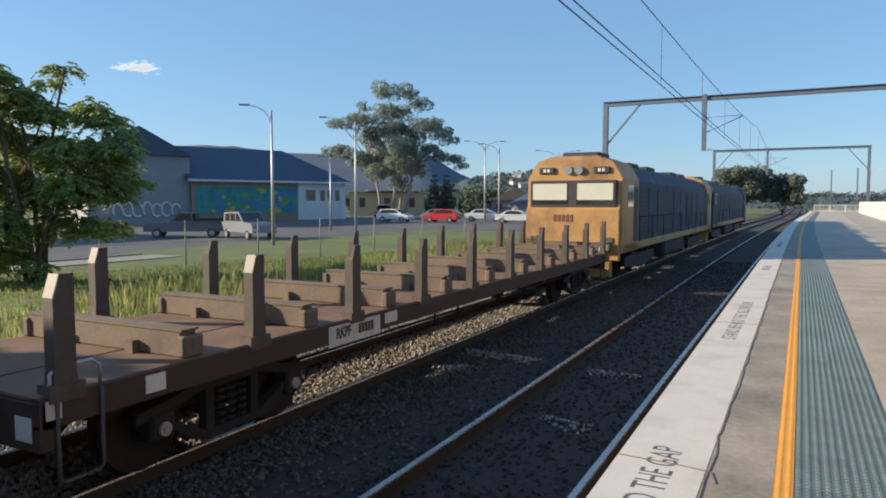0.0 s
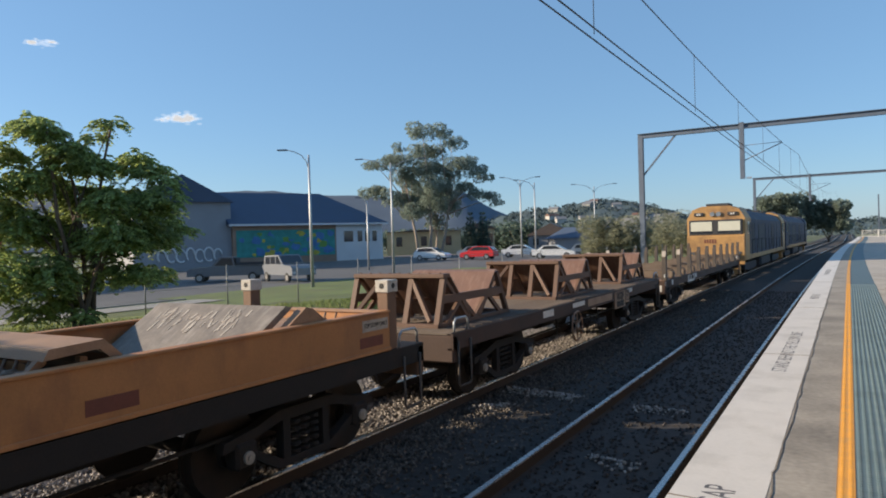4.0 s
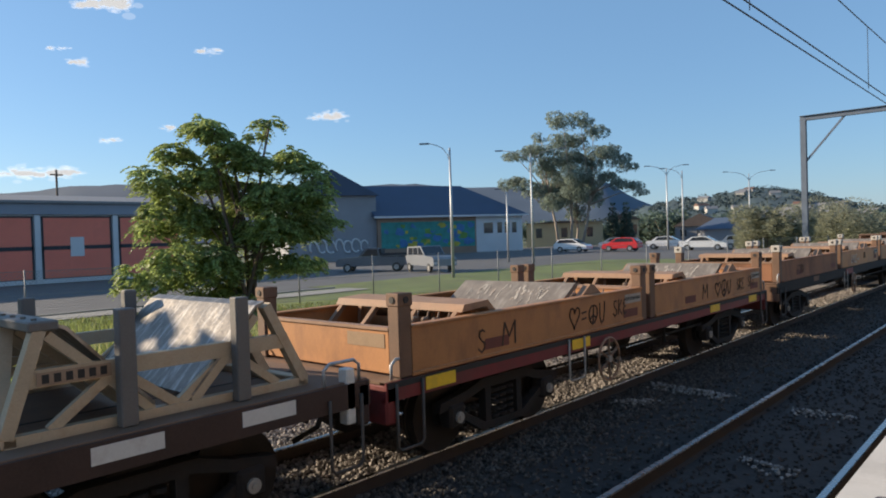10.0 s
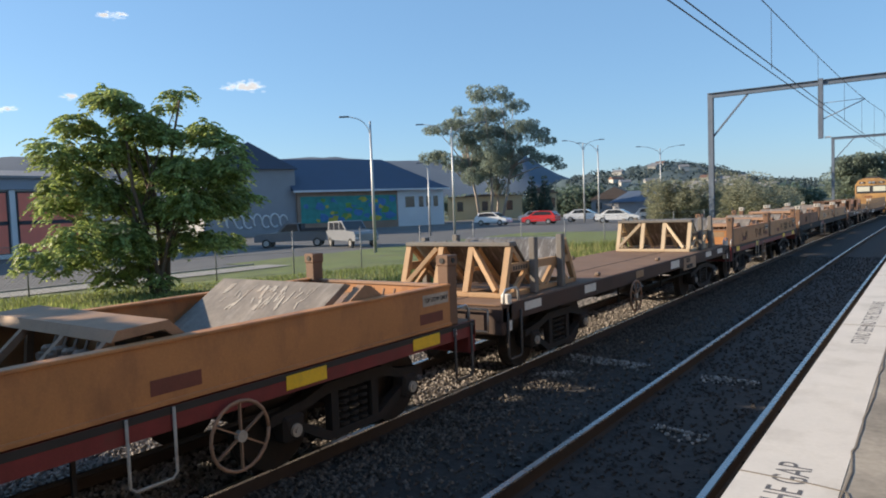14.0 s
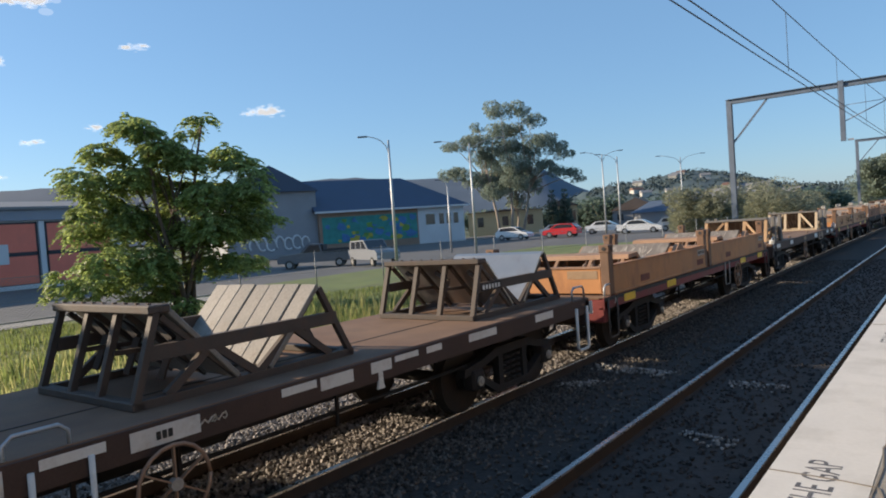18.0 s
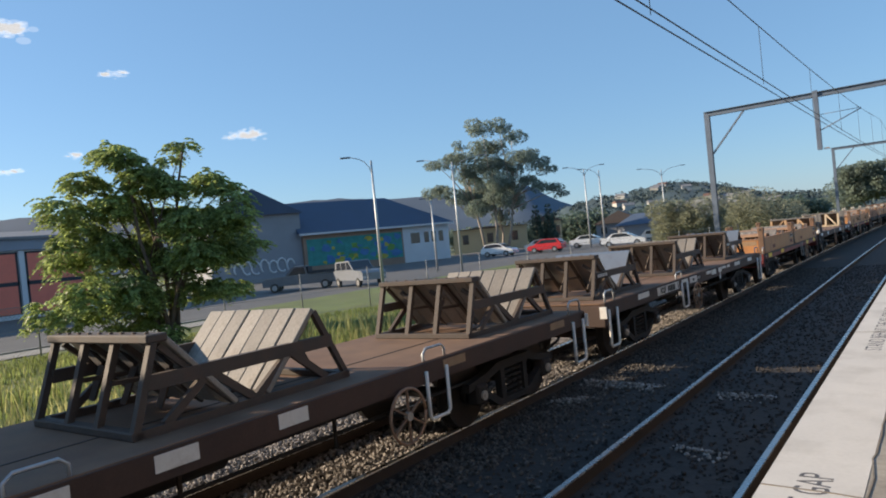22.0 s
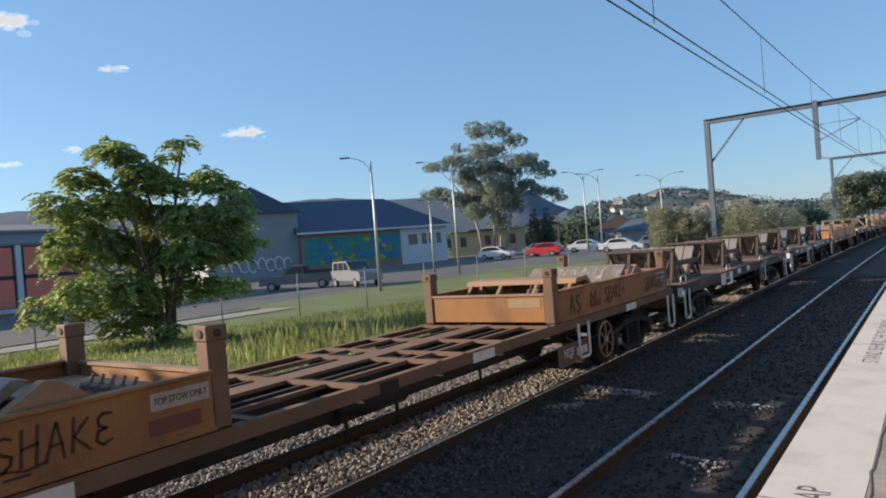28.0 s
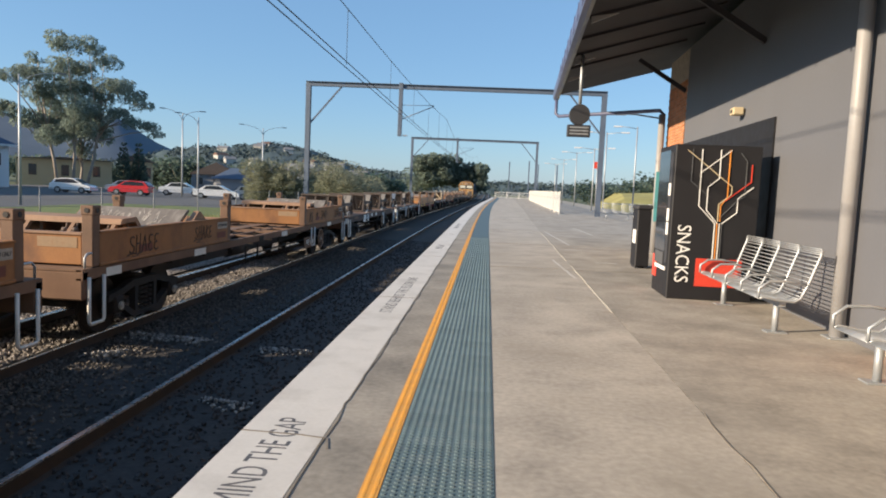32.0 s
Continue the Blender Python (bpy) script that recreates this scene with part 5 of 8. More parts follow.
    trough(uc, -38.85, -33.68, "yellow-orange steel coil trough with dark spray tags", deck=1.02, wall=0.47, top=0.82, tags=(("S", -0.55, 0.2, 0.22, "graffiti_black"), ("M", -0.38, 0.22, 0.26, "graffiti_black"), ("<=&U", 0.16, 0.24, 0.26, "graffiti_black"), ("SKE", 0.6, 0.26, 0.2, "graffiti_black")))
    # plain flat wagon with two cream cradles
    w, uc = wagon_body(-51.45, -39.25, "flat wagon with a bare rusty deck and white end posts", brake_u=-46.7, sole="wagon_brown", patches=((-40.3, 0.5, 0.12, "white_paint"), (-41.4, 0.5, 0.12, "white_paint"), (-43.0, 0.95, 0.28, "code_board"), (-44.1, 0.6, 0.16, "white_paint"), (-46.3, 0.42, 0.13, "faded_plate"), (-48.62, 0.45, 0.13, "white_paint"), (-50.6, 0.5, 0.12, "white_paint")))
    side_text(w, uc, -43.15, 0.99, "RCAF", 0.13, M["black_paint"], 1.228, 0.9)
    digit_bars(w, uc, -43.05, 0.85, 6, 1.222, M["black_paint"], 0.06, 0.09)
    for s in (-1, 1):
        for x in (-1, 1):
            part("end_post", boxed(x * 1.16 - 0.06, x * 1.16 + 0.06, s * 6.03 - 0.05, s * 6.03 + 0.05, 0.72, 1.22, bevel=0.01), M["white_paint"], w, "white-painted end post")
    half_len = (along(-39.25) - along(-51.45)) / 2
    for z in (0.74, 1.04):
        part("end_rail", tubed([(-1.05, -half_len - 0.09, z), (1.05, -half_len - 0.09, z)], 0.014, 6), M["worn_grey"], w, "pale end rail")
    stick = shared("end_rail_bar", lambda: tubed([(0, 0, 0.74), (0, 0, 1.04)], 0.011, 6), M["worn_grey"])
    for k in range(8):
        piece("end_rail_bar", stick, w, pose(-1.05 + 0.3 * k, -half_len - 0.09, 0))
    for y in (-44.6, -47.8):
        for x in (-1, 1):
            part("twist_lock", boxed(x * 1.0 - 0.045, x * 1.0 + 0.045, along(y) - uc - 0.05, along(y) - uc + 0.05, 1.1, 1.175, bevel=0.02), M["tensioner"], w, "small twist lock")
    coil_cradle("cradle_cream", "steel_pad", "cream timber-coloured coil cradle with grey guard posts", uc, -40.9, width=1.9, thick=0.085, marks="guard")
    coil_cradle("cradle_tan", "steel_pad", "orange-tan coil cradle with dark grey guard posts", uc, -49.75, width=1.9, thick=0.085, marks="guard")
    # two more troughs, red sole bars
    w, uc = wagon_body(-63.45, -52.1, "container wagon with a bright red sole bar and yellow patches", brake_u=-55.7, sole="wagon_red", deck="wagon_dark", deck_kind="none", deck_top=1.02, sole_h=0.2,
                       patches=((-53.1, 0.5, 0.13, "yellow_patch"), (-54.9, 0.5, 0.13, "yellow_patch"), (-60.3, 0.5, 0.13, "yellow_patch"), (-62.4, 0.5, 0.13, "yellow_patch")))
    side_text(w, uc, -52.55, 0.92, "B", 0.13, M["white_paint"], 1.22)
    side_text(w, uc, -63.0, 0.92, "A", 0.13, M["white_paint"], 1.22)
    trough(uc, -57.72, -52.45, "yellow-orange steel coil trough with dull red rectangles", deck=1.02, wall=0.47, top=0.84)
    trough(uc, -63.15, -57.88, "yellow-orange steel coil trough with dull red rectangles", deck=1.02, wall=0.47, top=0.84)
    # flat with dark cradles: steel and plank pads
    w, uc = wagon_body(-76.05, -64.0, "flat wagon with a rusty deck and many white marking patches", brake_u=-71.0, white_ends=True,
                       patches=((-65.4, 0.5, 0.1, "white_paint"), (-66.9, 0.6, 0.09, "white_paint"), (-67.85, 0.27, 0.07, "white_paint"), (-68.31, 0.38, 0.06, "white_paint"), (-68.7, 0.3, 0.11, "white_paint"), (-69.3, 0.42, 0.12, "white_paint"), (-69.75, 0.4, 0.07, "white_paint"), (-71.0, 0.56, 0.14, "notice"), (-71.65, 0.43, 0.07, "white_paint"), (-72.75, 1.4, 0.16, "notice"), (-74.2, 0.6, 0.1, "white_paint")))
    part("paint_run", prismed([(-0.03, 0.95), (0.03, 0.95), (0.035, 0.83), (0.055, 0.78), (-0.05, 0.78), (-0.035, 0.83)], "x", 1.20, 1.226), M["white_paint"], w, "white paint run below a patch").location.y = along(-68.72) - uc
    spray_tag(w, "$$", along(-70.72) - uc, 1.0, 0.13, 1.22, "graffiti_white")
    digit_bars(w, uc, -71.02, 0.99, 3, 1.222, M["black_paint"], 0.035, 0.06)
    piece("grab_rail", shared("grab_rail", make_grab, M["galv"]), w, pose(1.16, along(-71.84) - uc, 1.10 - 0.05))
    side_text(w, uc, -73.12, 0.98, "RCQF", 0.16, M["black_paint"], 1.228, 0.8)
    digit_bars(w, uc, -72.58, 0.98, 5, 1.222, M["black_paint"], 0.075, 0.12)
    side_text(w, uc, -72.16, 0.98, "S", 0.15, M["black_paint"], 1.228, 0.8)
    coil_cradle("cradle_dark", "panel_steel", "dark steel coil cradle with bright steel pads", uc, -65.35, thick=0.058, marks="board")
    coil_cradle("cradle_dark", "plank", "dark steel coil cradle with weathered plank pads", uc, -69.85, thick=0.058)
    coil_cradle("cradle_dark", "panel_steel", "dark steel coil cradle with bright steel pads", uc, -74.4, thick=0.058, marks="board")
    # flat with plank cradles
    w, uc = wagon_body(-89.3, -76.85, "flat wagon with a rusty deck and a white code plate", brake_u=-81.4, white_ends=True, step_off=0.62,
                       patches=((-77.8, 0.45, 0.1, "faded_plate"), (-80.42, 0.45, 0.1, "faded_plate"), (-82.85, 0.34, 0.13, "white_paint"), (-83.97, 0.37, 0.13, "white_paint"), (-85.35, 1.25, 0.3, "white_paint"), (-87.6, 0.6, 0.1, "wagon_rust")))
    side_text(w, uc, -85.3, 0.99, "RCQF", 0.15, M["black_paint"], 1.228, 0.9)
    digit_bars(w, uc, -85.3, 0.83, 6, 1.222, M["black_paint"], 0.06, 0.11)
    for u in (-80.72, -84.9):
        piece("grab_rail", shared("grab_rail", make_grab, M["galv"]), w, pose(1.16, along(u) - uc, 1.10 - 0.06))
    for u in (-78.33, -82.9, -87.5):
        coil_cradle("cradle_dark", "plank", "dark steel coil cradle with weathered plank pads", uc, u, thick=0.058)
    # skeletal wagon, trough at each end
    w, uc = wagon_body(-106.18, -89.88, "rust-brown skeletal container wagon with an open grid deck", brake_u=-93.73, sole="wagon_rust", sole_h=0.15, deck_kind="none", white_ends=2,
                       patches=((-92.33, 0.5, 0.12, "white_paint"), (-97.33, 0.5, 0.12, "white_paint"), (-99.13, 0.3, 0.12, "wagon_dark"), (-102.53, 0.5, 0.12, "white_paint"), (-105.43, 0.4, 0.12, "white_paint")))
    part("code_board", boxed(1.20, 1.215, along(-95.33) - uc, along(-94.23) - uc, 0.42, 0.74), M["wagon_rust"], w, "rust-coloured code board below the frame")
    writing("lettering", "NQJF", 0.19, M["white_paint"], pose(1.22, along(-94.98) - uc, 0.6, 90, 0, 90), w, 0.8)
    digit_bars(w, uc, -94.53, 0.58, 5, 1.215, M["white_paint"], 0.06, 0.12)
    part("grid_spine", boxed(-0.16, 0.16, along(-100.93) - uc, along(-95.43) - uc, 1.06, 1.10), M["wagon_rust"], w)
    for u in (-95.53, -96.83, -97.73, -98.23, -99.53, -100.83):
        piece("grid_member", shared("grid_member", lambda: boxed(-1.2, 1.2, -0.045, 0.045, 1.06, 1.098), M["wagon_rust"]), w, pose(0, along(u) - uc, 0))
    for x in (-0.72, 0.72):
        part("grid_rail", boxed(x - 0.03, x + 0.03, along(-100.93) - uc, along(-95.43) - uc, 1.05, 1.094), M["wagon_rust"], w)
    trough(uc, -95.35, -90.18, "yellow-orange steel coil trough with dark spray tags", tags=(("AS", -0.8, 0.22, 0.3, "graffiti_black"), ("M", -0.5, 0.24, 0.24, "graffiti_black"), ("SHAKE*~", -0.27, 0.25, 0.22, "graffiti_black"), ("SHAKER~", 0.48, 0.25, 0.22, "graffiti_black")), body="trough_brown")
    trough(uc, -105.93, -101.03, "yellow-orange steel coil trough with dark spray tags", stow=2, tags=(("SHAKE~", 0.30, 0.25, 0.22, "graffiti_black"), ("SHAEE~", -0.62, 0.22, 0.26, "graffiti_black")), body="trough_brown")
    # last wagon
    w, uc = wagon_body(-123.73, -106.98, "rust-brown container wagon under yellow troughs", sole="wagon_rust", sole_h=0.15, deck_kind="none", white_ends=2)
    trough(uc, -112.48, -107.28, "yellow-orange steel coil trough", tags=(("SCHE~", -0.5, 0.22, 0.3, "graffiti_black"), ("SHUKE", 0.2, 0.26, 0.26, "graffiti_black")), body="trough_brown")
    trough(uc, -123.43, -118.23, "yellow-orange steel coil trough", tags=())


def locomotive(u_rear, label, face="loco_yellow"):
    """A double-ended diesel, its cab towards the wagons. y forward, origin at its middle."""
    L = 22.0
    h = L / 2
    g = empty("locomotive", label, "locomotive", "locomotives")
    hw = 1.46

    def shell(y0, y1, top, shoulder, material, name, base=1.25, lab=""):
        prof = [(-hw, base), (-hw, shoulder), (-hw + 0.22, shoulder + (top - shoulder) * 0.62), (-0.75, top), (0.75, top), (hw - 0.22, shoulder + (top - shoulder) * 0.62), (hw, shoulder), (hw, base)]
        return part(name, prismed(prof, "y", y0, y1), material, g, lab)

    part("underframe", boxed(-hw, hw, -h + 0.25, h - 0.25, 1.0, 1.26, bevel=0.02), M["loco_yellow"], g, "yellow sill along the frame")
    for s in (-1, 1):
        yf = s * (h - 0.05)
        c0, c1 = sorted((s * (h - 0.25), s * (h - 2.5)))
        # cab with a slightly raked front
        prof = [(-hw, 1.0), (-hw, 3.35), (-hw + 0.28, 3.86), (-0.7, 4.05), (0.7, 4.05), (hw - 0.28, 3.86), (hw, 3.35), (hw, 1.0)]
        cab = part("cab", prismed(prof, "y", c0, c1), M[face], g, "yellow driving cab" if face == "loco_yellow" else "dark blue driving cab")
        nose = part("nose", prismed([(s * (h - 0.25), 0.75), (s * h, 0.80), (s * h, 2.35), (s * (h - 0.12), 2.45), (s * (h - 0.25), 3.3)], "x", -hw + 0.03, hw - 0.03), M[face], cab)
        for x in (-0.70, 0.70):
            part("windscreen", boxed(x - 0.58, x + 0.58, min(yf - s * 0.2, yf - s * 0.02), max(yf - s * 0.2, yf - s * 0.02), 2.50, 3.22, bevel=0.02), M["glass"], cab, "dark windscreen with a pale blind")
            part("blind", boxed(x - 0.54, x + 0.54, min(yf - s * 0.03, yf - s * 0.014), max(yf - s * 0.03, yf - s * 0.014), 2.66, 3.18), M["blind"], cab, "pale sun blind in the windscreen")
        part("windscreen_band", boxed(-1.34, 1.34, min(yf - s * 0.21, yf - s * 0.028), max(yf - s * 0.21, yf - s * 0.028), 2.42, 3.28, bevel=0.03), M["loco_dark"], cab, "black band round the windscreens")
        for x, r in ((-0.85, 0), (0.85, 0)):
            part("number_box", boxed(x - 0.24, x + 0.24, min(s * (h - 0.27), s * (h - 0.19)), max(s * (h - 0.27), s * (h - 0.19)), 3.50, 3.70, bevel=0.015), M["loco_dark"], cab)
            for q in (-0.1, 0.02):
                part("number_bar", boxed(x + q, x + q + 0.08, min(s * (h - 0.19), s * (h - 0.183)), max(s * (h - 0.19), s * (h - 0.183)), 3.55, 3.65), M["notice"], cab)
        for x in (-0.16, 0.16):
            bm = bmesh.new()
            disc(bm, (x, s * (h - 0.2), 3.60), 0.13, 0.06, "y", 14)
            part("headlight", bm, M["rim"], cab)
        for q in range(5):
            part("logo_bar", boxed(-0.55 + 0.13 * q, -0.47 + 0.13 * q, min(s * h, s * (h + 0.012)), max(s * h, s * (h + 0.012)), 1.98, 2.2), M["trough_rust"], cab)
        for x in (-1, 1):
            part("marker_light", boxed(x * 1.15 - 0.12, x * 1.15 + 0.12, min(s * h, s * (h + 0.03)), max(s * h, s * (h + 0.03)), 1.35, 1.50), M["loco_grey"], cab)
            part("cab_window", boxed(x * hw - 0.012, x * hw + 0.012, s * (h - 1.35) - 0.35, s * (h - 1.35) + 0.35, 2.45, 3.15), M["glass"], cab)
            part("cab_door", boxed(x * hw - 0.008, x * hw + 0.008, s * (h - 2.1) - 0.28, s * (h - 2.1) + 0.28, 1.3, 3.1), M["loco_grey"], cab)
        part("pilot", prismed([(s * (h - 0.25), 0.25), (s * (h + 0.1), 0.30), (s * (h + 0.1), 0.72), (s * (h - 0.25), 0.85)], "x", -1.2, 1.2), M["loco_yellow"], g)
        piece("coupler", shared("coupler", make_coupler, M["wagon_dark"]), g, pose(0, s * (h + 0.1), 0, 0, 0, 0 if s > 0 else 180))
    part("engine_body", prismed([(-hw + 0.06, 1.26), (-hw + 0.06, 3.3), (-hw + 0.36, 3.72), (-0.7, 3.9), (0.7, 3.9), (hw - 0.36, 3.72), (hw - 0.06, 3.3), (hw - 0.06, 1.26)], "y", -h + 2.5, h - 2.5), M["loco_blue"], g, "dark blue engine body")
    for s in (-1, 1):
        for k in range(9):
            y = -7.6 + 1.7 * k
            part("body_door", boxed(s * (hw - 0.06) - 0.02, s * (hw - 0.06) + 0.02, y - 0.72, y + 0.72, 1.45, 3.1, bevel=0.008), M["loco_blue"] if k % 3 else M["loco_dark"], g)
            if k % 3 == 0:
                bm = bmesh.new()
                for j in range(9):
                    box(bm, s * (hw - 0.035) - 0.015, s * (hw - 0.035) + 0.015, y - 0.6, y + 0.6, 1.6 + 0.15 * j, 1.67 + 0.15 * j)
                part("louvre", bm, M["loco_grey"], g)
        part("pale_band", boxed(s * (hw - 0.05) - 0.02, s * (hw - 0.05) + 0.025, -h + 5.9, -h + 8.6, 1.5, 3.0), M["loco_grey"], g, "pale grey side panel")
        part("handrail", tubed([(s * (hw + 0.03), -h + 2.6, 2.1), (s * (hw + 0.03), h - 2.6, 2.1)], 0.018, 6), M["loco_dark"], g)
        stick = shared("rail_post", lambda: tubed([(0, 0, 1.26), (0, 0, 2.1)], 0.016, 6), M["loco_dark"])
        for k in range(9):
            piece("rail_post", stick, g, pose(s * (hw + 0.03), -h + 2.6 + (L - 5.2) * k / 8, 0))
    for y in (-5.5, -2.4, 3.0, 5.5):
        part("roof_fan", boxed(-0.65, 0.65, y - 0.7, y + 0.7, 3.88, 4.08, bevel=0.05), M["loco_dark"], g)
    part("air_conditioner", boxed(-0.6, 0.6, -h + 0.9, -h + 2.1, 4.04, 4.22, bevel=0.05), M["loco_dark"], g, "dark rooftop unit on the cab")
    part("fuel_tank", boxed(-1.25, 1.25, -2.6, 2.6, 0.25, 1.0, bevel=0.12), M["loco_dark"], g)
    for s in (-1, 1):
        bm = bmesh.new()
        for x in (-1.08, 1.08):
            prism(bm, [(s * 6.6 - 2.4, 0.42), (s * 6.6 - 2.3, 0.75), (s * 6.6 + 2.3, 0.75), (s * 6.6 + 2.4, 0.42), (s * 6.6 + 1.2, 0.3), (s * 6.6 - 1.2, 0.3)], "x", x - 0.08, x + 0.08)
        part("bogie_frame", bm, M["loco_dark"], g)
        for d in (-1.85, 0, 1.85):
            ob = piece("wheelset", shared("loco_wheelset", make_wheelset, M["wagon_dark"]), g, pose(0, s * 6.6 + d, 0.46), "steel wheels on their axle")
            ROLLERS.append((ob, s * 6.6 + d, 0.46))
    g.scale = (0.97, 1.0, 0.925)
    MOVERS.append((g, u_rear + h, Matrix.Identity(4)))


build_train()
locomotive(19.75, "yellow-ended dark blue diesel locomotive heading the train")
locomotive(42.3, "second dark blue diesel locomotive with a yellow sill", "loco_blue")

# ---- overhead line ----
def gantry(y, x0, x1, top, drop_x, drop_z):
    g = empty("line_gantry", "grey steel overhead-line portal with a drop post", "gantry", "gantries over the tracks", m=pose(bend(y), y, 0))
    x0, x1, drop_x = x0 - bend(y), x1 - bend(y), drop_x - bend(y)
    for x, base in ((x0, -1.1), (x1, -0.02)):
        bm = bmesh.new()
        box(bm, x - 0.17, x + 0.17, -0.16, -0.14, base, top)
        box(bm, x - 0.17, x + 0.17, 0.14, 0.16, base, top)
        box(bm, x - 0.02, x + 0.02, -0.14, 0.14, base, top)
        part("mast", bm, M["mast"], g)
    bm = bmesh.new()
    box(bm, x0 - 0.2, x1 + 0.2, -0.15, 0.15, top + 0.18, top + 0.21)
    box(bm, x0 - 0.2, x1 + 0.2, -0.15, 0.15, top - 0.12, top - 0.09)
    box(bm, x0 - 0.2, x1 + 0.2, -0.015, 0.015, top - 0.09, top + 0.18)
    part("beam", bm, M["mast"], g)
    for x, s in ((x0, 1), (x1, -1)):
        bm = bmesh.new()
        beam(bm, (x + s * 0.15, 0, top - 2.75), (x + s * 2.4, 0, top - 0.1), 0.11, 0.11)
        part("knee_brace", bm, M["mast"], g)
    part("drop_post", boxed(drop_x - 0.14, drop_x + 0.14, -0.14, 0.14, drop_z, top + 0.3, bevel=0.01), M["mast"], g)
    bm = bmesh.new()
    tube(bm, [(drop_x + 0.1, 0, drop_z + 1.2), (drop_x + 2.4, 0, drop_z + 2.2)], 0.035, 6)
    tube(bm, [(drop_x + 0.1, 0, drop_z + 2.2), (drop_x + 2.4, 0, drop_z + 2.25)], 0.02, 6)
    part("cantilever", bm, M["mast"], g)
    bm = bmesh.new()
    for k in range(5):
        disc(bm, (drop_x + 0.25 + 0.07 * k, 0, drop_z + 0.05), 0.07, 0.03, "x", 10)
    part("insulator", bm, M["wall_brick"], g)


gantry(50.0, -12.7, 8.3, 8.55, -6.03, 5.1)
gantry(105.0, -11.2, 7.5, 8.75, -4.4, 5.4)


def build_wires():
    def run_wire(name, x, height, label):
        bm = bmesh.new()
        pts = [(x + bend(y) , y, height(y)) for y in [-10 + 5 * k for k in range(45)]]
        tube(bm, pts, 0.011, 5)
        return solid(name, bm, M["wire"], label, "overhead wire", "wires over the track")

    def sag(y):
        if y < 50:
            return 5.4 + 1.05 * ((y - 2) / 48) ** 2
        return 5.4 + 1.05 * (((y - 50) % 55 - 27.5) / 27.5) ** 2

    run_wire("contact_wire", -2.93, lambda y: 4.25, "thin dark contact wire over the track")
    run_wire("contact_wire", -2.77, lambda y: 4.26, "thin dark contact wire over the track")
    run_wire("catenary_wire", -2.86, sag, "thin dark carrying wire over the track")
    for k in range(14):
        y = 2.0 + 7 * k
        bm = bmesh.new()
        x = -2.86 + bend(y) 
        tube(bm, [(x, y, 4.26), (x, y, sag(y))], 0.006, 4)
        solid("dropper_wire", bm, M["wire"], "short vertical dropper between overhead wires", "overhead wire", "droppers")


build_wires()


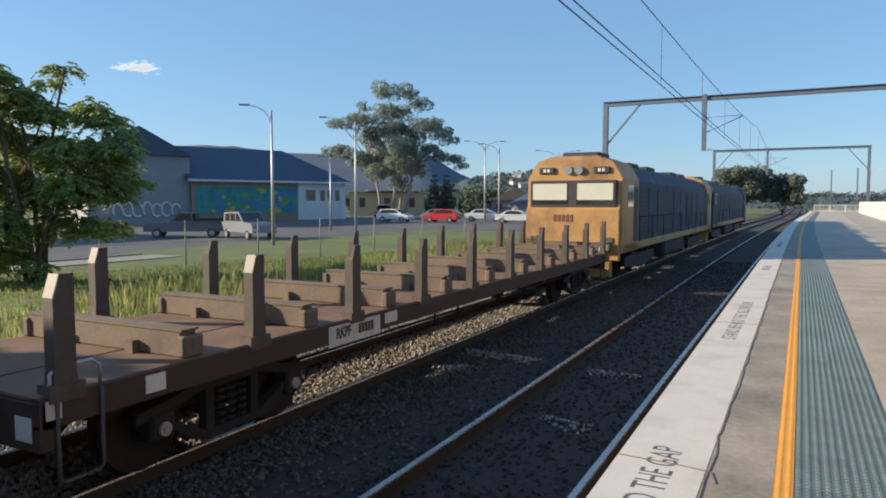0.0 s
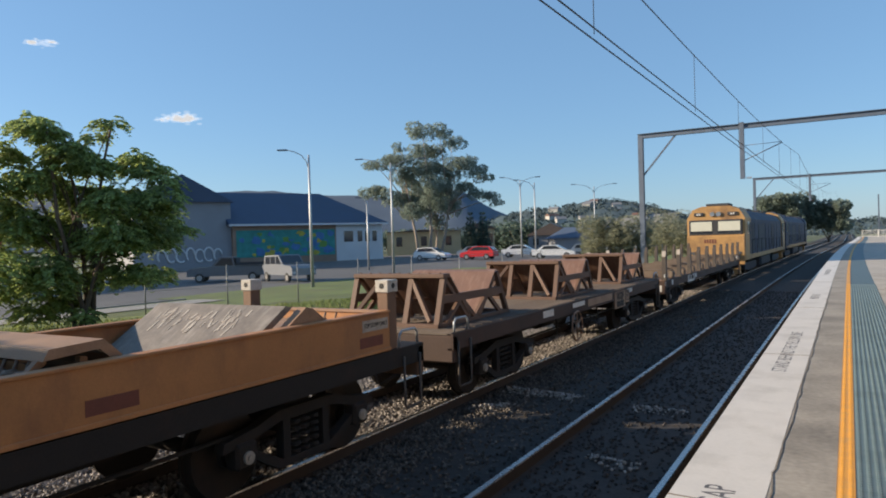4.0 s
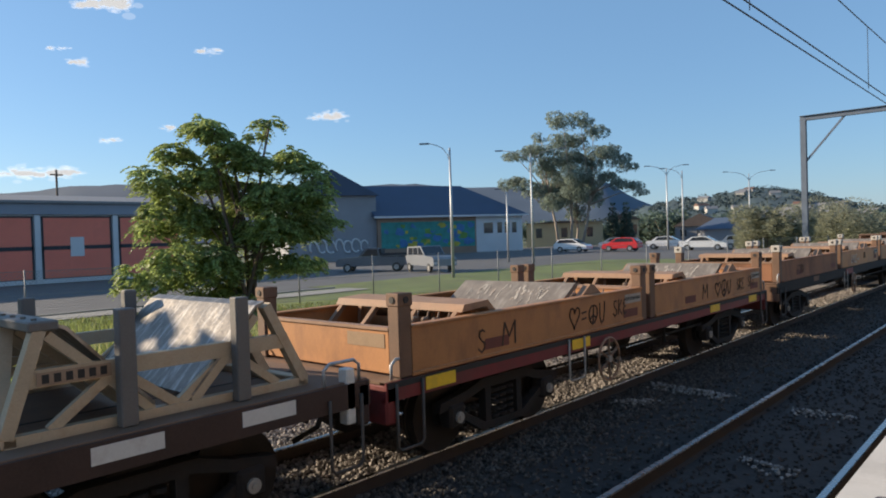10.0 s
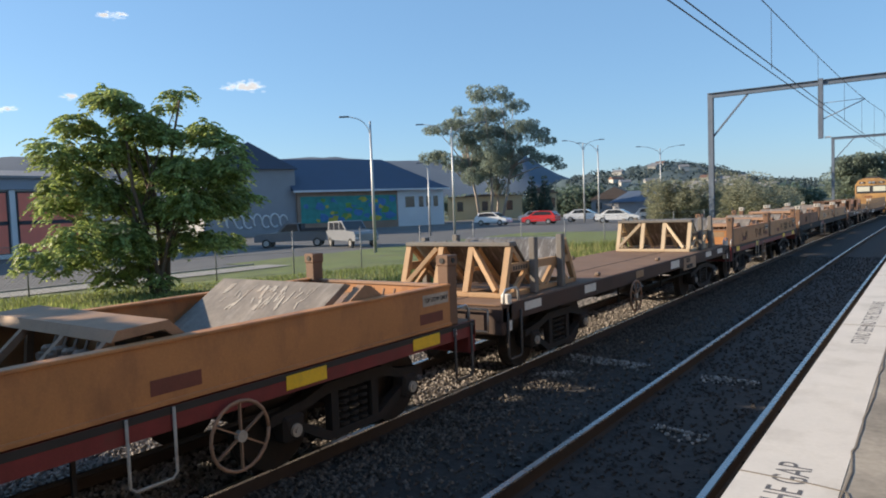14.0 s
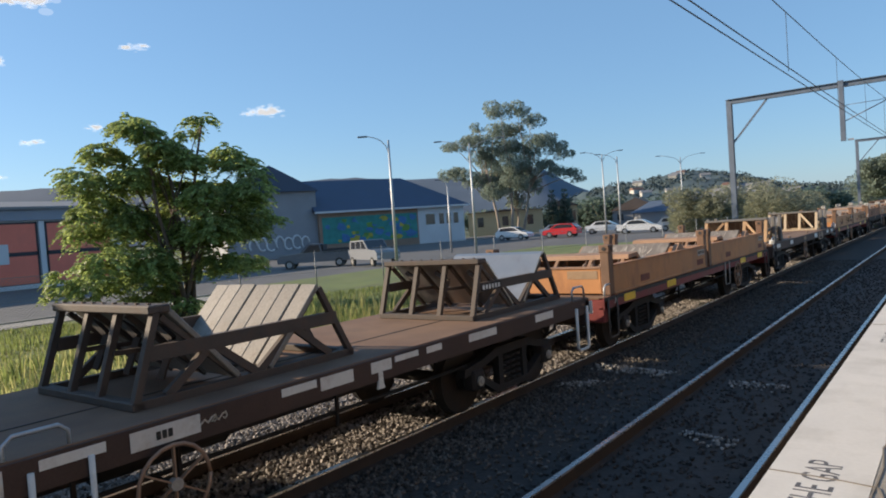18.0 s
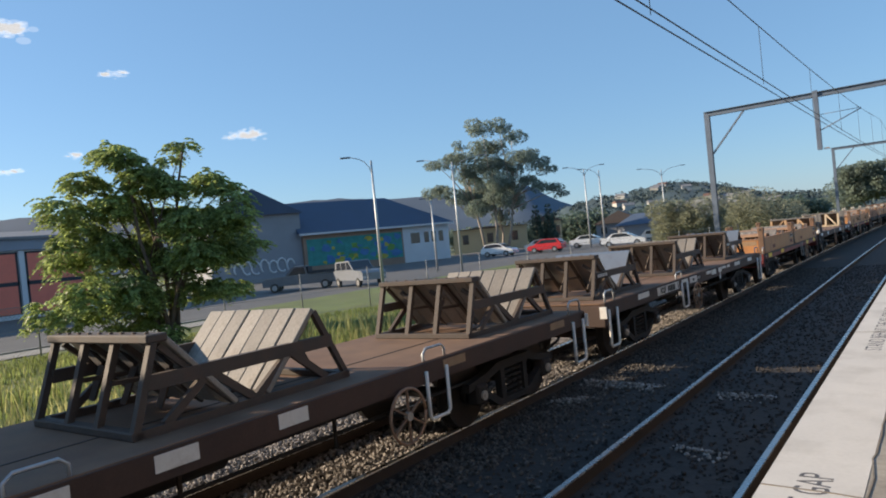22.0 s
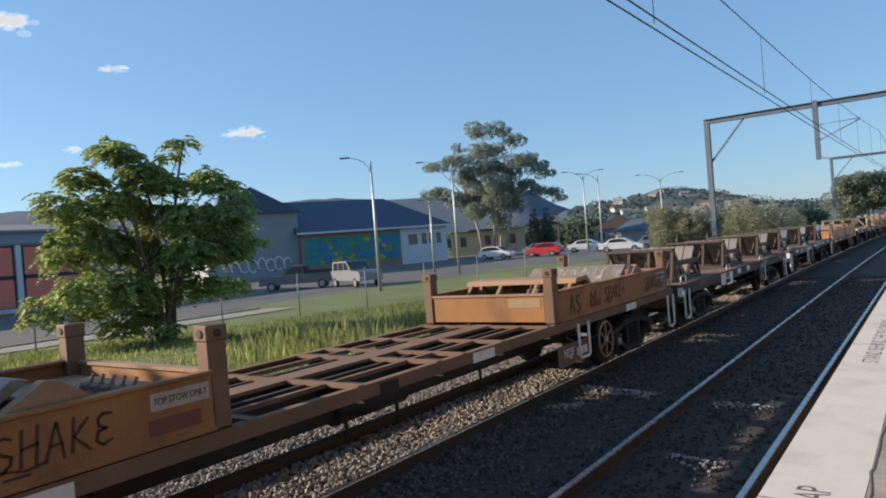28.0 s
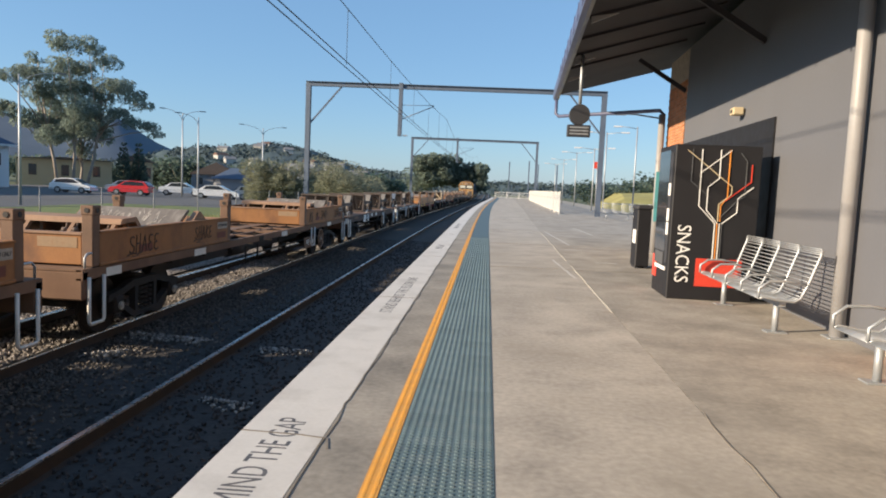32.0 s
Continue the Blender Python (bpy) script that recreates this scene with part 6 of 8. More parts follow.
# ---- station building on the platform ----
def build_station():
    R = pose(4.85, 8.5, 0, 0, 0, -3.0)
    E = R @ Matrix.Translation((0.3, 0, 0.2))
    y0, y1 = -24.0, 12.0
    solid("station_wall", boxed(0.0, 0.3, -0.75, 9.7, 0, 5.35), M["station_grey"], "smooth grey painted station wall", "wall", kind="structure", m=R)
    solid("station_wall_far", boxed(0.3, 5.5, y0, y1, 0, 5.3), M["station_grey"], "grey body of the station building", "wall", kind="structure", m=R)
    solid("black_panel", boxed(-0.03, -0.001, 3.15, 9.7, 0.0, 2.95), M["vend_black"], "black cladding panel low on the wall", "panel", kind="structure", m=R)
    for name, ya, yb in (("brick_pier_end", 9.7, 12.0), ("brick_pier_near", -6.0, -0.75)):
        pier = solid(name, boxed(0.012, 0.3, ya, yb, 0, 5.35), M["mortar"], "pier of orange-brown bricks", "brick wall", kind="structure", m=R)
        zs = (2.4, 4.6) if ya > 0 else (0.0, 3.6)
        br = shared("brick" + name, lambda: boxed(0.0, 0.1, -0.11, 0.11, -0.036, 0.036, bevel=0.004), M["station_brick"])
        row, z, made = 0, zs[0] + 0.05, 0
        while z < zs[1] and made < 290:
            lo, hi = (ya, yb) if ya > 0 else (yb - 1.2, yb)
            y = lo + 0.12 + (0.115 if row % 2 else 0)
            while y < hi - 0.1:
                piece("brick", br, pier, pose(-0.002 if made % 3 else 0.001, y, z))
                made += 1
                y += 0.23
            row, z = row + 1, z + 0.084
    # roof with open eaves
    def roof():
        bm = bmesh.new()
        prism(bm, [(-3.25, 4.66), (0.3, 5.62), (3.0, 6.4), (5.5, 5.6), (8.6, 4.7), (8.6, 4.78), (5.5, 5.7), (3.0, 6.52), (0.3, 5.74), (-3.25, 4.78)], "y", y0 - 0.4, y1 + 3.4)
        return bm
    rf = solid("awning_roof", roof(), M["soffit"], "broad eaves with a dark lined underside", "roof", kind="structure", m=E)
    bm = bmesh.new()
    beam(bm, (-3.2, 0, 4.645), (-0.3, 0, 5.445), 0.05, 0.06)
    rafter = mesh_of("rafter", bm, M["soffit"])
    for k in range(40):
        if y0 + 1.8 * k < y1:
            piece("rafter", rafter, rf, pose(0, y0 + 1.8 * k, 0))
    prof = [(-3.42, 4.50), (-3.45, 4.60), (-3.44, 4.78), (-3.25, 4.78), (-3.25, 4.50), (-3.33, 4.46)]
    gt = solid("eaves_gutter", prismed(prof, "y", y0 - 0.4, y1 + 3.4), M["gutter"], "blue-grey rolled metal gutter along the eaves", "gutter", kind="structure", m=E)
    strap = mesh_of("gutter_strap", boxed(-3.455, -3.44, 0, 0.03, 4.46, 4.80), M["gutter"])
    for k in range(34):
        piece("gutter_strap", strap, gt, pose(0, y0 + 1.05 * k, 0))
    for k, yy in enumerate((11.2, 8.6, 4.4, 0.6)):
        part("eave_plate", prismed([(-3.2, 4.56), (-2.72, 4.63), (-3.2, 4.44)], "y", yy - 0.02, yy + 0.02), M["pole_white"], gt, "small pale triangular plate")
    solid("downpipe", tubed([(-3.03, 15.2, 4.66), (-3.03, 15.2, 4.22), (-2.94, 15.1, 4.12), (-0.25, 11.9, 4.03), (-0.13, 11.9, 3.92), (-0.13, 11.9, 0.1)], 0.055, 10), M["gutter"], "grey downpipe crossing from the gutter to the pier", "downpipe", m=R)
    solid("corner_column", tubed([(-0.2, 11.75, -0.01), (-0.2, 11.75, 3.9)], 0.09, 12), M["pole_white"], "pale round corner column", "column", m=R)
    solid("cyan_panel", boxed(-0.27, -0.12, 11.62, 11.66, 0.9, 2.3), M["cyan"], "pale blue information panel on the column", "sign", m=R)
    for yy in (0.12, -12.0):
        c = empty("awning_pole", "pale painted round steel post by the wall", "post", "posts by the wall", m=R @ pose(-0.12, yy, 0))
        part("shaft", tubed([(0, 0, 0.0), (0, 0, 5.5)], 0.085, 16), M["pole_white"], c)
        part("base_plate", boxed(-0.13, 0.13, -0.13, 0.13, 0.0, 0.02, bevel=0.004), M["galv"], c)
    # knee braces to the wall
    for yy in (9.9, 4.0):
        bm = bmesh.new()
        beam(bm, (0, yy, 4.3), (-1.2, yy, 5.05), 0.08, 0.1)
        solid("eave_brace", bm, M["soffit"], "dark timber brace under the eaves", "brace", "braces", "structure", m=R)
    # small wall camera and hanging sign
    c = empty("wall_camera", "small cream security camera on the wall", "camera", m=R @ pose(-0.12, 4.9, 3.22))
    part("housing", boxed(-0.1, 0.09, -0.12, 0.12, -0.07, 0.07, bevel=0.02), M["wall_cream"], c)
    part("bracket", boxed(0.06, 0.121, -0.03, 0.03, -0.03, 0.03), M["galv"], c)
    part("lens", boxed(-0.106, -0.098, -0.05, 0.05, -0.03, 0.03), M["vend_black"], c)
    s = empty("hanging_monitor", "grey hanging loudspeaker and indicator under the eaves", "indicator", m=pose(2.56, 17.0, -0.15))
    part("drop_rod", tubed([(0, 0, 3.85), (0, 0, 5.0)], 0.04, 8), M["galv"], s)
    bm = bmesh.new()
    disc(bm, (0, 0, 3.6), 0.24, 0.22, "y", 18)
    part("speaker", bm, M["loco_dark"], s)
    part("indicator_box", boxed(-0.27, 0.27, -0.09, 0.09, 3.08, 3.36, bevel=0.01), M["loco_dark"], s)
    for k in range(3):
        part("text_bar", boxed(-0.22, 0.22, -0.096, -0.091, 3.13 + 0.075 * k, 3.165 + 0.075 * k), M["galv"], s)


build_station()


def vending_machine():
    v = empty("vending_machine", "black snack vending machine with coloured line-tree graphic", "vending machine", m=pose(3.38, 11.25, 0, 0, 0, -2.0))
    part("cabinet", boxed(0, 1.30, 0, 1.15, 0.0, 2.43, bevel=0.012), M["vend_black"], v)
    part("glass_front", boxed(-0.012, 0.0, 0.30, 1.08, 0.72, 2.35), M["glass"], v, "dark glass front")
    part("delivery_flap", boxed(-0.014, 0.0, 0.38, 1.0, 0.50, 0.70, bevel=0.004), M["loco_grey"], v)
    part("control_strip", boxed(-0.016, 0.0, 0.08, 0.26, 0.55, 2.3), M["loco_dark"], v)
    for z, h in ((1.62, 0.2), (1.22, 0.2), (1.0, 0.2)):
        part("pay_panel", boxed(-0.028, -0.012, 0.11, 0.23, z, z + h, bevel=0.004), M["vend_white"], v, "pale payment panel")
    part("red_corner", boxed(-0.012, 0.0, 0.85, 1.13, 0.25, 0.62), M["vend_red"], v)
    part("white_band", boxed(-0.013, 0.0, 0.2, 0.95, 0.42, 0.48), M["vend_white"], v)
    part("red_panel", boxed(0.42, 1.12, -0.010, 0.0, 0.22, 0.66), M["vend_red"], v, "red rectangle at the foot")
    writing("name_letters", "SNACKS", 0.30, M["vend_white"], pose(0.20, -0.006, 0.72, 90, 90, 0), v, 0.82, label="white capital letters running downwards")

    def line(pts, mt, w=0.022, d=0.006):
        bm = bmesh.new()
        for a, b in zip(pts, pts[1:]):
            beam(bm, (a[0], -d, a[1]), (b[0], -d, b[1]), 0.012, w, up=(0, 1, 0.001))
        part("graphic_line", bm, mt, v)

    W, O, G, Rr = M["vend_white"], M["vend_orange"], M["loco_grey"], M["vend_red"]
    for k, mt in enumerate((W, O, W, G)):
        line([(0.66 + 0.035 * k, 0.66), (0.66 + 0.035 * k, 1.22)], mt, 0.026)
    line([(0.66, 1.22), (0.40, 1.48), (0.40, 2.36)], W)
    line([(0.695, 1.22), (0.52, 1.42), (0.52, 1.78), (0.68, 1.92), (0.68, 2.36)], W)
    line([(0.70, 1.25), (0.70, 1.52), (0.88, 1.68), (0.88, 1.80), (0.18, 2.34)], M["wall_cream"])
    line([(0.73, 1.25), (0.73, 1.50), (0.82, 1.62), (0.82, 2.36)], O)
    line([(0.765, 1.22), (0.98, 1.40), (0.98, 1.62), (1.20, 1.80)], W)
    line([(0.72, 1.30), (0.95, 1.56), (1.08, 1.66), (1.08, 2.2), (0.98, 2.32)], G)
    line([(0.76, 1.55), (1.16, 1.88), (1.16, 2.15)], Rr)
    line([(0.40, 2.0), (0.84, 2.36)], W)
    line([(0.26, 2.36), (0.26, 1.86), (0.56, 1.62)], G, 0.014)
    # litter bin beside it
    b = empty("litter_bin", "dark grey square litter bin with a white label", "bin", m=pose(3.95, 15.9, 0))
    part("body", boxed(-0.15, 0.15, -0.26, 0.26, 0.04, 1.30, bevel=0.02), M["vend_black"], b)
    part("lid", boxed(-0.17, 0.17, -0.28, 0.28, 1.30, 1.40, bevel=0.03), M["loco_dark"], b)
    part("label_plate", boxed(-0.16, -0.151, -0.2, 0.1, 0.55, 0.85), M["vend_white"], b)
    for x in (-0.1, 0.1):
        part("foot", boxed(x - 0.03, x + 0.03, -0.22, 0.22, 0.0, 0.04), M["loco_dark"], b)


vending_machine()


def bench(m, length=2.6, seats=4):
    """A steel seat of welded rods with loop arms between the places; it faces -x."""
    b = empty("platform_bench", "grey steel rod bench with looped armrests", "bench", "benches on the platform", m=m)
    h = length / 2
    sec = [(-0.30, 0.44), (-0.26, 0.46), (-0.08, 0.43), (0.10, 0.42), (0.17, 0.46), (0.24, 0.62), (0.30, 0.80), (0.36, 0.98), (0.37, 1.06)]
    for i in range(seats):
        y0, y1 = -h + length * i / seats + 0.015, -h + length * (i + 1) / seats - 0.015
        rod = shared("seat_rod%.2f" % (y1 - y0), lambda: tubed([(0, 0, 0), (0, y1 - y0, 0)], 0.0075, 5), M["galv"])
        for k in range(30):
            u = k / 29 * (len(sec) - 1)
            a = min(int(u), len(sec) - 2)
            f = u - a
            x, z = (sec[a][0] * (1 - f) + sec[a + 1][0] * f, sec[a][1] * (1 - f) + sec[a + 1][1] * f)
            piece("seat_rod", rod, b, pose(x, y0, z))
    for i in range(seats + 1):
        y = -h + length * i / seats
        bm = bmesh.new()
        tube(bm, [(x, y, z) for x, z in sec], 0.018, 6)
        tube(bm, [(0.24, y, 0.63), (0.0, y, 0.66), (-0.2, y, 0.65), (-0.31, y, 0.56), (-0.31, y, 0.45)], 0.017, 6)
        part("arm_loop", bm, M["galv"], b)
    part("rail_beam", boxed(-0.03, 0.05, -h + 0.1, h - 0.1, 0.34, 0.40), M["galv"], b)
    for y in (-h + 0.25, h - 0.25):
        lg = part("leg", tubed([(0, y, 0.0), (0, y, 0.38)], 0.038, 10), M["galv"], b)
        part("foot_plate", boxed(-0.12, 0.12, y - 0.09, y + 0.09, 0.0, 0.015), M["galv"], lg)


bench(pose(4.12, 9.85, 0, 0, 0, -2))
bench(pose(4.05, 5.5, 0, 0, 0, -2))
bench(pose(9.0, 46.2, 0, 0, 0, 90), 1.9, 3)
bench(pose(11.0, 47.5, 0, 0, 0, 90), 1.9, 3)


def build_platform_furniture():
    def panel(m, length, height=1.65):
        f = empty("fence_panel", "white steel bar fence panel", "fence", "white fence panels", m=m)
        for s in (0, length):
            part("post", boxed(-0.04, 0.04, s - 0.04, s + 0.04, 0, height + 0.05), M["white_paint"], f)
        for z in (0.15, height - 0.05):
            part("rail", boxed(-0.025, 0.025, 0.04, length - 0.04, z - 0.03, z + 0.03), M["white_paint"], f)
        n = int(length / 0.13)
        one = shared("fence_bar%.2f" % height, lambda: boxed(-0.012, 0.012, -0.012, 0.012, 0.15, height), M["white_paint"])
        for k in range(1, n):
            piece("bar", one, f, pose(0, length * k / n, 0))
    for k in range(14):
        a = Vector((5.75 + 0.035 * 3.0 * k + 0.3 * (bend(52 + 5.2 * k)), 52 + 5.2 * k, 0))
        panel(pose(a.x, a.y, 0, 0, 0, -2.4), 5.1)
    for k in range(3):
        panel(pose(1.9 + 2.4 * k, 138, 0, 0, 0, -90), 2.3, 1.2)

    def pole(x, y, h, arms=2):
        p = empty("platform_light", "slim grey platform light pole with flat lamp heads", "lamp post", "lamps on the platform", m=pose(x, y, 0, 0, 0, -10))
        part("shaft", tubed([(0, 0, 0), (0, 0, h)], 0.07, 8, 0.05), M["galv"], p)
        for s in ((-1, 1) if arms == 2 else (-1,)):
            part("arm", tubed([(0, 0, h - 0.15), (s * 0.9, 0, h - 0.02), (s * 1.3, 0, h)], 0.03, 6), M["galv"], p)
            part("lamp_head", boxed(s * 1.55 - 0.35, s * 1.55 + 0.35, -0.1, 0.1, h - 0.05, h + 0.05, bevel=0.02), M["wall_white"], p)
    for x, y, h, a in ((12.4, 58.2, 7.2, 1), (10.6, 62.0, 7.0, 2), (10.3, 66.6, 5.9, 2), (11.3, 88, 6.7, 2), (11.4, 103.5, 6.5, 2), (11.6, 118, 6.4, 2), (6.3, 24.5, 4.4, 1)):
        pole(x, y, h, a)
    for x, y, h in ((16.4, 62, 6.1), (9.0, 150, 8.0), (12.0, 165, 8.0), (5.4, 170, 8.5), (14, 140, 7)):
        solid("catenary_mast", boxed(x - 0.12, x + 0.12, y - 0.12, y + 0.12, -1.1, h), M["mast"], "plain grey steel mast", "mast", "masts beyond the platform")
    p = empty("signal_post", "slim post with a small red sign", "sign", m=pose(10.25, 64.0, 0))
    part("shaft", tubed([(0, 0, 0), (0, 0, 4.4)], 0.05, 6), M["galv"], p)
    part("red_sign", boxed(-0.3, 0.3, -0.03, 0.03, 3.9, 4.5), M["vend_red"], p)

    rnd = random.Random(31)
    for x, y, ln, w in ((3.05, 21.5, 6.5, 0.05), (2.2, 13.2, 3.4, 0.05), (3.3, 16.4, 0.08, 0.5), (4.6, 27.0, 5.0, 0.05), (3.0, 19.8, 0.06, 0.45)):
        bm = bmesh.new()
        n = max(2, int(ln / 0.4))
        for k in range(n):
            a, b = y + ln * k / n, y + ln * (k + 1) / n
            q = [rnd.uniform(-0.012, 0.012) for _ in range(2)]
            bm.faces.new([bm.verts.new(v) for v in ((x - 0.03 * (a - y) - w / 2 + q[0], a, 0.0008), (x - 0.03 * (a - y) + w / 2 + q[1], a, 0.0008), (x - 0.03 * (b - y) + w / 2 + q[0], b, 0.0008), (x - 0.03 * (b - y) - w / 2 + q[1], b, 0.0008))])
        solid("mortar_repair", bm, M["coping"], "pale mortar patch along a platform joint", "repair", "mortar repairs", "structure")


build_platform_furniture()


# ---- across the tracks: fence, street, lamps, cars, houses ----
def fence_x(y):
    return -30.2 + 0.405 * (y - 2) if y < 22 else -22.1 + 0.36 * (y - 22)


def build_fence():
    f = empty("wire_fence", "chain-link fence on slim steel posts", "fence")
    ys = [-16 + 3.05 * k for k in range(23)]
    post = shared("fence_post", lambda: tubed([(0, 0, -1.12), (0, 0, 0.86)], 0.028, 6), M["fence_mesh"])
    for y in ys:
        piece("fence_post", post, f, pose(fence_x(y), y, 0))
    for z in (-0.95, -0.05, 0.80):
        part("line_wire", tubed([(fence_x(y), y, z) for y in ys], 0.007, 4), M["fence_mesh"], f)
    verts, faces = [], []
    for y0 in range(int(ys[0]), int(ys[-1])):
        for k in range(8):
            y = y0 + k / 8
            for s in (-1, 1):
                ya, yb = y, y + s * 1.75
                if not ys[0] <= yb <= ys[-1]:
                    continue
                b = len(verts)
                w = 0.006
                verts += [(fence_x(ya), ya - w, -0.95), (fence_x(ya), ya + w, -0.95), (fence_x(yb), yb + w, 0.80), (fence_x(yb), yb - w, 0.80)]
                faces.append((b, b + 1, b + 2, b + 3))
    me = bpy.data.meshes.new("chain_link")
    me.from_pydata(verts, [], faces)
    me.materials.append(M["fence_mesh"])
    ob = piece("chain_link", me, f, None, "thin diagonal wire mesh")
    ob["kind"] = "stuff"


build_fence()


def street_lamp(x, y, z0, h, arms, head=1.6):
    p = empty("street_lamp", "tall grey street lamp with %s arm%s" % (("one", "") if arms == 1 else ("two", "s")), "street lamp", "street lamps", m=pose(x, y, z0, 0, 0, 35))
    part("shaft", tubed([(0, 0, 0), (0, 0, h)], 0.11, 8, 0.06), M["galv"], p)
    for s in ((-1,) if arms == 1 else (-1, 1)):
        part("arm", tubed([(0, 0, h - 0.9), (s * 0.12 * head, 0, h - 0.4), (s * 0.34 * head, 0, h - 0.02), (s * 0.62 * head, 0, h + 0.18), (s * head, 0, h + 0.32)], 0.03, 6), M["galv"], p)
        part("lamp_head", boxed(s * (head + 0.3) - 0.32, s * (head + 0.3) + 0.32, -0.12, 0.12, h + 0.27, h + 0.36, bevel=0.03), M["mast"], p)


street_lamp(-28.7, 32.9, -1.06, 8.2, 1, 1.3)
street_lamp(-32.7, 47.6, -1.0, 9.2, 2, 2.3)
street_lamp(-33.0, 74.5, -0.7, 9.1, 2, 1.8)
street_lamp(-30.8, 73.5, -0.7, 8.6, 1, 1.8)
street_lamp(-30.0, 92.5, -0.6, 9.0, 2, 2.6)
street_lamp(-38.5, 52.0, -1.0, 6.5, 1, 0.5)


def car(m, paint, label, kind="hatch"):
    c = empty("parked_" + ("ute" if kind == "ute" else "car"), label, "pickup truck" if kind == "ute" else "car", "parked vehicles", m=m)
    L, W = {"hatch": (4.0, 0.86), "sedan": (4.6, 0.88), "ute": (5.3, 0.92), "wagon": (5.2, 0.94)}[kind]
    h = L / 2
    if kind == "ute":
        low = [(-h, 0.42), (-h, 1.02), (0.95, 1.06), (h - 0.25, 0.98), (h, 0.84), (h, 0.42)]
        cab = [(-0.65, 1.04), (-0.52, 1.68), (0.35, 1.70), (1.0, 1.06)]
        win = [(-0.5, 1.12), (-0.42, 1.60), (0.28, 1.62), (0.78, 1.12)]
    elif kind == "wagon":
        low = [(-h, 0.48), (-h, 1.10), (0.95, 1.14), (h - 0.25, 1.08), (h, 0.92), (h, 0.46)]
        cab = [(-2.45, 1.10), (-2.30, 1.74), (0.15, 1.80), (0.95, 1.12)]
        win = [(-2.2, 1.18), (-2.1, 1.66), (0.08, 1.70), (0.66, 1.18)]
    elif kind == "hatch":
        low = [(-h, 0.36), (-h, 0.92), (-h + 0.2, 1.0), (1.0, 0.96), (h - 0.2, 0.80), (h, 0.62), (h, 0.32)]
        cab = [(-h + 0.1, 0.96), (-h + 0.5, 1.42), (-0.3, 1.50), (0.35, 1.44), (1.15, 0.95)]
        win = [(-h + 0.42, 1.02), (-h + 0.62, 1.36), (-0.3, 1.42), (0.3, 1.37), (0.88, 1.0)]
    else:
        low = [(-h, 0.38), (-h, 0.88), (-h + 0.3, 0.98), (1.1, 0.95), (h - 0.2, 0.80), (h, 0.62), (h, 0.32)]
        cab = [(-h + 0.55, 0.95), (-h + 1.2, 1.40), (-0.2, 1.46), (0.35, 1.42), (1.2, 0.94)]
        win = [(-h + 0.95, 1.0), (-h + 1.3, 1.34), (-0.2, 1.39), (0.3, 1.35), (0.95, 1.0)]
    body = part("body", prismed(low, "x", -W, W), paint, c)
    bm = bmesh.new()
    prism(bm, cab, "x", -W + 0.1, W - 0.1)
    part("cabin", bm, paint, c)
    for s in (-1, 1):
        part("side_window", prismed(win, "x", s * (W - 0.1) - 0.008, s * (W - 0.1) + 0.008), M["glass"], c)
        part("tail_lamp", boxed(s * (W - 0.12) - 0.09, s * (W - 0.12) + 0.09, -h - 0.01, -h + 0.03, 0.7, 0.88), M["lamp_red"], c)
        part("headlight", boxed(s * (W - 0.16) - 0.14, s * (W - 0.16) + 0.14, h - 0.05, h + 0.01, 0.58, 0.72), M["wall_white"], c)
    if kind == "ute":
        part("tray", boxed(-W + 0.02, W - 0.02, -h - 0.05, -0.72, 1.0, 1.06, bevel=0.01), M["loco_dark"], c)
        for s in (-1, 1):
            part("tray_side", boxed(s * W - 0.02, s * W + 0.02, -h - 0.05, -0.72, 1.06, 1.28), M["loco_dark"], c)
        part("tray_headboard", boxed(-W + 0.02, W - 0.02, -0.76, -0.70, 1.06, 1.62), M["loco_dark"], c)
    elif kind == "wagon":
        for s in (-1, 1):
            for y in (-1.3, -0.36):
                part("door_pillar", boxed(s * (W - 0.1) - 0.012, s * (W - 0.1) + 0.012, y, y + 0.08, 1.16, 1.72), paint, c)
    part("windscreen", prismed([(cab[-1][0] - 0.10, cab[-1][1] + 0.08), (cab[-2][0] + 0.05, cab[-2][1] - 0.06), (cab[-2][0] + 0.08, cab[-2][1] - 0.05), (cab[-1][0] - 0.05, cab[-1][1] + 0.08)], "x", -W + 0.16, W - 0.16), M["glass"], c)
    part("rear_window", prismed([(cab[0][0] + 0.03, cab[0][1] + 0.10), (cab[1][0] - 0.02, cab[1][1] - 0.05), (cab[1][0] - 0.06, cab[1][1] - 0.04), (cab[0][0] - 0.02, cab[0][1] + 0.10)], "x", -W + 0.18, W - 0.18), M["glass"], c)
    for y in (-h + 0.8, h - 0.85):
        for s in (-1, 1):
            bm = bmesh.new()
            disc(bm, (s * (W - 0.08), y, 0.32), 0.32, 0.2, "x", 18)
            t = part("wheel", bm, M["tyre"], c)
            bm = bmesh.new()
            disc(bm, (s * (W + 0.022), y, 0.32), 0.19, 0.01, "x", 12)
            part("rim", bm, M["rim"], t)
    return c


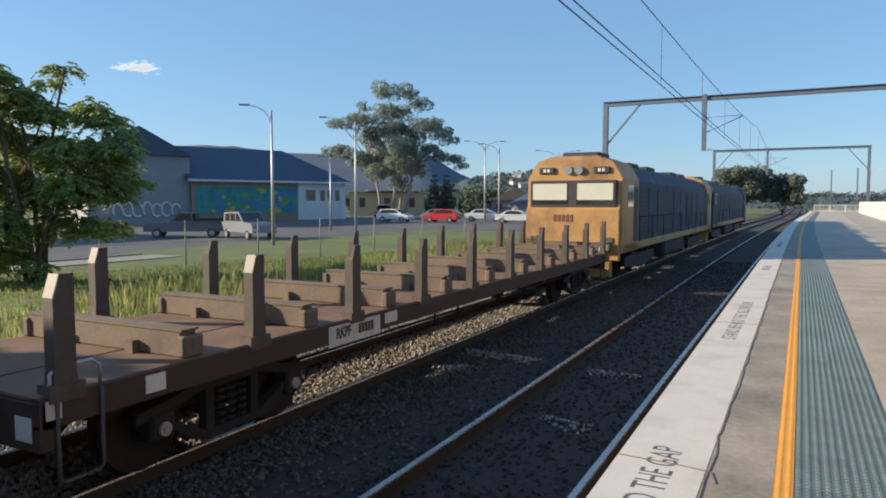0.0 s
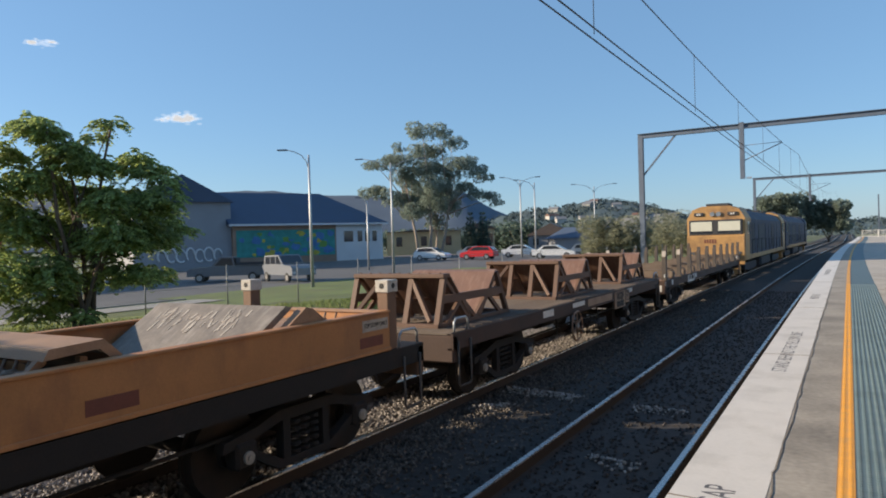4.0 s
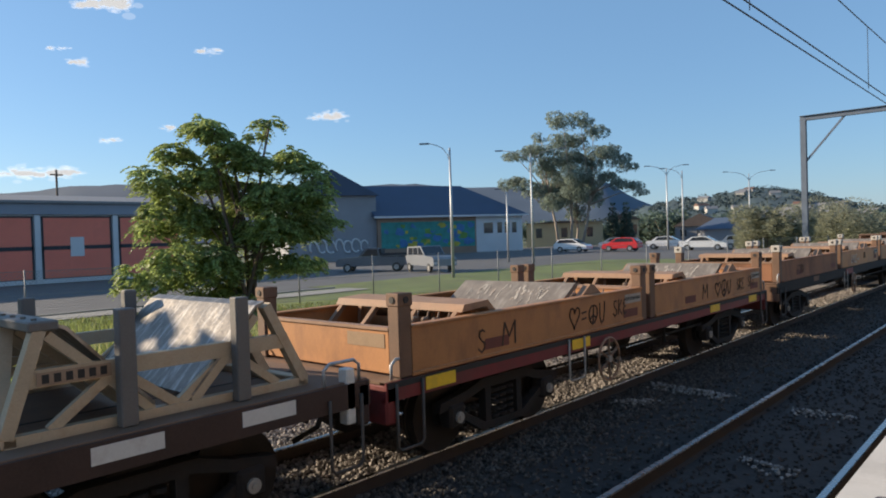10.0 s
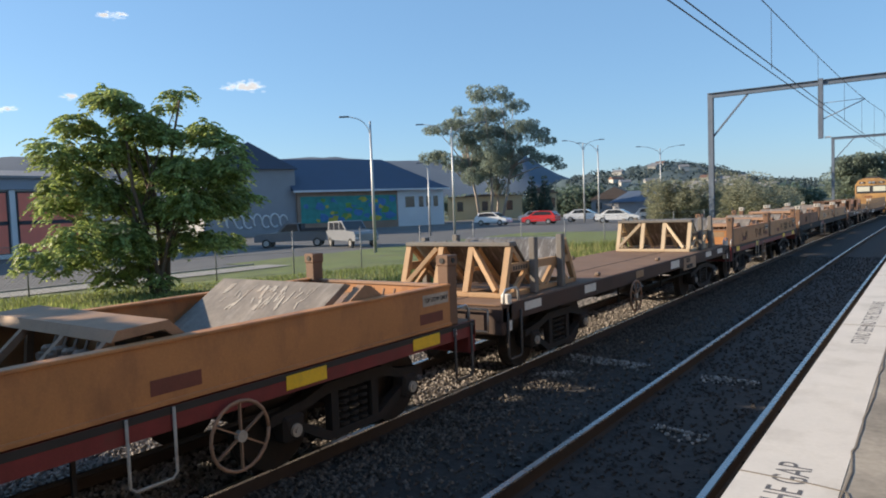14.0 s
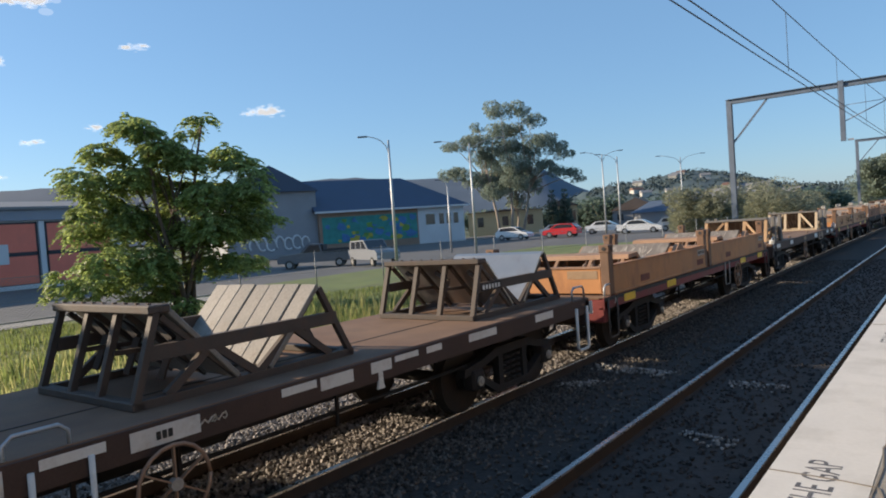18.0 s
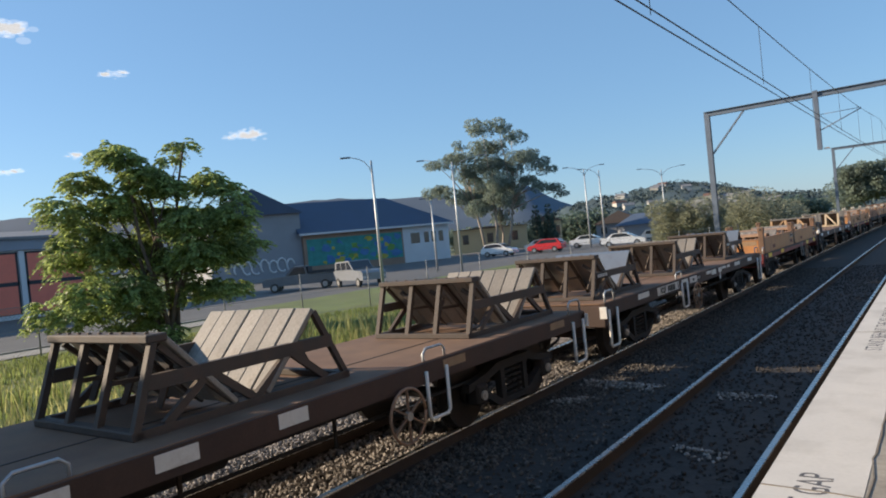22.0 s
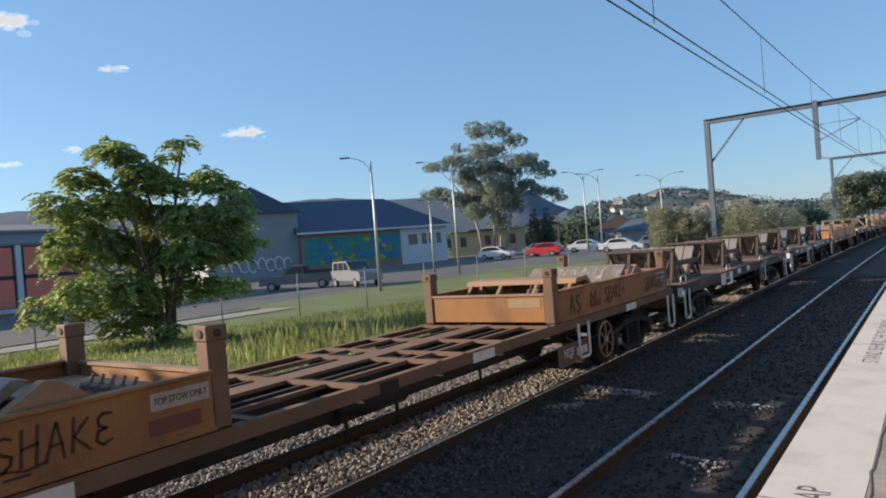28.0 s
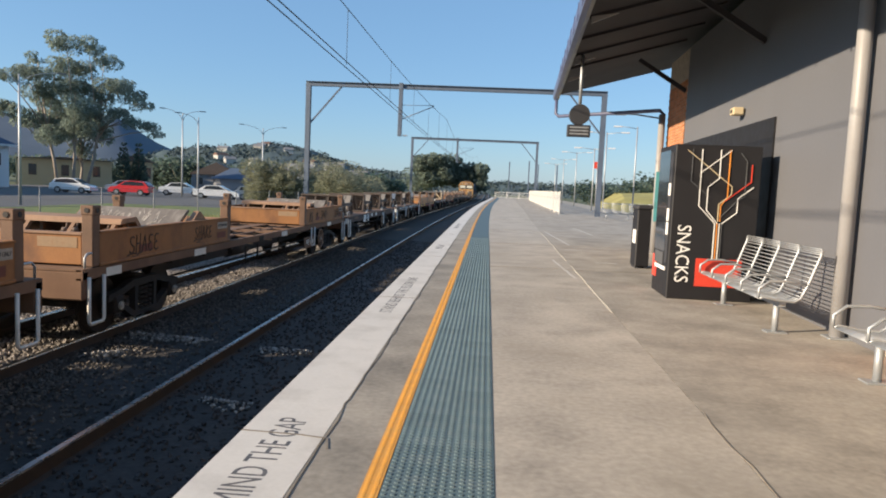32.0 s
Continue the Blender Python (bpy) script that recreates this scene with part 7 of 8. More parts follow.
car(pose(-41.3, 68.0, -0.62, 0, 0, -84), M["car_white"], "white hatchback in the car park", "hatch")
car(pose(-38.4, 73.5, -0.62, 0, 0, -70), M["car_silver"], "silver sedan in the car park", "sedan")
car(pose(-35.6, 68.6, -0.62, 0, 0, 96), M["car_red"], "red hatchback in the car park", "hatch")
car(pose(-33.4, 75.4, -0.62, 0, 0, -76), M["car_white"], "white sedan in the car park", "sedan")
car(pose(-27.6, 71.0, -0.68, 0, 0, -80), M["car_white"], "white station wagon in the car park", "sedan")
car(pose(-24.4, 73.0, -0.66, 0, 0, -70), M["car_silver"], "silver hatchback in the car park", "hatch")
car(pose(-35.9, 38.5, -1.06, 0, 0, -112) @ Matrix.Diagonal((1, 1, 1.1, 1)), M["car_grey"], "grey-white four-wheel drive at the kerb", "wagon")
car(pose(-41.7, 38.0, -1.06, 0, 0, 128) @ Matrix.Diagonal((1.08, 1.08, 1.12, 1)), M["car_slate"], "slate-grey pickup with a long dark tray", "ute")


def passing_four_wheel_drive():
    """A red four-wheel drive with a roof load that drives down the street early on."""
    c = car(pose(0, 0, 0), M["car_red"], "red four-wheel drive with white bull bar and roof load", "ute")
    c.name = "four_wheel_drive"
    c["category"], c["group"] = "car", ""
    part("rear_cabin", prismed([(-2.0, 1.02), (-1.9, 1.62), (-0.6, 1.68), (-0.6, 1.04)], "x", -0.78, 0.78), M["car_red"], c)
    for s in (-1, 1):
        part("rear_side_window", prismed([(-1.75, 1.12), (-1.7, 1.56), (-0.7, 1.6), (-0.7, 1.12)], "x", s * 0.78 - 0.008, s * 0.78 + 0.008), M["glass"], c)
    part("roof_load", boxed(-0.85, 0.85, -1.7, 0.9, 1.82, 1.92, bevel=0.03), M["white_paint"], c, "long pale load on the roof rack")
    part("roof_rack", boxed(-0.8, 0.8, -1.6, 0.6, 1.70, 1.80, bevel=0.02), M["loco_dark"], c)
    for z in (0.55, 0.72, 0.9):
        part("bull_bar_tube", tubed([(-0.8, 2.62, z), (0.8, 2.62, z)], 0.035, 8), M["white_paint"], c)
    for x in (-0.4, 0.4):
        part("bull_bar_upright", tubed([(x, 2.6, 0.45), (x, 2.6, 1.05)], 0.035, 8), M["white_paint"], c)
    return c


FOUR_WD = passing_four_wheel_drive()


def build_town():
    # red-panelled shed along the street
    b = empty("red_shed", "long low shed with red wall panels outlined in black", "building", m=pose(-57.6, 0, -1.06))
    part("wall", boxed(-14, 0, -30, 31, 0, 5.6), M["shed_wall"], b)
    part("fascia", boxed(0.0, 0.25, -30, 31, 5.25, 6.1), M["shed_grey"], b, "dull blue-grey fascia band")
    part("roof", prismed([(-14.5, 6.1), (0.5, 6.1), (0.5, 6.3), (-7, 7.2), (-14.5, 6.3)], "y", -30.3, 31.3), M["roof_grey"], b)
    for k in range(10):
        y = -27.5 + 5.75 * k
        p = part("red_panel", boxed(0.0, 0.06, y + 0.35, y + 5.4, 0.35, 5.05, bevel=0.03), M["red_panel"], b)
        bm = bmesh.new()
        for a, c, d, e in ((0.28, 5.47, 5.0, 5.12), (0.28, 5.47, 0.28, 0.40), (0.28, 0.42, 0.28, 5.12), (5.33, 5.47, 0.28, 5.12), (0.28, 5.47, 2.55, 2.85)):
            box(bm, 0.05, 0.085, y + a, y + c, d, e)
        part("outline", bm, M["loco_dark"], p, "black painted outline")
        part("pilaster", boxed(0.0, 0.16, y - 0.2, y + 0.2, 0.0, 5.2), M["wall_white"], b)
        if k % 2 == 0:
            part("window", boxed(0.06, 0.12, y + 2.3, y + 3.3, 2.0, 3.5), M["wall_white"], p)
    part("plinth", boxed(0.0, 0.10, -30, 31, 0.0, 0.34), M["wall_white"], b)
    # telegraph pole behind
    t = empty("power_pole", "timber power pole with a crossarm", "power pole", m=pose(-72.5, 25.2, -1.1))
    part("shaft", tubed([(0, 0, 0), (0, 0, 10.3)], 0.16, 8, 0.1), M["bark"], t)
    part("crossarm", boxed(-0.08, 0.08, -0.55, 0.55, 9.75, 9.88), M["bark"], t)
    # blue-roofed hall with a mural
    m = Matrix.Translation((-63.5, 58.8, -1.06)) @ pose(0, 0, 0, 0, 0, math.degrees(math.atan2(18.4, 8.8)))
    h = empty("mural_hall", "low brick hall with painted mural and dark blue roof", "building", m=m)
    part("brick_wall", boxed(0, 13.5, 0, 14, 0, 5.4), M["wall_brick"], h)
    ww = part("white_wall", boxed(13.5, 20.4, 0, 14, 0, 5.2), M["wall_white"], h, "pale rendered end with small windows")
    bm = bmesh.new()
    e = [bm.verts.new(v) for v in ((-0.6, -0.7, 5.35), (21.0, -0.7, 5.35), (21.0, 14.7, 5.35), (-0.6, 14.7, 5.35), (-0.6, 7, 9.7), (14.5, 7, 9.7))]
    for q in ((0, 1, 5, 4), (1, 2, 5), (2, 3, 4, 5), (3, 0, 4)):
        bm.faces.new([e[i] for i in q])
    bm.faces.new([e[i] for i in (3, 2, 1, 0)])
    part("roof", bm, M["roof_blue"], h)
    part("eaves_board", boxed(-0.6, 21.0, -0.72, -0.6, 5.12, 5.36), M["wall_white"], h)
    for x in (14.6, 16.6, 17.7, 18.8):
        w = part("window", boxed(x, x + (1.35 if x < 15 else 0.7), -0.03, 0.02, 2.9, 4.3), M["glass"], ww)
        part("window_frame", boxed(x - 0.08, x, -0.05, 0.0, 2.82, 4.38), M["wall_white"], w)
    rnd = random.Random(8)
    part("mural_ground", boxed(0.4, 13.3, -0.03, -0.002, 1.3, 4.6), M["paint_a"], h, "teal mural ground")
    for k in range(60):
        x, z = rnd.uniform(0.7, 12.6), rnd.uniform(1.6, 4.2)
        bm = bmesh.new()
        n, r = rnd.randint(5, 9), rnd.uniform(0.25, 0.8)
        vs = [bm.verts.new((x + r * rnd.uniform(0.5, 1.2) * math.cos(2 * math.pi * i / n), -0.034 - 0.0012 * k, min(4.55, max(1.35, z + r * rnd.uniform(0.4, 0.9) * math.sin(2 * math.pi * i / n))))) for i in range(n)]
        bm.faces.new(vs)
        part("mural_shape", bm, M[("paint_b", "paint_c", "paint_d", "paint_a", "paint_c")[k % 5]], h)
    part("grey_wing", boxed(-11, -0.01, 0.5, 12, 0, 8.0), M["wall_grey"], h, "plain grey gabled wing")
    part("wing_roof", prismed([(-11.5, 8.0), (0.3, 8.0), (-5.6, 11.2)], "y", 0.0, 12.5), M["roof_blue"], h)
    bm = bmesh.new()
    for k in range(7):
        x, z, w = -8.0 + 1.05 * k, 1.75 + 0.12 * (k % 2), 0.46 + 0.05 * (k % 3)
        loop = [(x + w * math.cos(a), 0.47, z + (0.72 + 0.08 * (k % 2)) * math.sin(a)) for a in [0.45 * q for q in range(13 if k % 3 else 10)]]
        tube(bm, loop, 0.13, 6)
    part("spray_tag", bm, M["wall_white"], h, "pale spray lettering low on the wing")["kind"] = "stuff"
    # yellow house, sheds and distant houses
    def house(x, y, z, w, d, hh, wall, roof, turn, label, pitch=0.26):
        g = empty("house", label, "house", "houses beyond the car park", m=pose(x, y, z, 0, 0, turn))
        part("wall", boxed(-w / 2, w / 2, -d / 2, d / 2, 0, hh), wall, g)
        part("roof", prismed([(-w / 2 - 0.4, hh), (w / 2 + 0.4, hh), (0, hh + w * pitch)], "y", -d / 2 - 0.4, d / 2 + 0.4), roof, g)
        for k in range(3):
            wd = part("window", boxed(-w / 2 + w * (k + 0.5) / 3 - 0.5, -w / 2 + w * (k + 0.5) / 3 + 0.5, -d / 2 - 0.04, -d / 2, hh * 0.4, hh * 0.8), M["glass"], g)
    house(-64.2, 103, -0.8, 12.5, 8, 4.0, M["wall_cream"], M["roof_brown"], 32, "long cream rendered house with a low roof", 0.03)
    house(-55.6, 108, -0.8, 4.6, 8, 4.2, M["wall_cream"], M["roof_brown"], 28, "cream house with a gable and tiled roof")
    house(-46, 118, -0.8, 8, 8, 2.8, M["wall_grey"], M["roof_brown"], 15, "small dark house with a brown tiled roof")
    house(-36.5, 110, -0.8, 9, 10, 2.2, M["wall_grey"], M["roof_blue"], 70, "low grey house with a slate-blue roof", 0.2)
    house(-35, 125, -0.8, 11, 8, 2.6, M["wall_brick"], M["roof_grey"], 80, "low brick house with a grey roof")
    house(-26, 130, -0.8, 9, 8, 2.4, M["wall_white"], M["roof_grey"], 70, "low white house with a grey roof")


build_town()


# ---- hills and far ground ----
def ridge(name, dist, z_of, az0, az1, n, depth, material, label, rough, seed):
    rnd = random.Random(seed)
    bm = bmesh.new()
    rows = []
    for i in range(n + 1):
        az = radians(az0 + (az1 - az0) * i / n)
        top = z_of(math.degrees(az)) * dist + rough * (noise.noise((i * 0.31, seed, 0)) + 0.6 * noise.noise((i * 0.9, seed, 3)))
        col = []
        for k in range(9):
            f = k / 8
            d = dist - depth * (1 - f)
            zz = -3 + (top + 3) * (f ** 0.8) + (rough * 0.8 * noise.noise((i * 0.5, k * 0.9, seed + 7)) if 0 < k < 8 else 0)
            col.append(bm.verts.new((-math.sin(az) * d, math.cos(az) * d, zz)))
        rows.append(col)
    for a, b in zip(rows, rows[1:]):
        for k in range(8):
            f = bm.faces.new((a[k], b[k], b[k + 1], a[k + 1]))
            f.smooth = True
    return solid(name, bm, material, label, "hills", kind="structure")


def bump(a, c, w, h):
    return h * math.exp(-((a - c) / w) ** 2)


ridge("mountain_range", 3800, lambda a: 0.040 + bump(a, 46, 11, 0.037) + bump(a, 66, 9, 0.032) + bump(a, 29, 2.6, 0.030) + bump(a, 34, 5, 0.012) + bump(a, 90, 20, 0.03) - bump(a, 14, 10, 0.03) - bump(a, -10, 20, 0.032), 110, -40, 150, 1500, M["hill_far"], "wooded mountain range in the distance, coloured blue for haze", 14, 3)
ridge("hill_side", 620, lambda a: 0.012 + bump(a, 17.0, 3.0, 0.030) + bump(a, 22.5, 5.0, 0.030) + bump(a, 13.5, 2.2, 0.018) + bump(a, 9.5, 4, 0.010) + bump(a, -16, 6, 0.012), 40, -40, 170, 300, M["hill"], "dark hillside with houses among trees, its green blued for haze", 2.2, 5)


def grass_bank():
    bm = bmesh.new()
    rows = [[bm.verts.new((x + 0.15 * (y - 96), y, -1.06 + (top + 1.06) * f)) for x, f in ((14.5, 0.0), (19, 0.75), (40, 1.0), (95, 1.05))] for y, top in ((62, -1.0), (84, -0.2), (96, 2.0), (108, 2.9), (145, 3.1))]
    for a, b in zip(rows, rows[1:]):
        for k in range(3):
            bm.faces.new((a[k], a[k + 1], b[k + 1], b[k]))
    bmesh.ops.recalc_face_normals(bm, faces=bm.faces)
    solid("grass_bank", bm, M["bank"], "dry yellow-green grass bank beyond the platform", "grass", kind="structure")


grass_bank()

# ---- plants ----
def leaf_mass(name, centres, count, size, material, seed, droop=0.5, kind_ob=None, label="", flat=False, slim=0.35):
    """Many small leaves spread over clumps (centre, radius) as one crown mesh."""
    rnd = random.Random(seed)
    verts, faces = [], []
    weights = [r * r for _, r in centres]
    for _ in range(count):
        c, r = rnd.choices(centres, weights)[0]
        while True:
            d = Vector((rnd.uniform(-1, 1), rnd.uniform(-1, 1), rnd.uniform(-1, 1)))
            if 0.05 < d.length < 1:
                break
        d = d.normalized() * (d.length ** 0.45)
        p = c + Vector((d.x * r, d.y * r, d.z * r * 0.75))
        out = Vector((d.x, d.y, 0.25 - droop * rnd.random())).normalized()
        side = out.cross(Vector((rnd.gauss(0, 1), rnd.gauss(0, 1), rnd.gauss(0, 1)))).normalized()
        s = size * rnd.uniform(0.6, 1.3)
        b = len(verts)
        tip = out * s + Vector((0, 0, -droop * s * 0.5))
        verts += [p, p + tip * 0.45 + side * s * slim, p + tip, p + tip * 0.45 - side * s * slim]
        faces.append((b, b + 1, b + 2, b + 3))
    me = bpy.data.meshes.new(name)
    me.from_pydata(verts, [], faces)
    me.materials.append(material)
    return me


def sprays(centres, count, material, seed, length=0.75):
    """Drooping feathered leaf sprays: a stem with pairs of leaflets."""
    rnd = random.Random(seed)
    verts, faces = [], []
    weights = [r * r for _, r in centres]
    for _ in range(count):
        c, r = rnd.choices(centres, weights)[0]
        d = Vector((rnd.gauss(0, 1), rnd.gauss(0, 1), rnd.gauss(0.15, 0.9))).normalized() * rnd.uniform(0.45, 1.0)
        p = c + Vector((d.x * r, d.y * r, d.z * r))
        out = Vector((d.x + rnd.uniform(-0.3, 0.3), d.y + rnd.uniform(-0.3, 0.3), 0.1)).normalized()
        ln = length * rnd.uniform(0.6, 1.2)
        side = out.cross(Vector((0, 0, 1))).normalized()
        fall = rnd.uniform(0.5, 1.1)
        for k in range(8):
            f = (k + 1) / 8
            q = p + out * ln * f + Vector((0, 0, 0.18 * ln * f - fall * ln * f * f))
            for s in (-1, 1):
                w = 0.15 * (1.15 - 0.6 * abs(f - 0.4)) * rnd.uniform(0.8, 1.2)
                tip = (side * s + out * 0.55 + Vector((0, 0, -0.55 - 0.5 * rnd.random()))).normalized() * w
                cr = tip.cross(Vector((rnd.uniform(-1, 1), rnd.uniform(-1, 1), 1))).normalized() * w * 0.27
                b = len(verts)
                verts += [q, q + tip * 0.5 + cr, q + tip, q + tip * 0.5 - cr]
                faces.append((b, b + 1, b + 2, b + 3))
    me = bpy.data.meshes.new("crown")
    me.from_pydata(verts, [], faces)
    me.materials.append(material)
    return me


def trackside_tree():
    t = empty("trackside_tree", "young spreading tree with feathery drooping leaves by the fence", "tree", m=pose(-22.3, 14.0, -1.0))
    rnd = random.Random(21)
    clumps = []
    # crown lobes in the plane across the view: s sideways (to the right), h height
    right, back = Vector((0.53, 0.85, 0)), Vector((-0.85, 0.53, 0))
    lobes = [(-1.7, 6.8, 0.6), (-1.2, 6.4, 0.65), (0.6, 6.6, 0.35), (1.0, 6.8, 0.25), (-2.8, 5.7, 0.75), (-0.4, 5.7, 0.8), (0.6, 5.5, 0.7), (2.0, 5.5, 0.7), (2.5, 5.2, 0.55), (-3.2, 4.6, 0.8), (-1.8, 4.7, 1.0),
             (-0.2, 4.5, 1.1), (1.3, 4.4, 1.1), (2.8, 4.1, 0.8), (-3.5, 3.4, 0.8), (-2.2, 3.3, 1.0), (-0.6, 3.1, 1.1), (1.0, 3.0, 1.1), (2.5, 3.0, 0.9), (3.4, 3.2, 0.5), (-3.0, 2.2, 0.9), (-1.5, 1.9, 0.9),
             (0.9, 1.9, 0.8), (2.3, 2.0, 0.6), (-4.2, 1.5, 0.7), (-3.3, 1.1, 0.7), (-1.4, 0.9, 0.7), (-0.4, 0.7, 0.5)]
    for s, h, r in lobes:
        for k in range(3):
            j = 0.2 if h > 5.3 else 0.45
            clumps.append((right * (s * 0.84 + 0.1 + rnd.uniform(-j, j)) + back * rnd.uniform(-1.5, 1.5) * (0.5 if h > 5.3 else 1) + Vector((0, 0, h + rnd.uniform(-j, j) * 0.8)), r * rnd.uniform(0.42, 0.74)))
    for k in range(6):
        a = 2 * math.pi * k / 6
        base = Vector((0.25 * math.cos(a), 0.25 * math.sin(a), 0))
        top, r = clumps[(k * 7 + 3) % len(clumps)]
        mid = (base + top) / 2 + Vector((rnd.uniform(-0.3, 0.3), rnd.uniform(-0.3, 0.3), 0.5))
        part("trunk", tubed([base, base.lerp(mid, 0.5), mid, mid.lerp(top, 0.5) + Vector((0, 0, 0.2)), top], 0.09, 7, 0.03), M["bark"], t)
    for k in range(16):
        a, b = clumps[(k * 5) % len(clumps)][0], clumps[(k * 11 + 2) % len(clumps)][0]
        st = Vector((0, 0, 2.2)) + right * rnd.uniform(-0.8, 0.8)
        part("limb", tubed([st, st.lerp(a, 0.5) + Vector((0, 0, 0.25)), a], 0.04, 5, 0.012), M["bark"], t)
    piece("crown", sprays(clumps, 5000, M["leaf"], 5, 0.5), t, None, "crown of drooping feathered leaves")


def gum_tree(m, h, spread, seed, label, leaves=12000, thick=0.45):
    t = empty("gum_tree", label, "tree", m=m)
    rnd = random.Random(seed)
    tops = []
    part("trunk", tubed([(0, 0, 0), (0.25, 0.1, h * 0.2), (0.1, 0, h * 0.45), (0.5, 0, h * 0.7)], thick, 9, thick * 0.35), M["gum_bark"], t)
    for k in range(13):
        a = 2 * math.pi * k / 13 + rnd.uniform(-0.2, 0.2)
        z0 = h * rnd.uniform(0.22, 0.6)
        f = rnd.uniform(0.35, 1.0)
        end = Vector((spread * f * math.cos(a), spread * f * math.sin(a), h * (0.93 - 0.42 * f + rnd.uniform(-0.05, 0.05))))
        st = Vector((0.2, 0, z0))
        mid = st.lerp(end, 0.55) + Vector((0, 0, h * 0.05))
        part("limb", tubed([st, mid, end], thick * 0.4, 6, thick * 0.08), M["gum_bark"], t)
        tops += [(end, spread * rnd.uniform(0.2, 0.34)), (mid.lerp(end, 0.4) + Vector((0, 0, h * 0.05)), spread * rnd.uniform(0.16, 0.26))]
    for k in range(30):
        a, f = 2.4 * k, (k + 0.5) / 26
        rr = spread * (0.25 + 0.62 * math.sin(math.pi * min(1.0, 0.18 + f * 0.85)))
        tops.append((Vector((rr * math.cos(a) * rnd.uniform(0.5, 1), rr * math.sin(a) * rnd.uniform(0.5, 1), h * (0.95 - 0.52 * f))), spread * rnd.uniform(0.10, 0.19)))
    piece("crown", leaf_mass("crown", tops, int(leaves * 1.9), 0.44, M["leaf_gum"], seed, 0.9, slim=0.2), t, None, "open clumped crown of hanging leaves")


def bushy(m, r, h, seed, material, label, count=2500, size=0.22, name="bush", slim=0.3):
    t = empty(name, label, name.replace("_", " "), "shrubs and trees beside the line", m=m)
    rnd = random.Random(seed)
    cl = [(Vector((rnd.uniform(-0.6, 0.6) * r, rnd.uniform(-0.6, 0.6) * r, h * rnd.uniform(0.3, 0.78))), rnd.uniform(0.22, 0.42) * min(r, h)) for _ in range(34)]
    for k in range(4):
        c = cl[k * 3][0]
        part("stem", tubed([(0.1 * k - 0.15, 0, 0), (c.x * 0.5, c.y * 0.5, h * 0.3), tuple(c)], 0.05 * max(1, h / 4), 6, 0.015), M["bark"], t)
    piece("crown", leaf_mass("crown", cl, count, size, material, seed, 0.2, slim=slim), t, None, "leafy crown")


trackside_tree()
# unseen tree, placed out of view for the shade over the near wagons
bushy(pose(-14.2, -3.05, -1.0), 3.4, 5.7, 23, M["leaf"], "unseen dense tree added to shade the train and rails", 22000, 0.36, "tree")
gum_tree(pose(-57.6, 96.0, -0.8), 13.5, 4.6, 9, "slender gum tree beside the taller one", 4500, 0.22)
def great_gum(m):
    """A broad gum: pale stems and rounded leaf clumps; a, h, r across, height, radius."""
    t = empty("gum_tree", "tall pale-trunked gum tree with an open clumped crown", "tree", m=m)
    rnd = random.Random(4)
    across, deep = Vector((0.857, 0.514, 0)), Vector((-0.514, 0.857, 0))
    lobes = [(-2.2, 18.6, 1.8), (0.5, 18.5, 1.5), (2.6, 17.2, 1.5), (-6, 17, 1.0), (-7.6, 15.4, 1.6), (-9.7, 13.5, 1.4), (-10.9, 10.4, 1.4), (-9.2, 10.2, 1.4), (-6.4, 14, 1.7), (-3.5, 16, 1.9), (-1, 16, 1.9),
             (4, 14.4, 1.9), (6.2, 13.1, 1.6), (7.6, 11.8, 1.0), (-1.8, 13.1, 2.4), (-5.1, 11.9, 2.0), (1.2, 12.7, 2.0), (-3, 10.2, 2.4), (0.3, 10.2, 2.2), (-6.4, 9, 2.0), (-4.3, 7.3, 1.9), (-1.4, 7.7, 2.0), (4.8, 10.2, 1.2), (6.6, 9.4, 1.2), (8.4, 9.1, 1.2), (9.6, 8.1, 0.8)]
    clumps, ends = [], []
    for a, h, r in lobes:
        c = across * (a * 0.93 + 0.5) + deep * rnd.uniform(-3.5, 3.5) + Vector((0, 0, h))
        ends.append(c)
        for _ in range(7):
            clumps.append((c + across * rnd.uniform(-0.85, 0.85) * r + deep * rnd.uniform(-1.2, 1.2) * r + Vector((0, 0, rnd.uniform(-0.45, 0.45) * r)), r * rnd.uniform(0.36, 0.74)))
    forks = []
    for a, lean in ((-2.6, -1.2), (-0.9, 0.2), (0.7, 1.4)):
        base = across * a
        fork = across * (a + lean) + Vector((0, 0, 7.5))
        forks.append(fork)
        part("trunk", tubed([base, base.lerp(fork, 0.5) + across * 0.15, fork, fork + across * lean * 0.4 + Vector((0, 0, 4.5))], 0.24, 8, 0.10), M["gum_bark"], t)
    for k, e in enumerate(ends):
        f = min(forks, key=lambda q: (q - e).length)
        st = f + Vector((0, 0, rnd.uniform(-2.0, 1.0)))
        part("limb", tubed([st, st.lerp(e, 0.55) + Vector((0, 0, 0.5)), e + Vector((0, 0, 0.3))], 0.12, 6, 0.03), M["gum_bark"], t)
    piece("crown", leaf_mass("crown", clumps, 52000, 0.30, M["leaf_gum"], 4, 0.7, slim=0.22), t, None, "open clumped crown of hanging leaves")


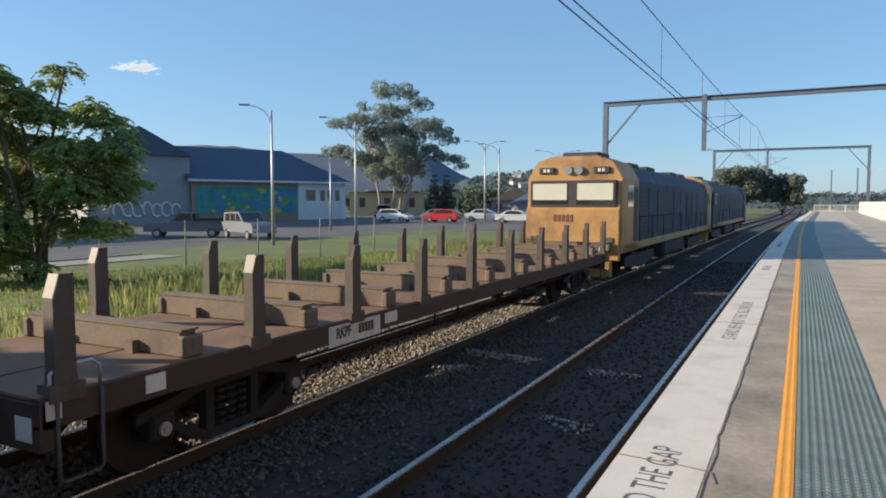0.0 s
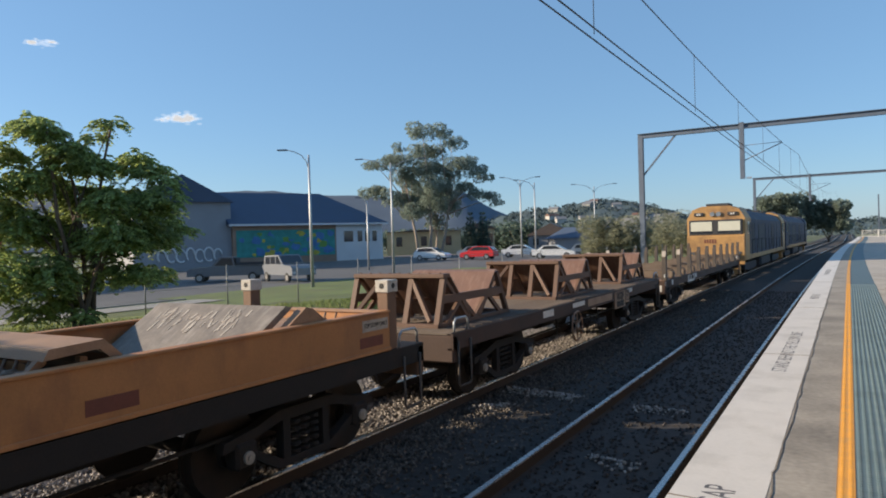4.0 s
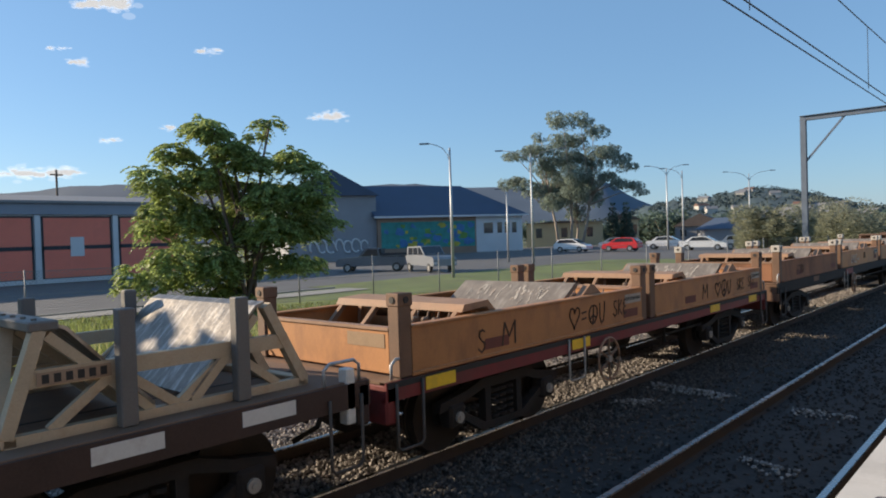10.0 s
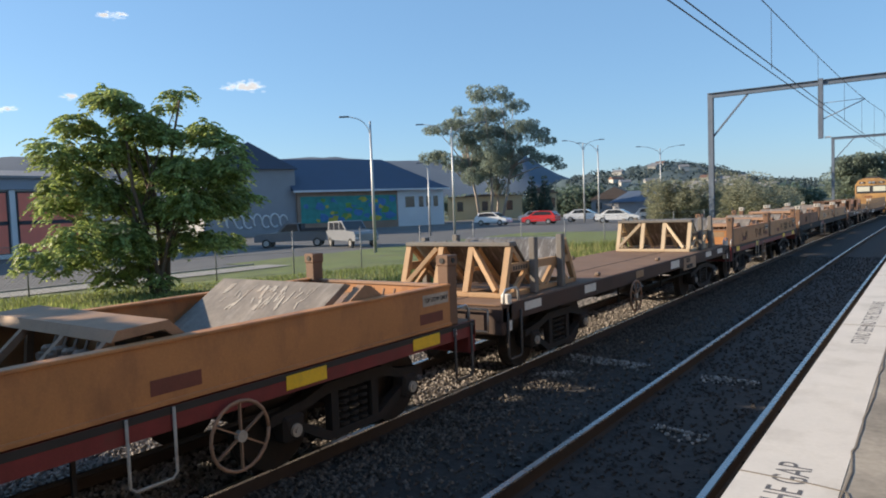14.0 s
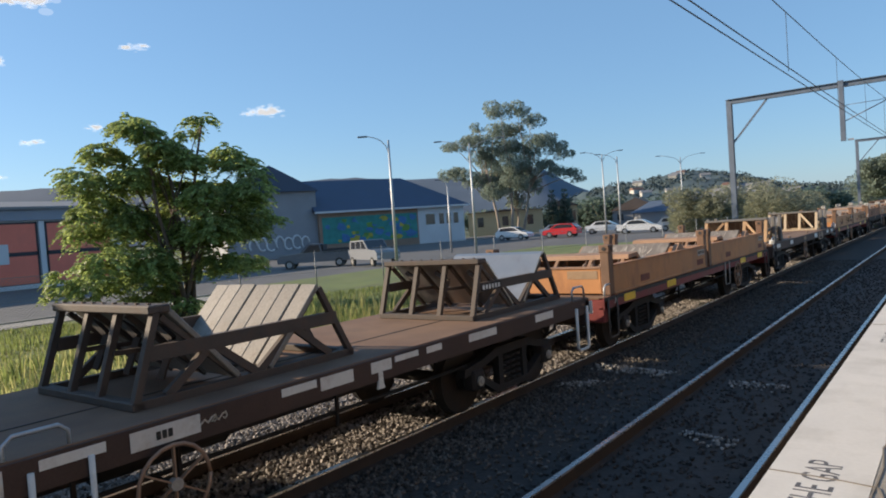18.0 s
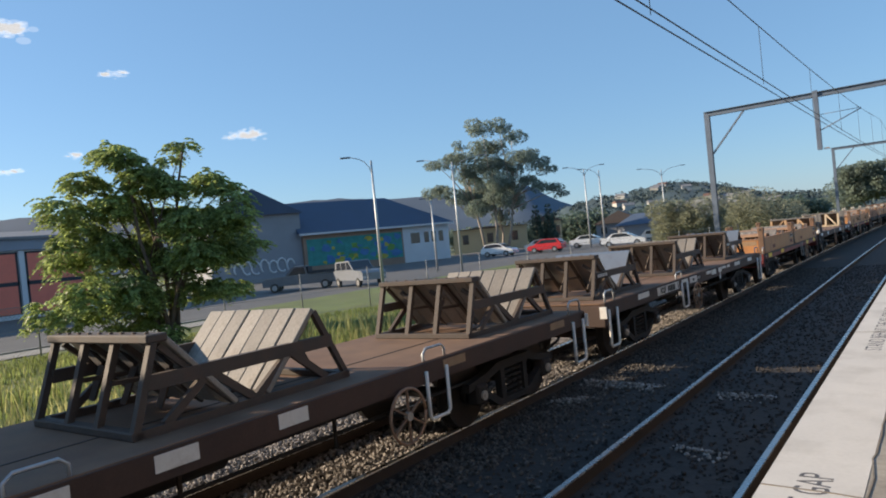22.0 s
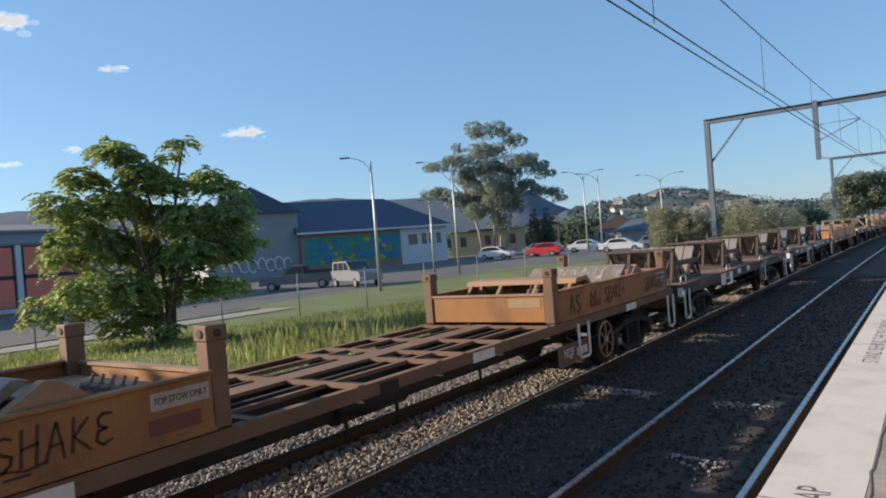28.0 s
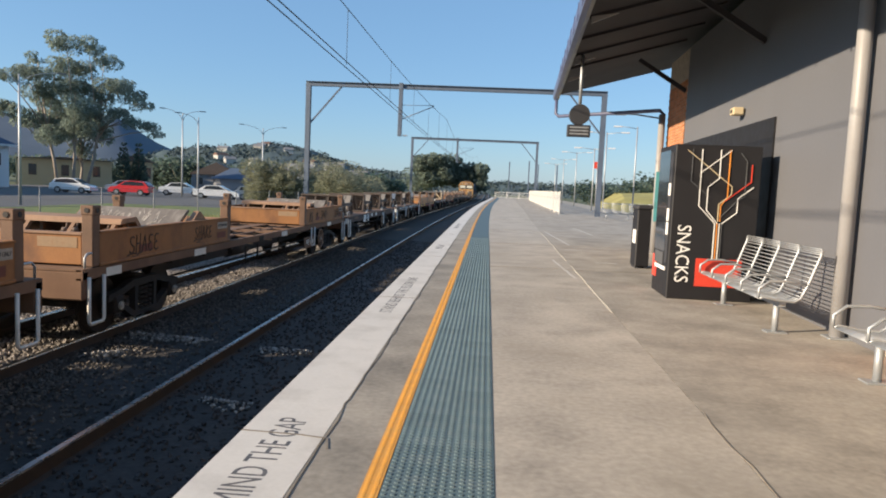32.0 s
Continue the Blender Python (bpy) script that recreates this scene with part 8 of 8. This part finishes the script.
great_gum(pose(-54.2, 90.4, -0.8))
for k, (x, y) in enumerate(((-49.6, 93), (-48.2, 94.5))):
    c = empty("cypress", "dark narrow cypress beside the houses", "tree", "cypresses", m=pose(x, y, -0.8))
    part("trunk", tubed([(0, 0, 0), (0, 0, 6)], 0.16, 6, 0.05), M["bark"], c)
    cl = [(Vector((0, 0, 1.0 + 0.75 * i)), 1.25 - 0.14 * i) for i in range(8)]
    piece("crown", leaf_mass("crown", cl, 2200, 0.28, M["leaf_far"], 30 + k, -0.4), c)
bushy(pose(-15.2, 50.5, -1.0), 2.7, 4.4, 11, M["leaf_bush"], "rounded grey-green bush by the line", 20000, 0.24, slim=0.13)
bushy(pose(-12.6, 61.5, -1.0), 4.0, 4.6, 12, M["leaf_bush"], "wide grey-green bush by the line", 22000, 0.25, slim=0.13)
bushy(pose(-14.0, 76, -1.0), 3.6, 3.4, 13, M["leaf_bush"], "wide grey-green bush by the line", 12000, 0.26, slim=0.13)
bushy(pose(-11.4, 158, -1.0), 6.2, 11.2, 14, M["leaf_gum"], "dense dark trackside tree", 16000, 0.6, "tree", 0.4)
bushy(pose(-3.6, 160, -1.0), 4.2, 9.8, 15, M["leaf_gum"], "dense dark trackside tree", 9000, 0.6, "tree", 0.4)
bushy(pose(-16.0, 172, -1.0), 6.0, 7.5, 16, M["leaf_gum"], "dense dark trackside tree", 4000, 0.5, "tree")
rnd_t = random.Random(77)
for k in range(46):
    az = radians(rnd_t.uniform(8, 40))
    d = rnd_t.uniform(125, 210)
    bushy(pose(-math.sin(az) * d, math.cos(az) * d, -1.0), rnd_t.uniform(3, 5.5), rnd_t.uniform(3.5, 6.5), 100 + k, M["leaf_far"], "dark green tree among the houses", 1100, 0.75, "tree")
for k in range(22):
    az = radians(rnd_t.uniform(-34, -8.5))
    d = rnd_t.uniform(120, 175)
    bushy(pose(-math.sin(az) * d, math.cos(az) * d, -1.0), rnd_t.uniform(4, 6.5), rnd_t.uniform(4.5, 7.5), 160 + k, M["leaf_far"], "dark green tree beyond the platform", 1300, 0.7, "tree")


def hill_houses_and_woods():
    rnd = random.Random(9)
    clumps = []
    for k in range(900):
        a = rnd.uniform(-30, 34)
        top = 0.012 + bump(a, 17.0, 3.0, 0.030) + bump(a, 22.5, 5.0, 0.030) + bump(a, 13.5, 2.2, 0.018) + bump(a, 9.5, 4, 0.010) + bump(a, -16, 6, 0.012)
        f = rnd.random() ** 0.7
        d = 320 + 300 * f
        z = -3 + (top * 620 + 3) * f ** 0.8
        clumps.append((Vector((-math.sin(radians(a)) * d, math.cos(radians(a)) * d, z - 0.5)), rnd.uniform(2.5, 4.8)))
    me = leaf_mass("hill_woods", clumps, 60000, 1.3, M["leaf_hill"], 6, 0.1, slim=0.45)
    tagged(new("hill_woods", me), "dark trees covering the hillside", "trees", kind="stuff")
    for k in range(14):
        a = rnd.choice((rnd.gauss(15.5, 2.2), rnd.gauss(20, 4), rnd.uniform(4, 30)))
        top = 0.012 + bump(a, 17.0, 3.0, 0.030) + bump(a, 22.5, 5.0, 0.030) + bump(a, 13.5, 2.2, 0.018) + bump(a, 9.5, 4, 0.010)
        f = rnd.uniform(0.15, 0.93)
        d = 318 + 300 * f
        z = -3 + (top * 620 + 3) * f ** 0.8
        g = empty("hill_house", "small pale house on the wooded hill", "house", "houses on the hill", m=pose(-math.sin(radians(a)) * d, math.cos(radians(a)) * d, z - 1, 0, 0, a + rnd.uniform(-30, 30)))
        w = rnd.uniform(5, 8)
        part("wall", boxed(-w / 2, w / 2, -3, 3, 0, 3.2), M["house_pale"], g)
        part("roof", prismed([(-3.4, 3.2), (3.4, 3.2), (0.8, 4.7), (-0.8, 4.7)], "x", -w / 2 - 0.3, w / 2 + 0.3), M["roof_grey"] if k % 3 else M["roof_red"], g)


hill_houses_and_woods()


def grass_blades():
    rnd = random.Random(3)
    for name, mt, count, seed in (("tall_grass", M["grass_blade"], 62000, 1), ("dry_grass", M["straw"], 12000, 2)):
        rnd.seed(seed)
        verts, faces = [], []
        for _ in range(count):
            y = 4 + 62 * rnd.random() ** 1.3
            edge = fence_x(y) + 0.5
            x = edge + (-9.4 - edge) * (rnd.random() if seed == 1 else rnd.random() ** 0.55)
            near = min(1.0, max(0.0, (x - edge) / 4))
            tall = (0.25 + 0.75 * max(0, noise.noise((x * 0.25, y * 0.25, seed)) + 0.45)) * ((0.6 if seed == 1 else 0.85) if x > -17 else 0.22)
            ln = tall * rnd.uniform(0.5, 1.25)
            a = rnd.uniform(0, 6.28)
            lean = Vector((math.cos(a), math.sin(a), 0)) * ln * rnd.uniform(0.1, 0.5)
            w = Vector((-math.sin(a), math.cos(a), 0)) * rnd.uniform(0.008, 0.02)
            p = Vector((x, y, -1.0))
            b = len(verts)
            verts += [p - w, p + w, p + lean * 0.4 + Vector((0, 0, ln * 0.65)) + w * 0.7, p + lean * 0.4 + Vector((0, 0, ln * 0.65)) - w * 0.7, p + lean + Vector((0, 0, ln))]
            faces += [(b, b + 1, b + 2, b + 3), (b + 3, b + 2, b + 4)]
        me = bpy.data.meshes.new(name)
        me.from_pydata(verts, [], faces)
        me.materials.append(mt)
        tagged(new(name, me), "tall rough grass beside the track" if seed == 1 else "dry straw-coloured grass beside the track", "grass", kind="stuff")


grass_blades()


def clouds():
    rnd = random.Random(12)
    spots = ((50.7, 0.175, 95, 27), (63.3, 0.156, 50, 16), (67.5, 0.138, 80, 14), (72.5, 0.093, 190, 32), (67.2, 0.312, 110, 46), (68.6, 0.237, 60, 18), (70.3, 0.252, 40, 16), (60.0, 0.262, 40, 22), (9.0, 0.340, 90, 28), (76.0, 0.15, 90, 18))
    for az, el, w, h in spots:
        d = 1500
        c = Vector((-math.sin(radians(az)) * d, math.cos(radians(az)) * d, 1.6 + el * d))
        side = Vector((math.cos(radians(az)), math.sin(radians(az)), 0))
        bm = bmesh.new()
        tufts = [(rnd.uniform(-0.85, 0.85), rnd.uniform(0.35, 1.0)) for _ in range(max(4, int(w / 14)))]
        for f, size in tufts:
            size *= 1.0 - 0.55 * abs(f)
            mid = c + side * f * w * 0.5 + Vector((0, 0, 0.12 * h * f + 0.18 * h * size * rnd.uniform(-0.4, 1)))
            for k in range(22):
                q = Vector((0, 0, 1)) * rnd.gauss(0.05, 0.24) * h * size + side * rnd.gauss(0, 0.36) * h * size * 1.5
                bmesh.ops.create_icosphere(bm, subdivisions=2, radius=h * size * rnd.uniform(0.09, 0.33), matrix=Matrix.Translation(mid + q) @ Matrix.Diagonal((1.5, 1.5, 0.7, 1)))
        for f in bm.faces:
            f.smooth = True
        solid("cloud", bm, M["cloud"], "small white fair-weather cloud", "cloud", "clouds", "structure")


clouds()


def motions():
    times = [0.0] + [1.0 * k for k in range(1, 33)]
    for ob, u, local in MOVERS:
        walk(ob, [(t, stand(u, t) @ local) for t in times])
    drive = [(0.0, -54.6, 86.6, -0.62), (0.5, -50.2, 75.1, -0.62), (1.0, -45.8, 63.5, -0.80), (1.5, -41.4, 51.9, -1.05), (2.0, -36.8, 40.6, -1.05), (2.5, -33.0, 28.9, -1.05),
             (3.0, -31.4, 17.2, -1.05), (3.5, -31.6, 5.5, -1.05), (5.5, -32.6, -40.0, -1.05), (8.0, -33.6, -75.0, -1.05), (32.0, -33.6, -75.0, -1.05)]
    rows = []
    for k, (t, x, y, z) in enumerate(drive):
        a, b = drive[max(k - 1, 0)], drive[min(k + 1, len(drive) - 2)]
        rows.append((t, pose(x, y, z, 0, 0, math.degrees(math.atan2(-(b[1] - a[1]), b[2] - a[2])))))
    rows[-1] = (32.0, rows[-2][1])
    walk(FOUR_WD, rows)
    turn_times = [0.125 * k for k in range(257)]
    for ob, y, r in ROLLERS:
        walk(ob, [(t, pose(0, y, r, -math.degrees(run(t) / r))) for t in turn_times])


motions()
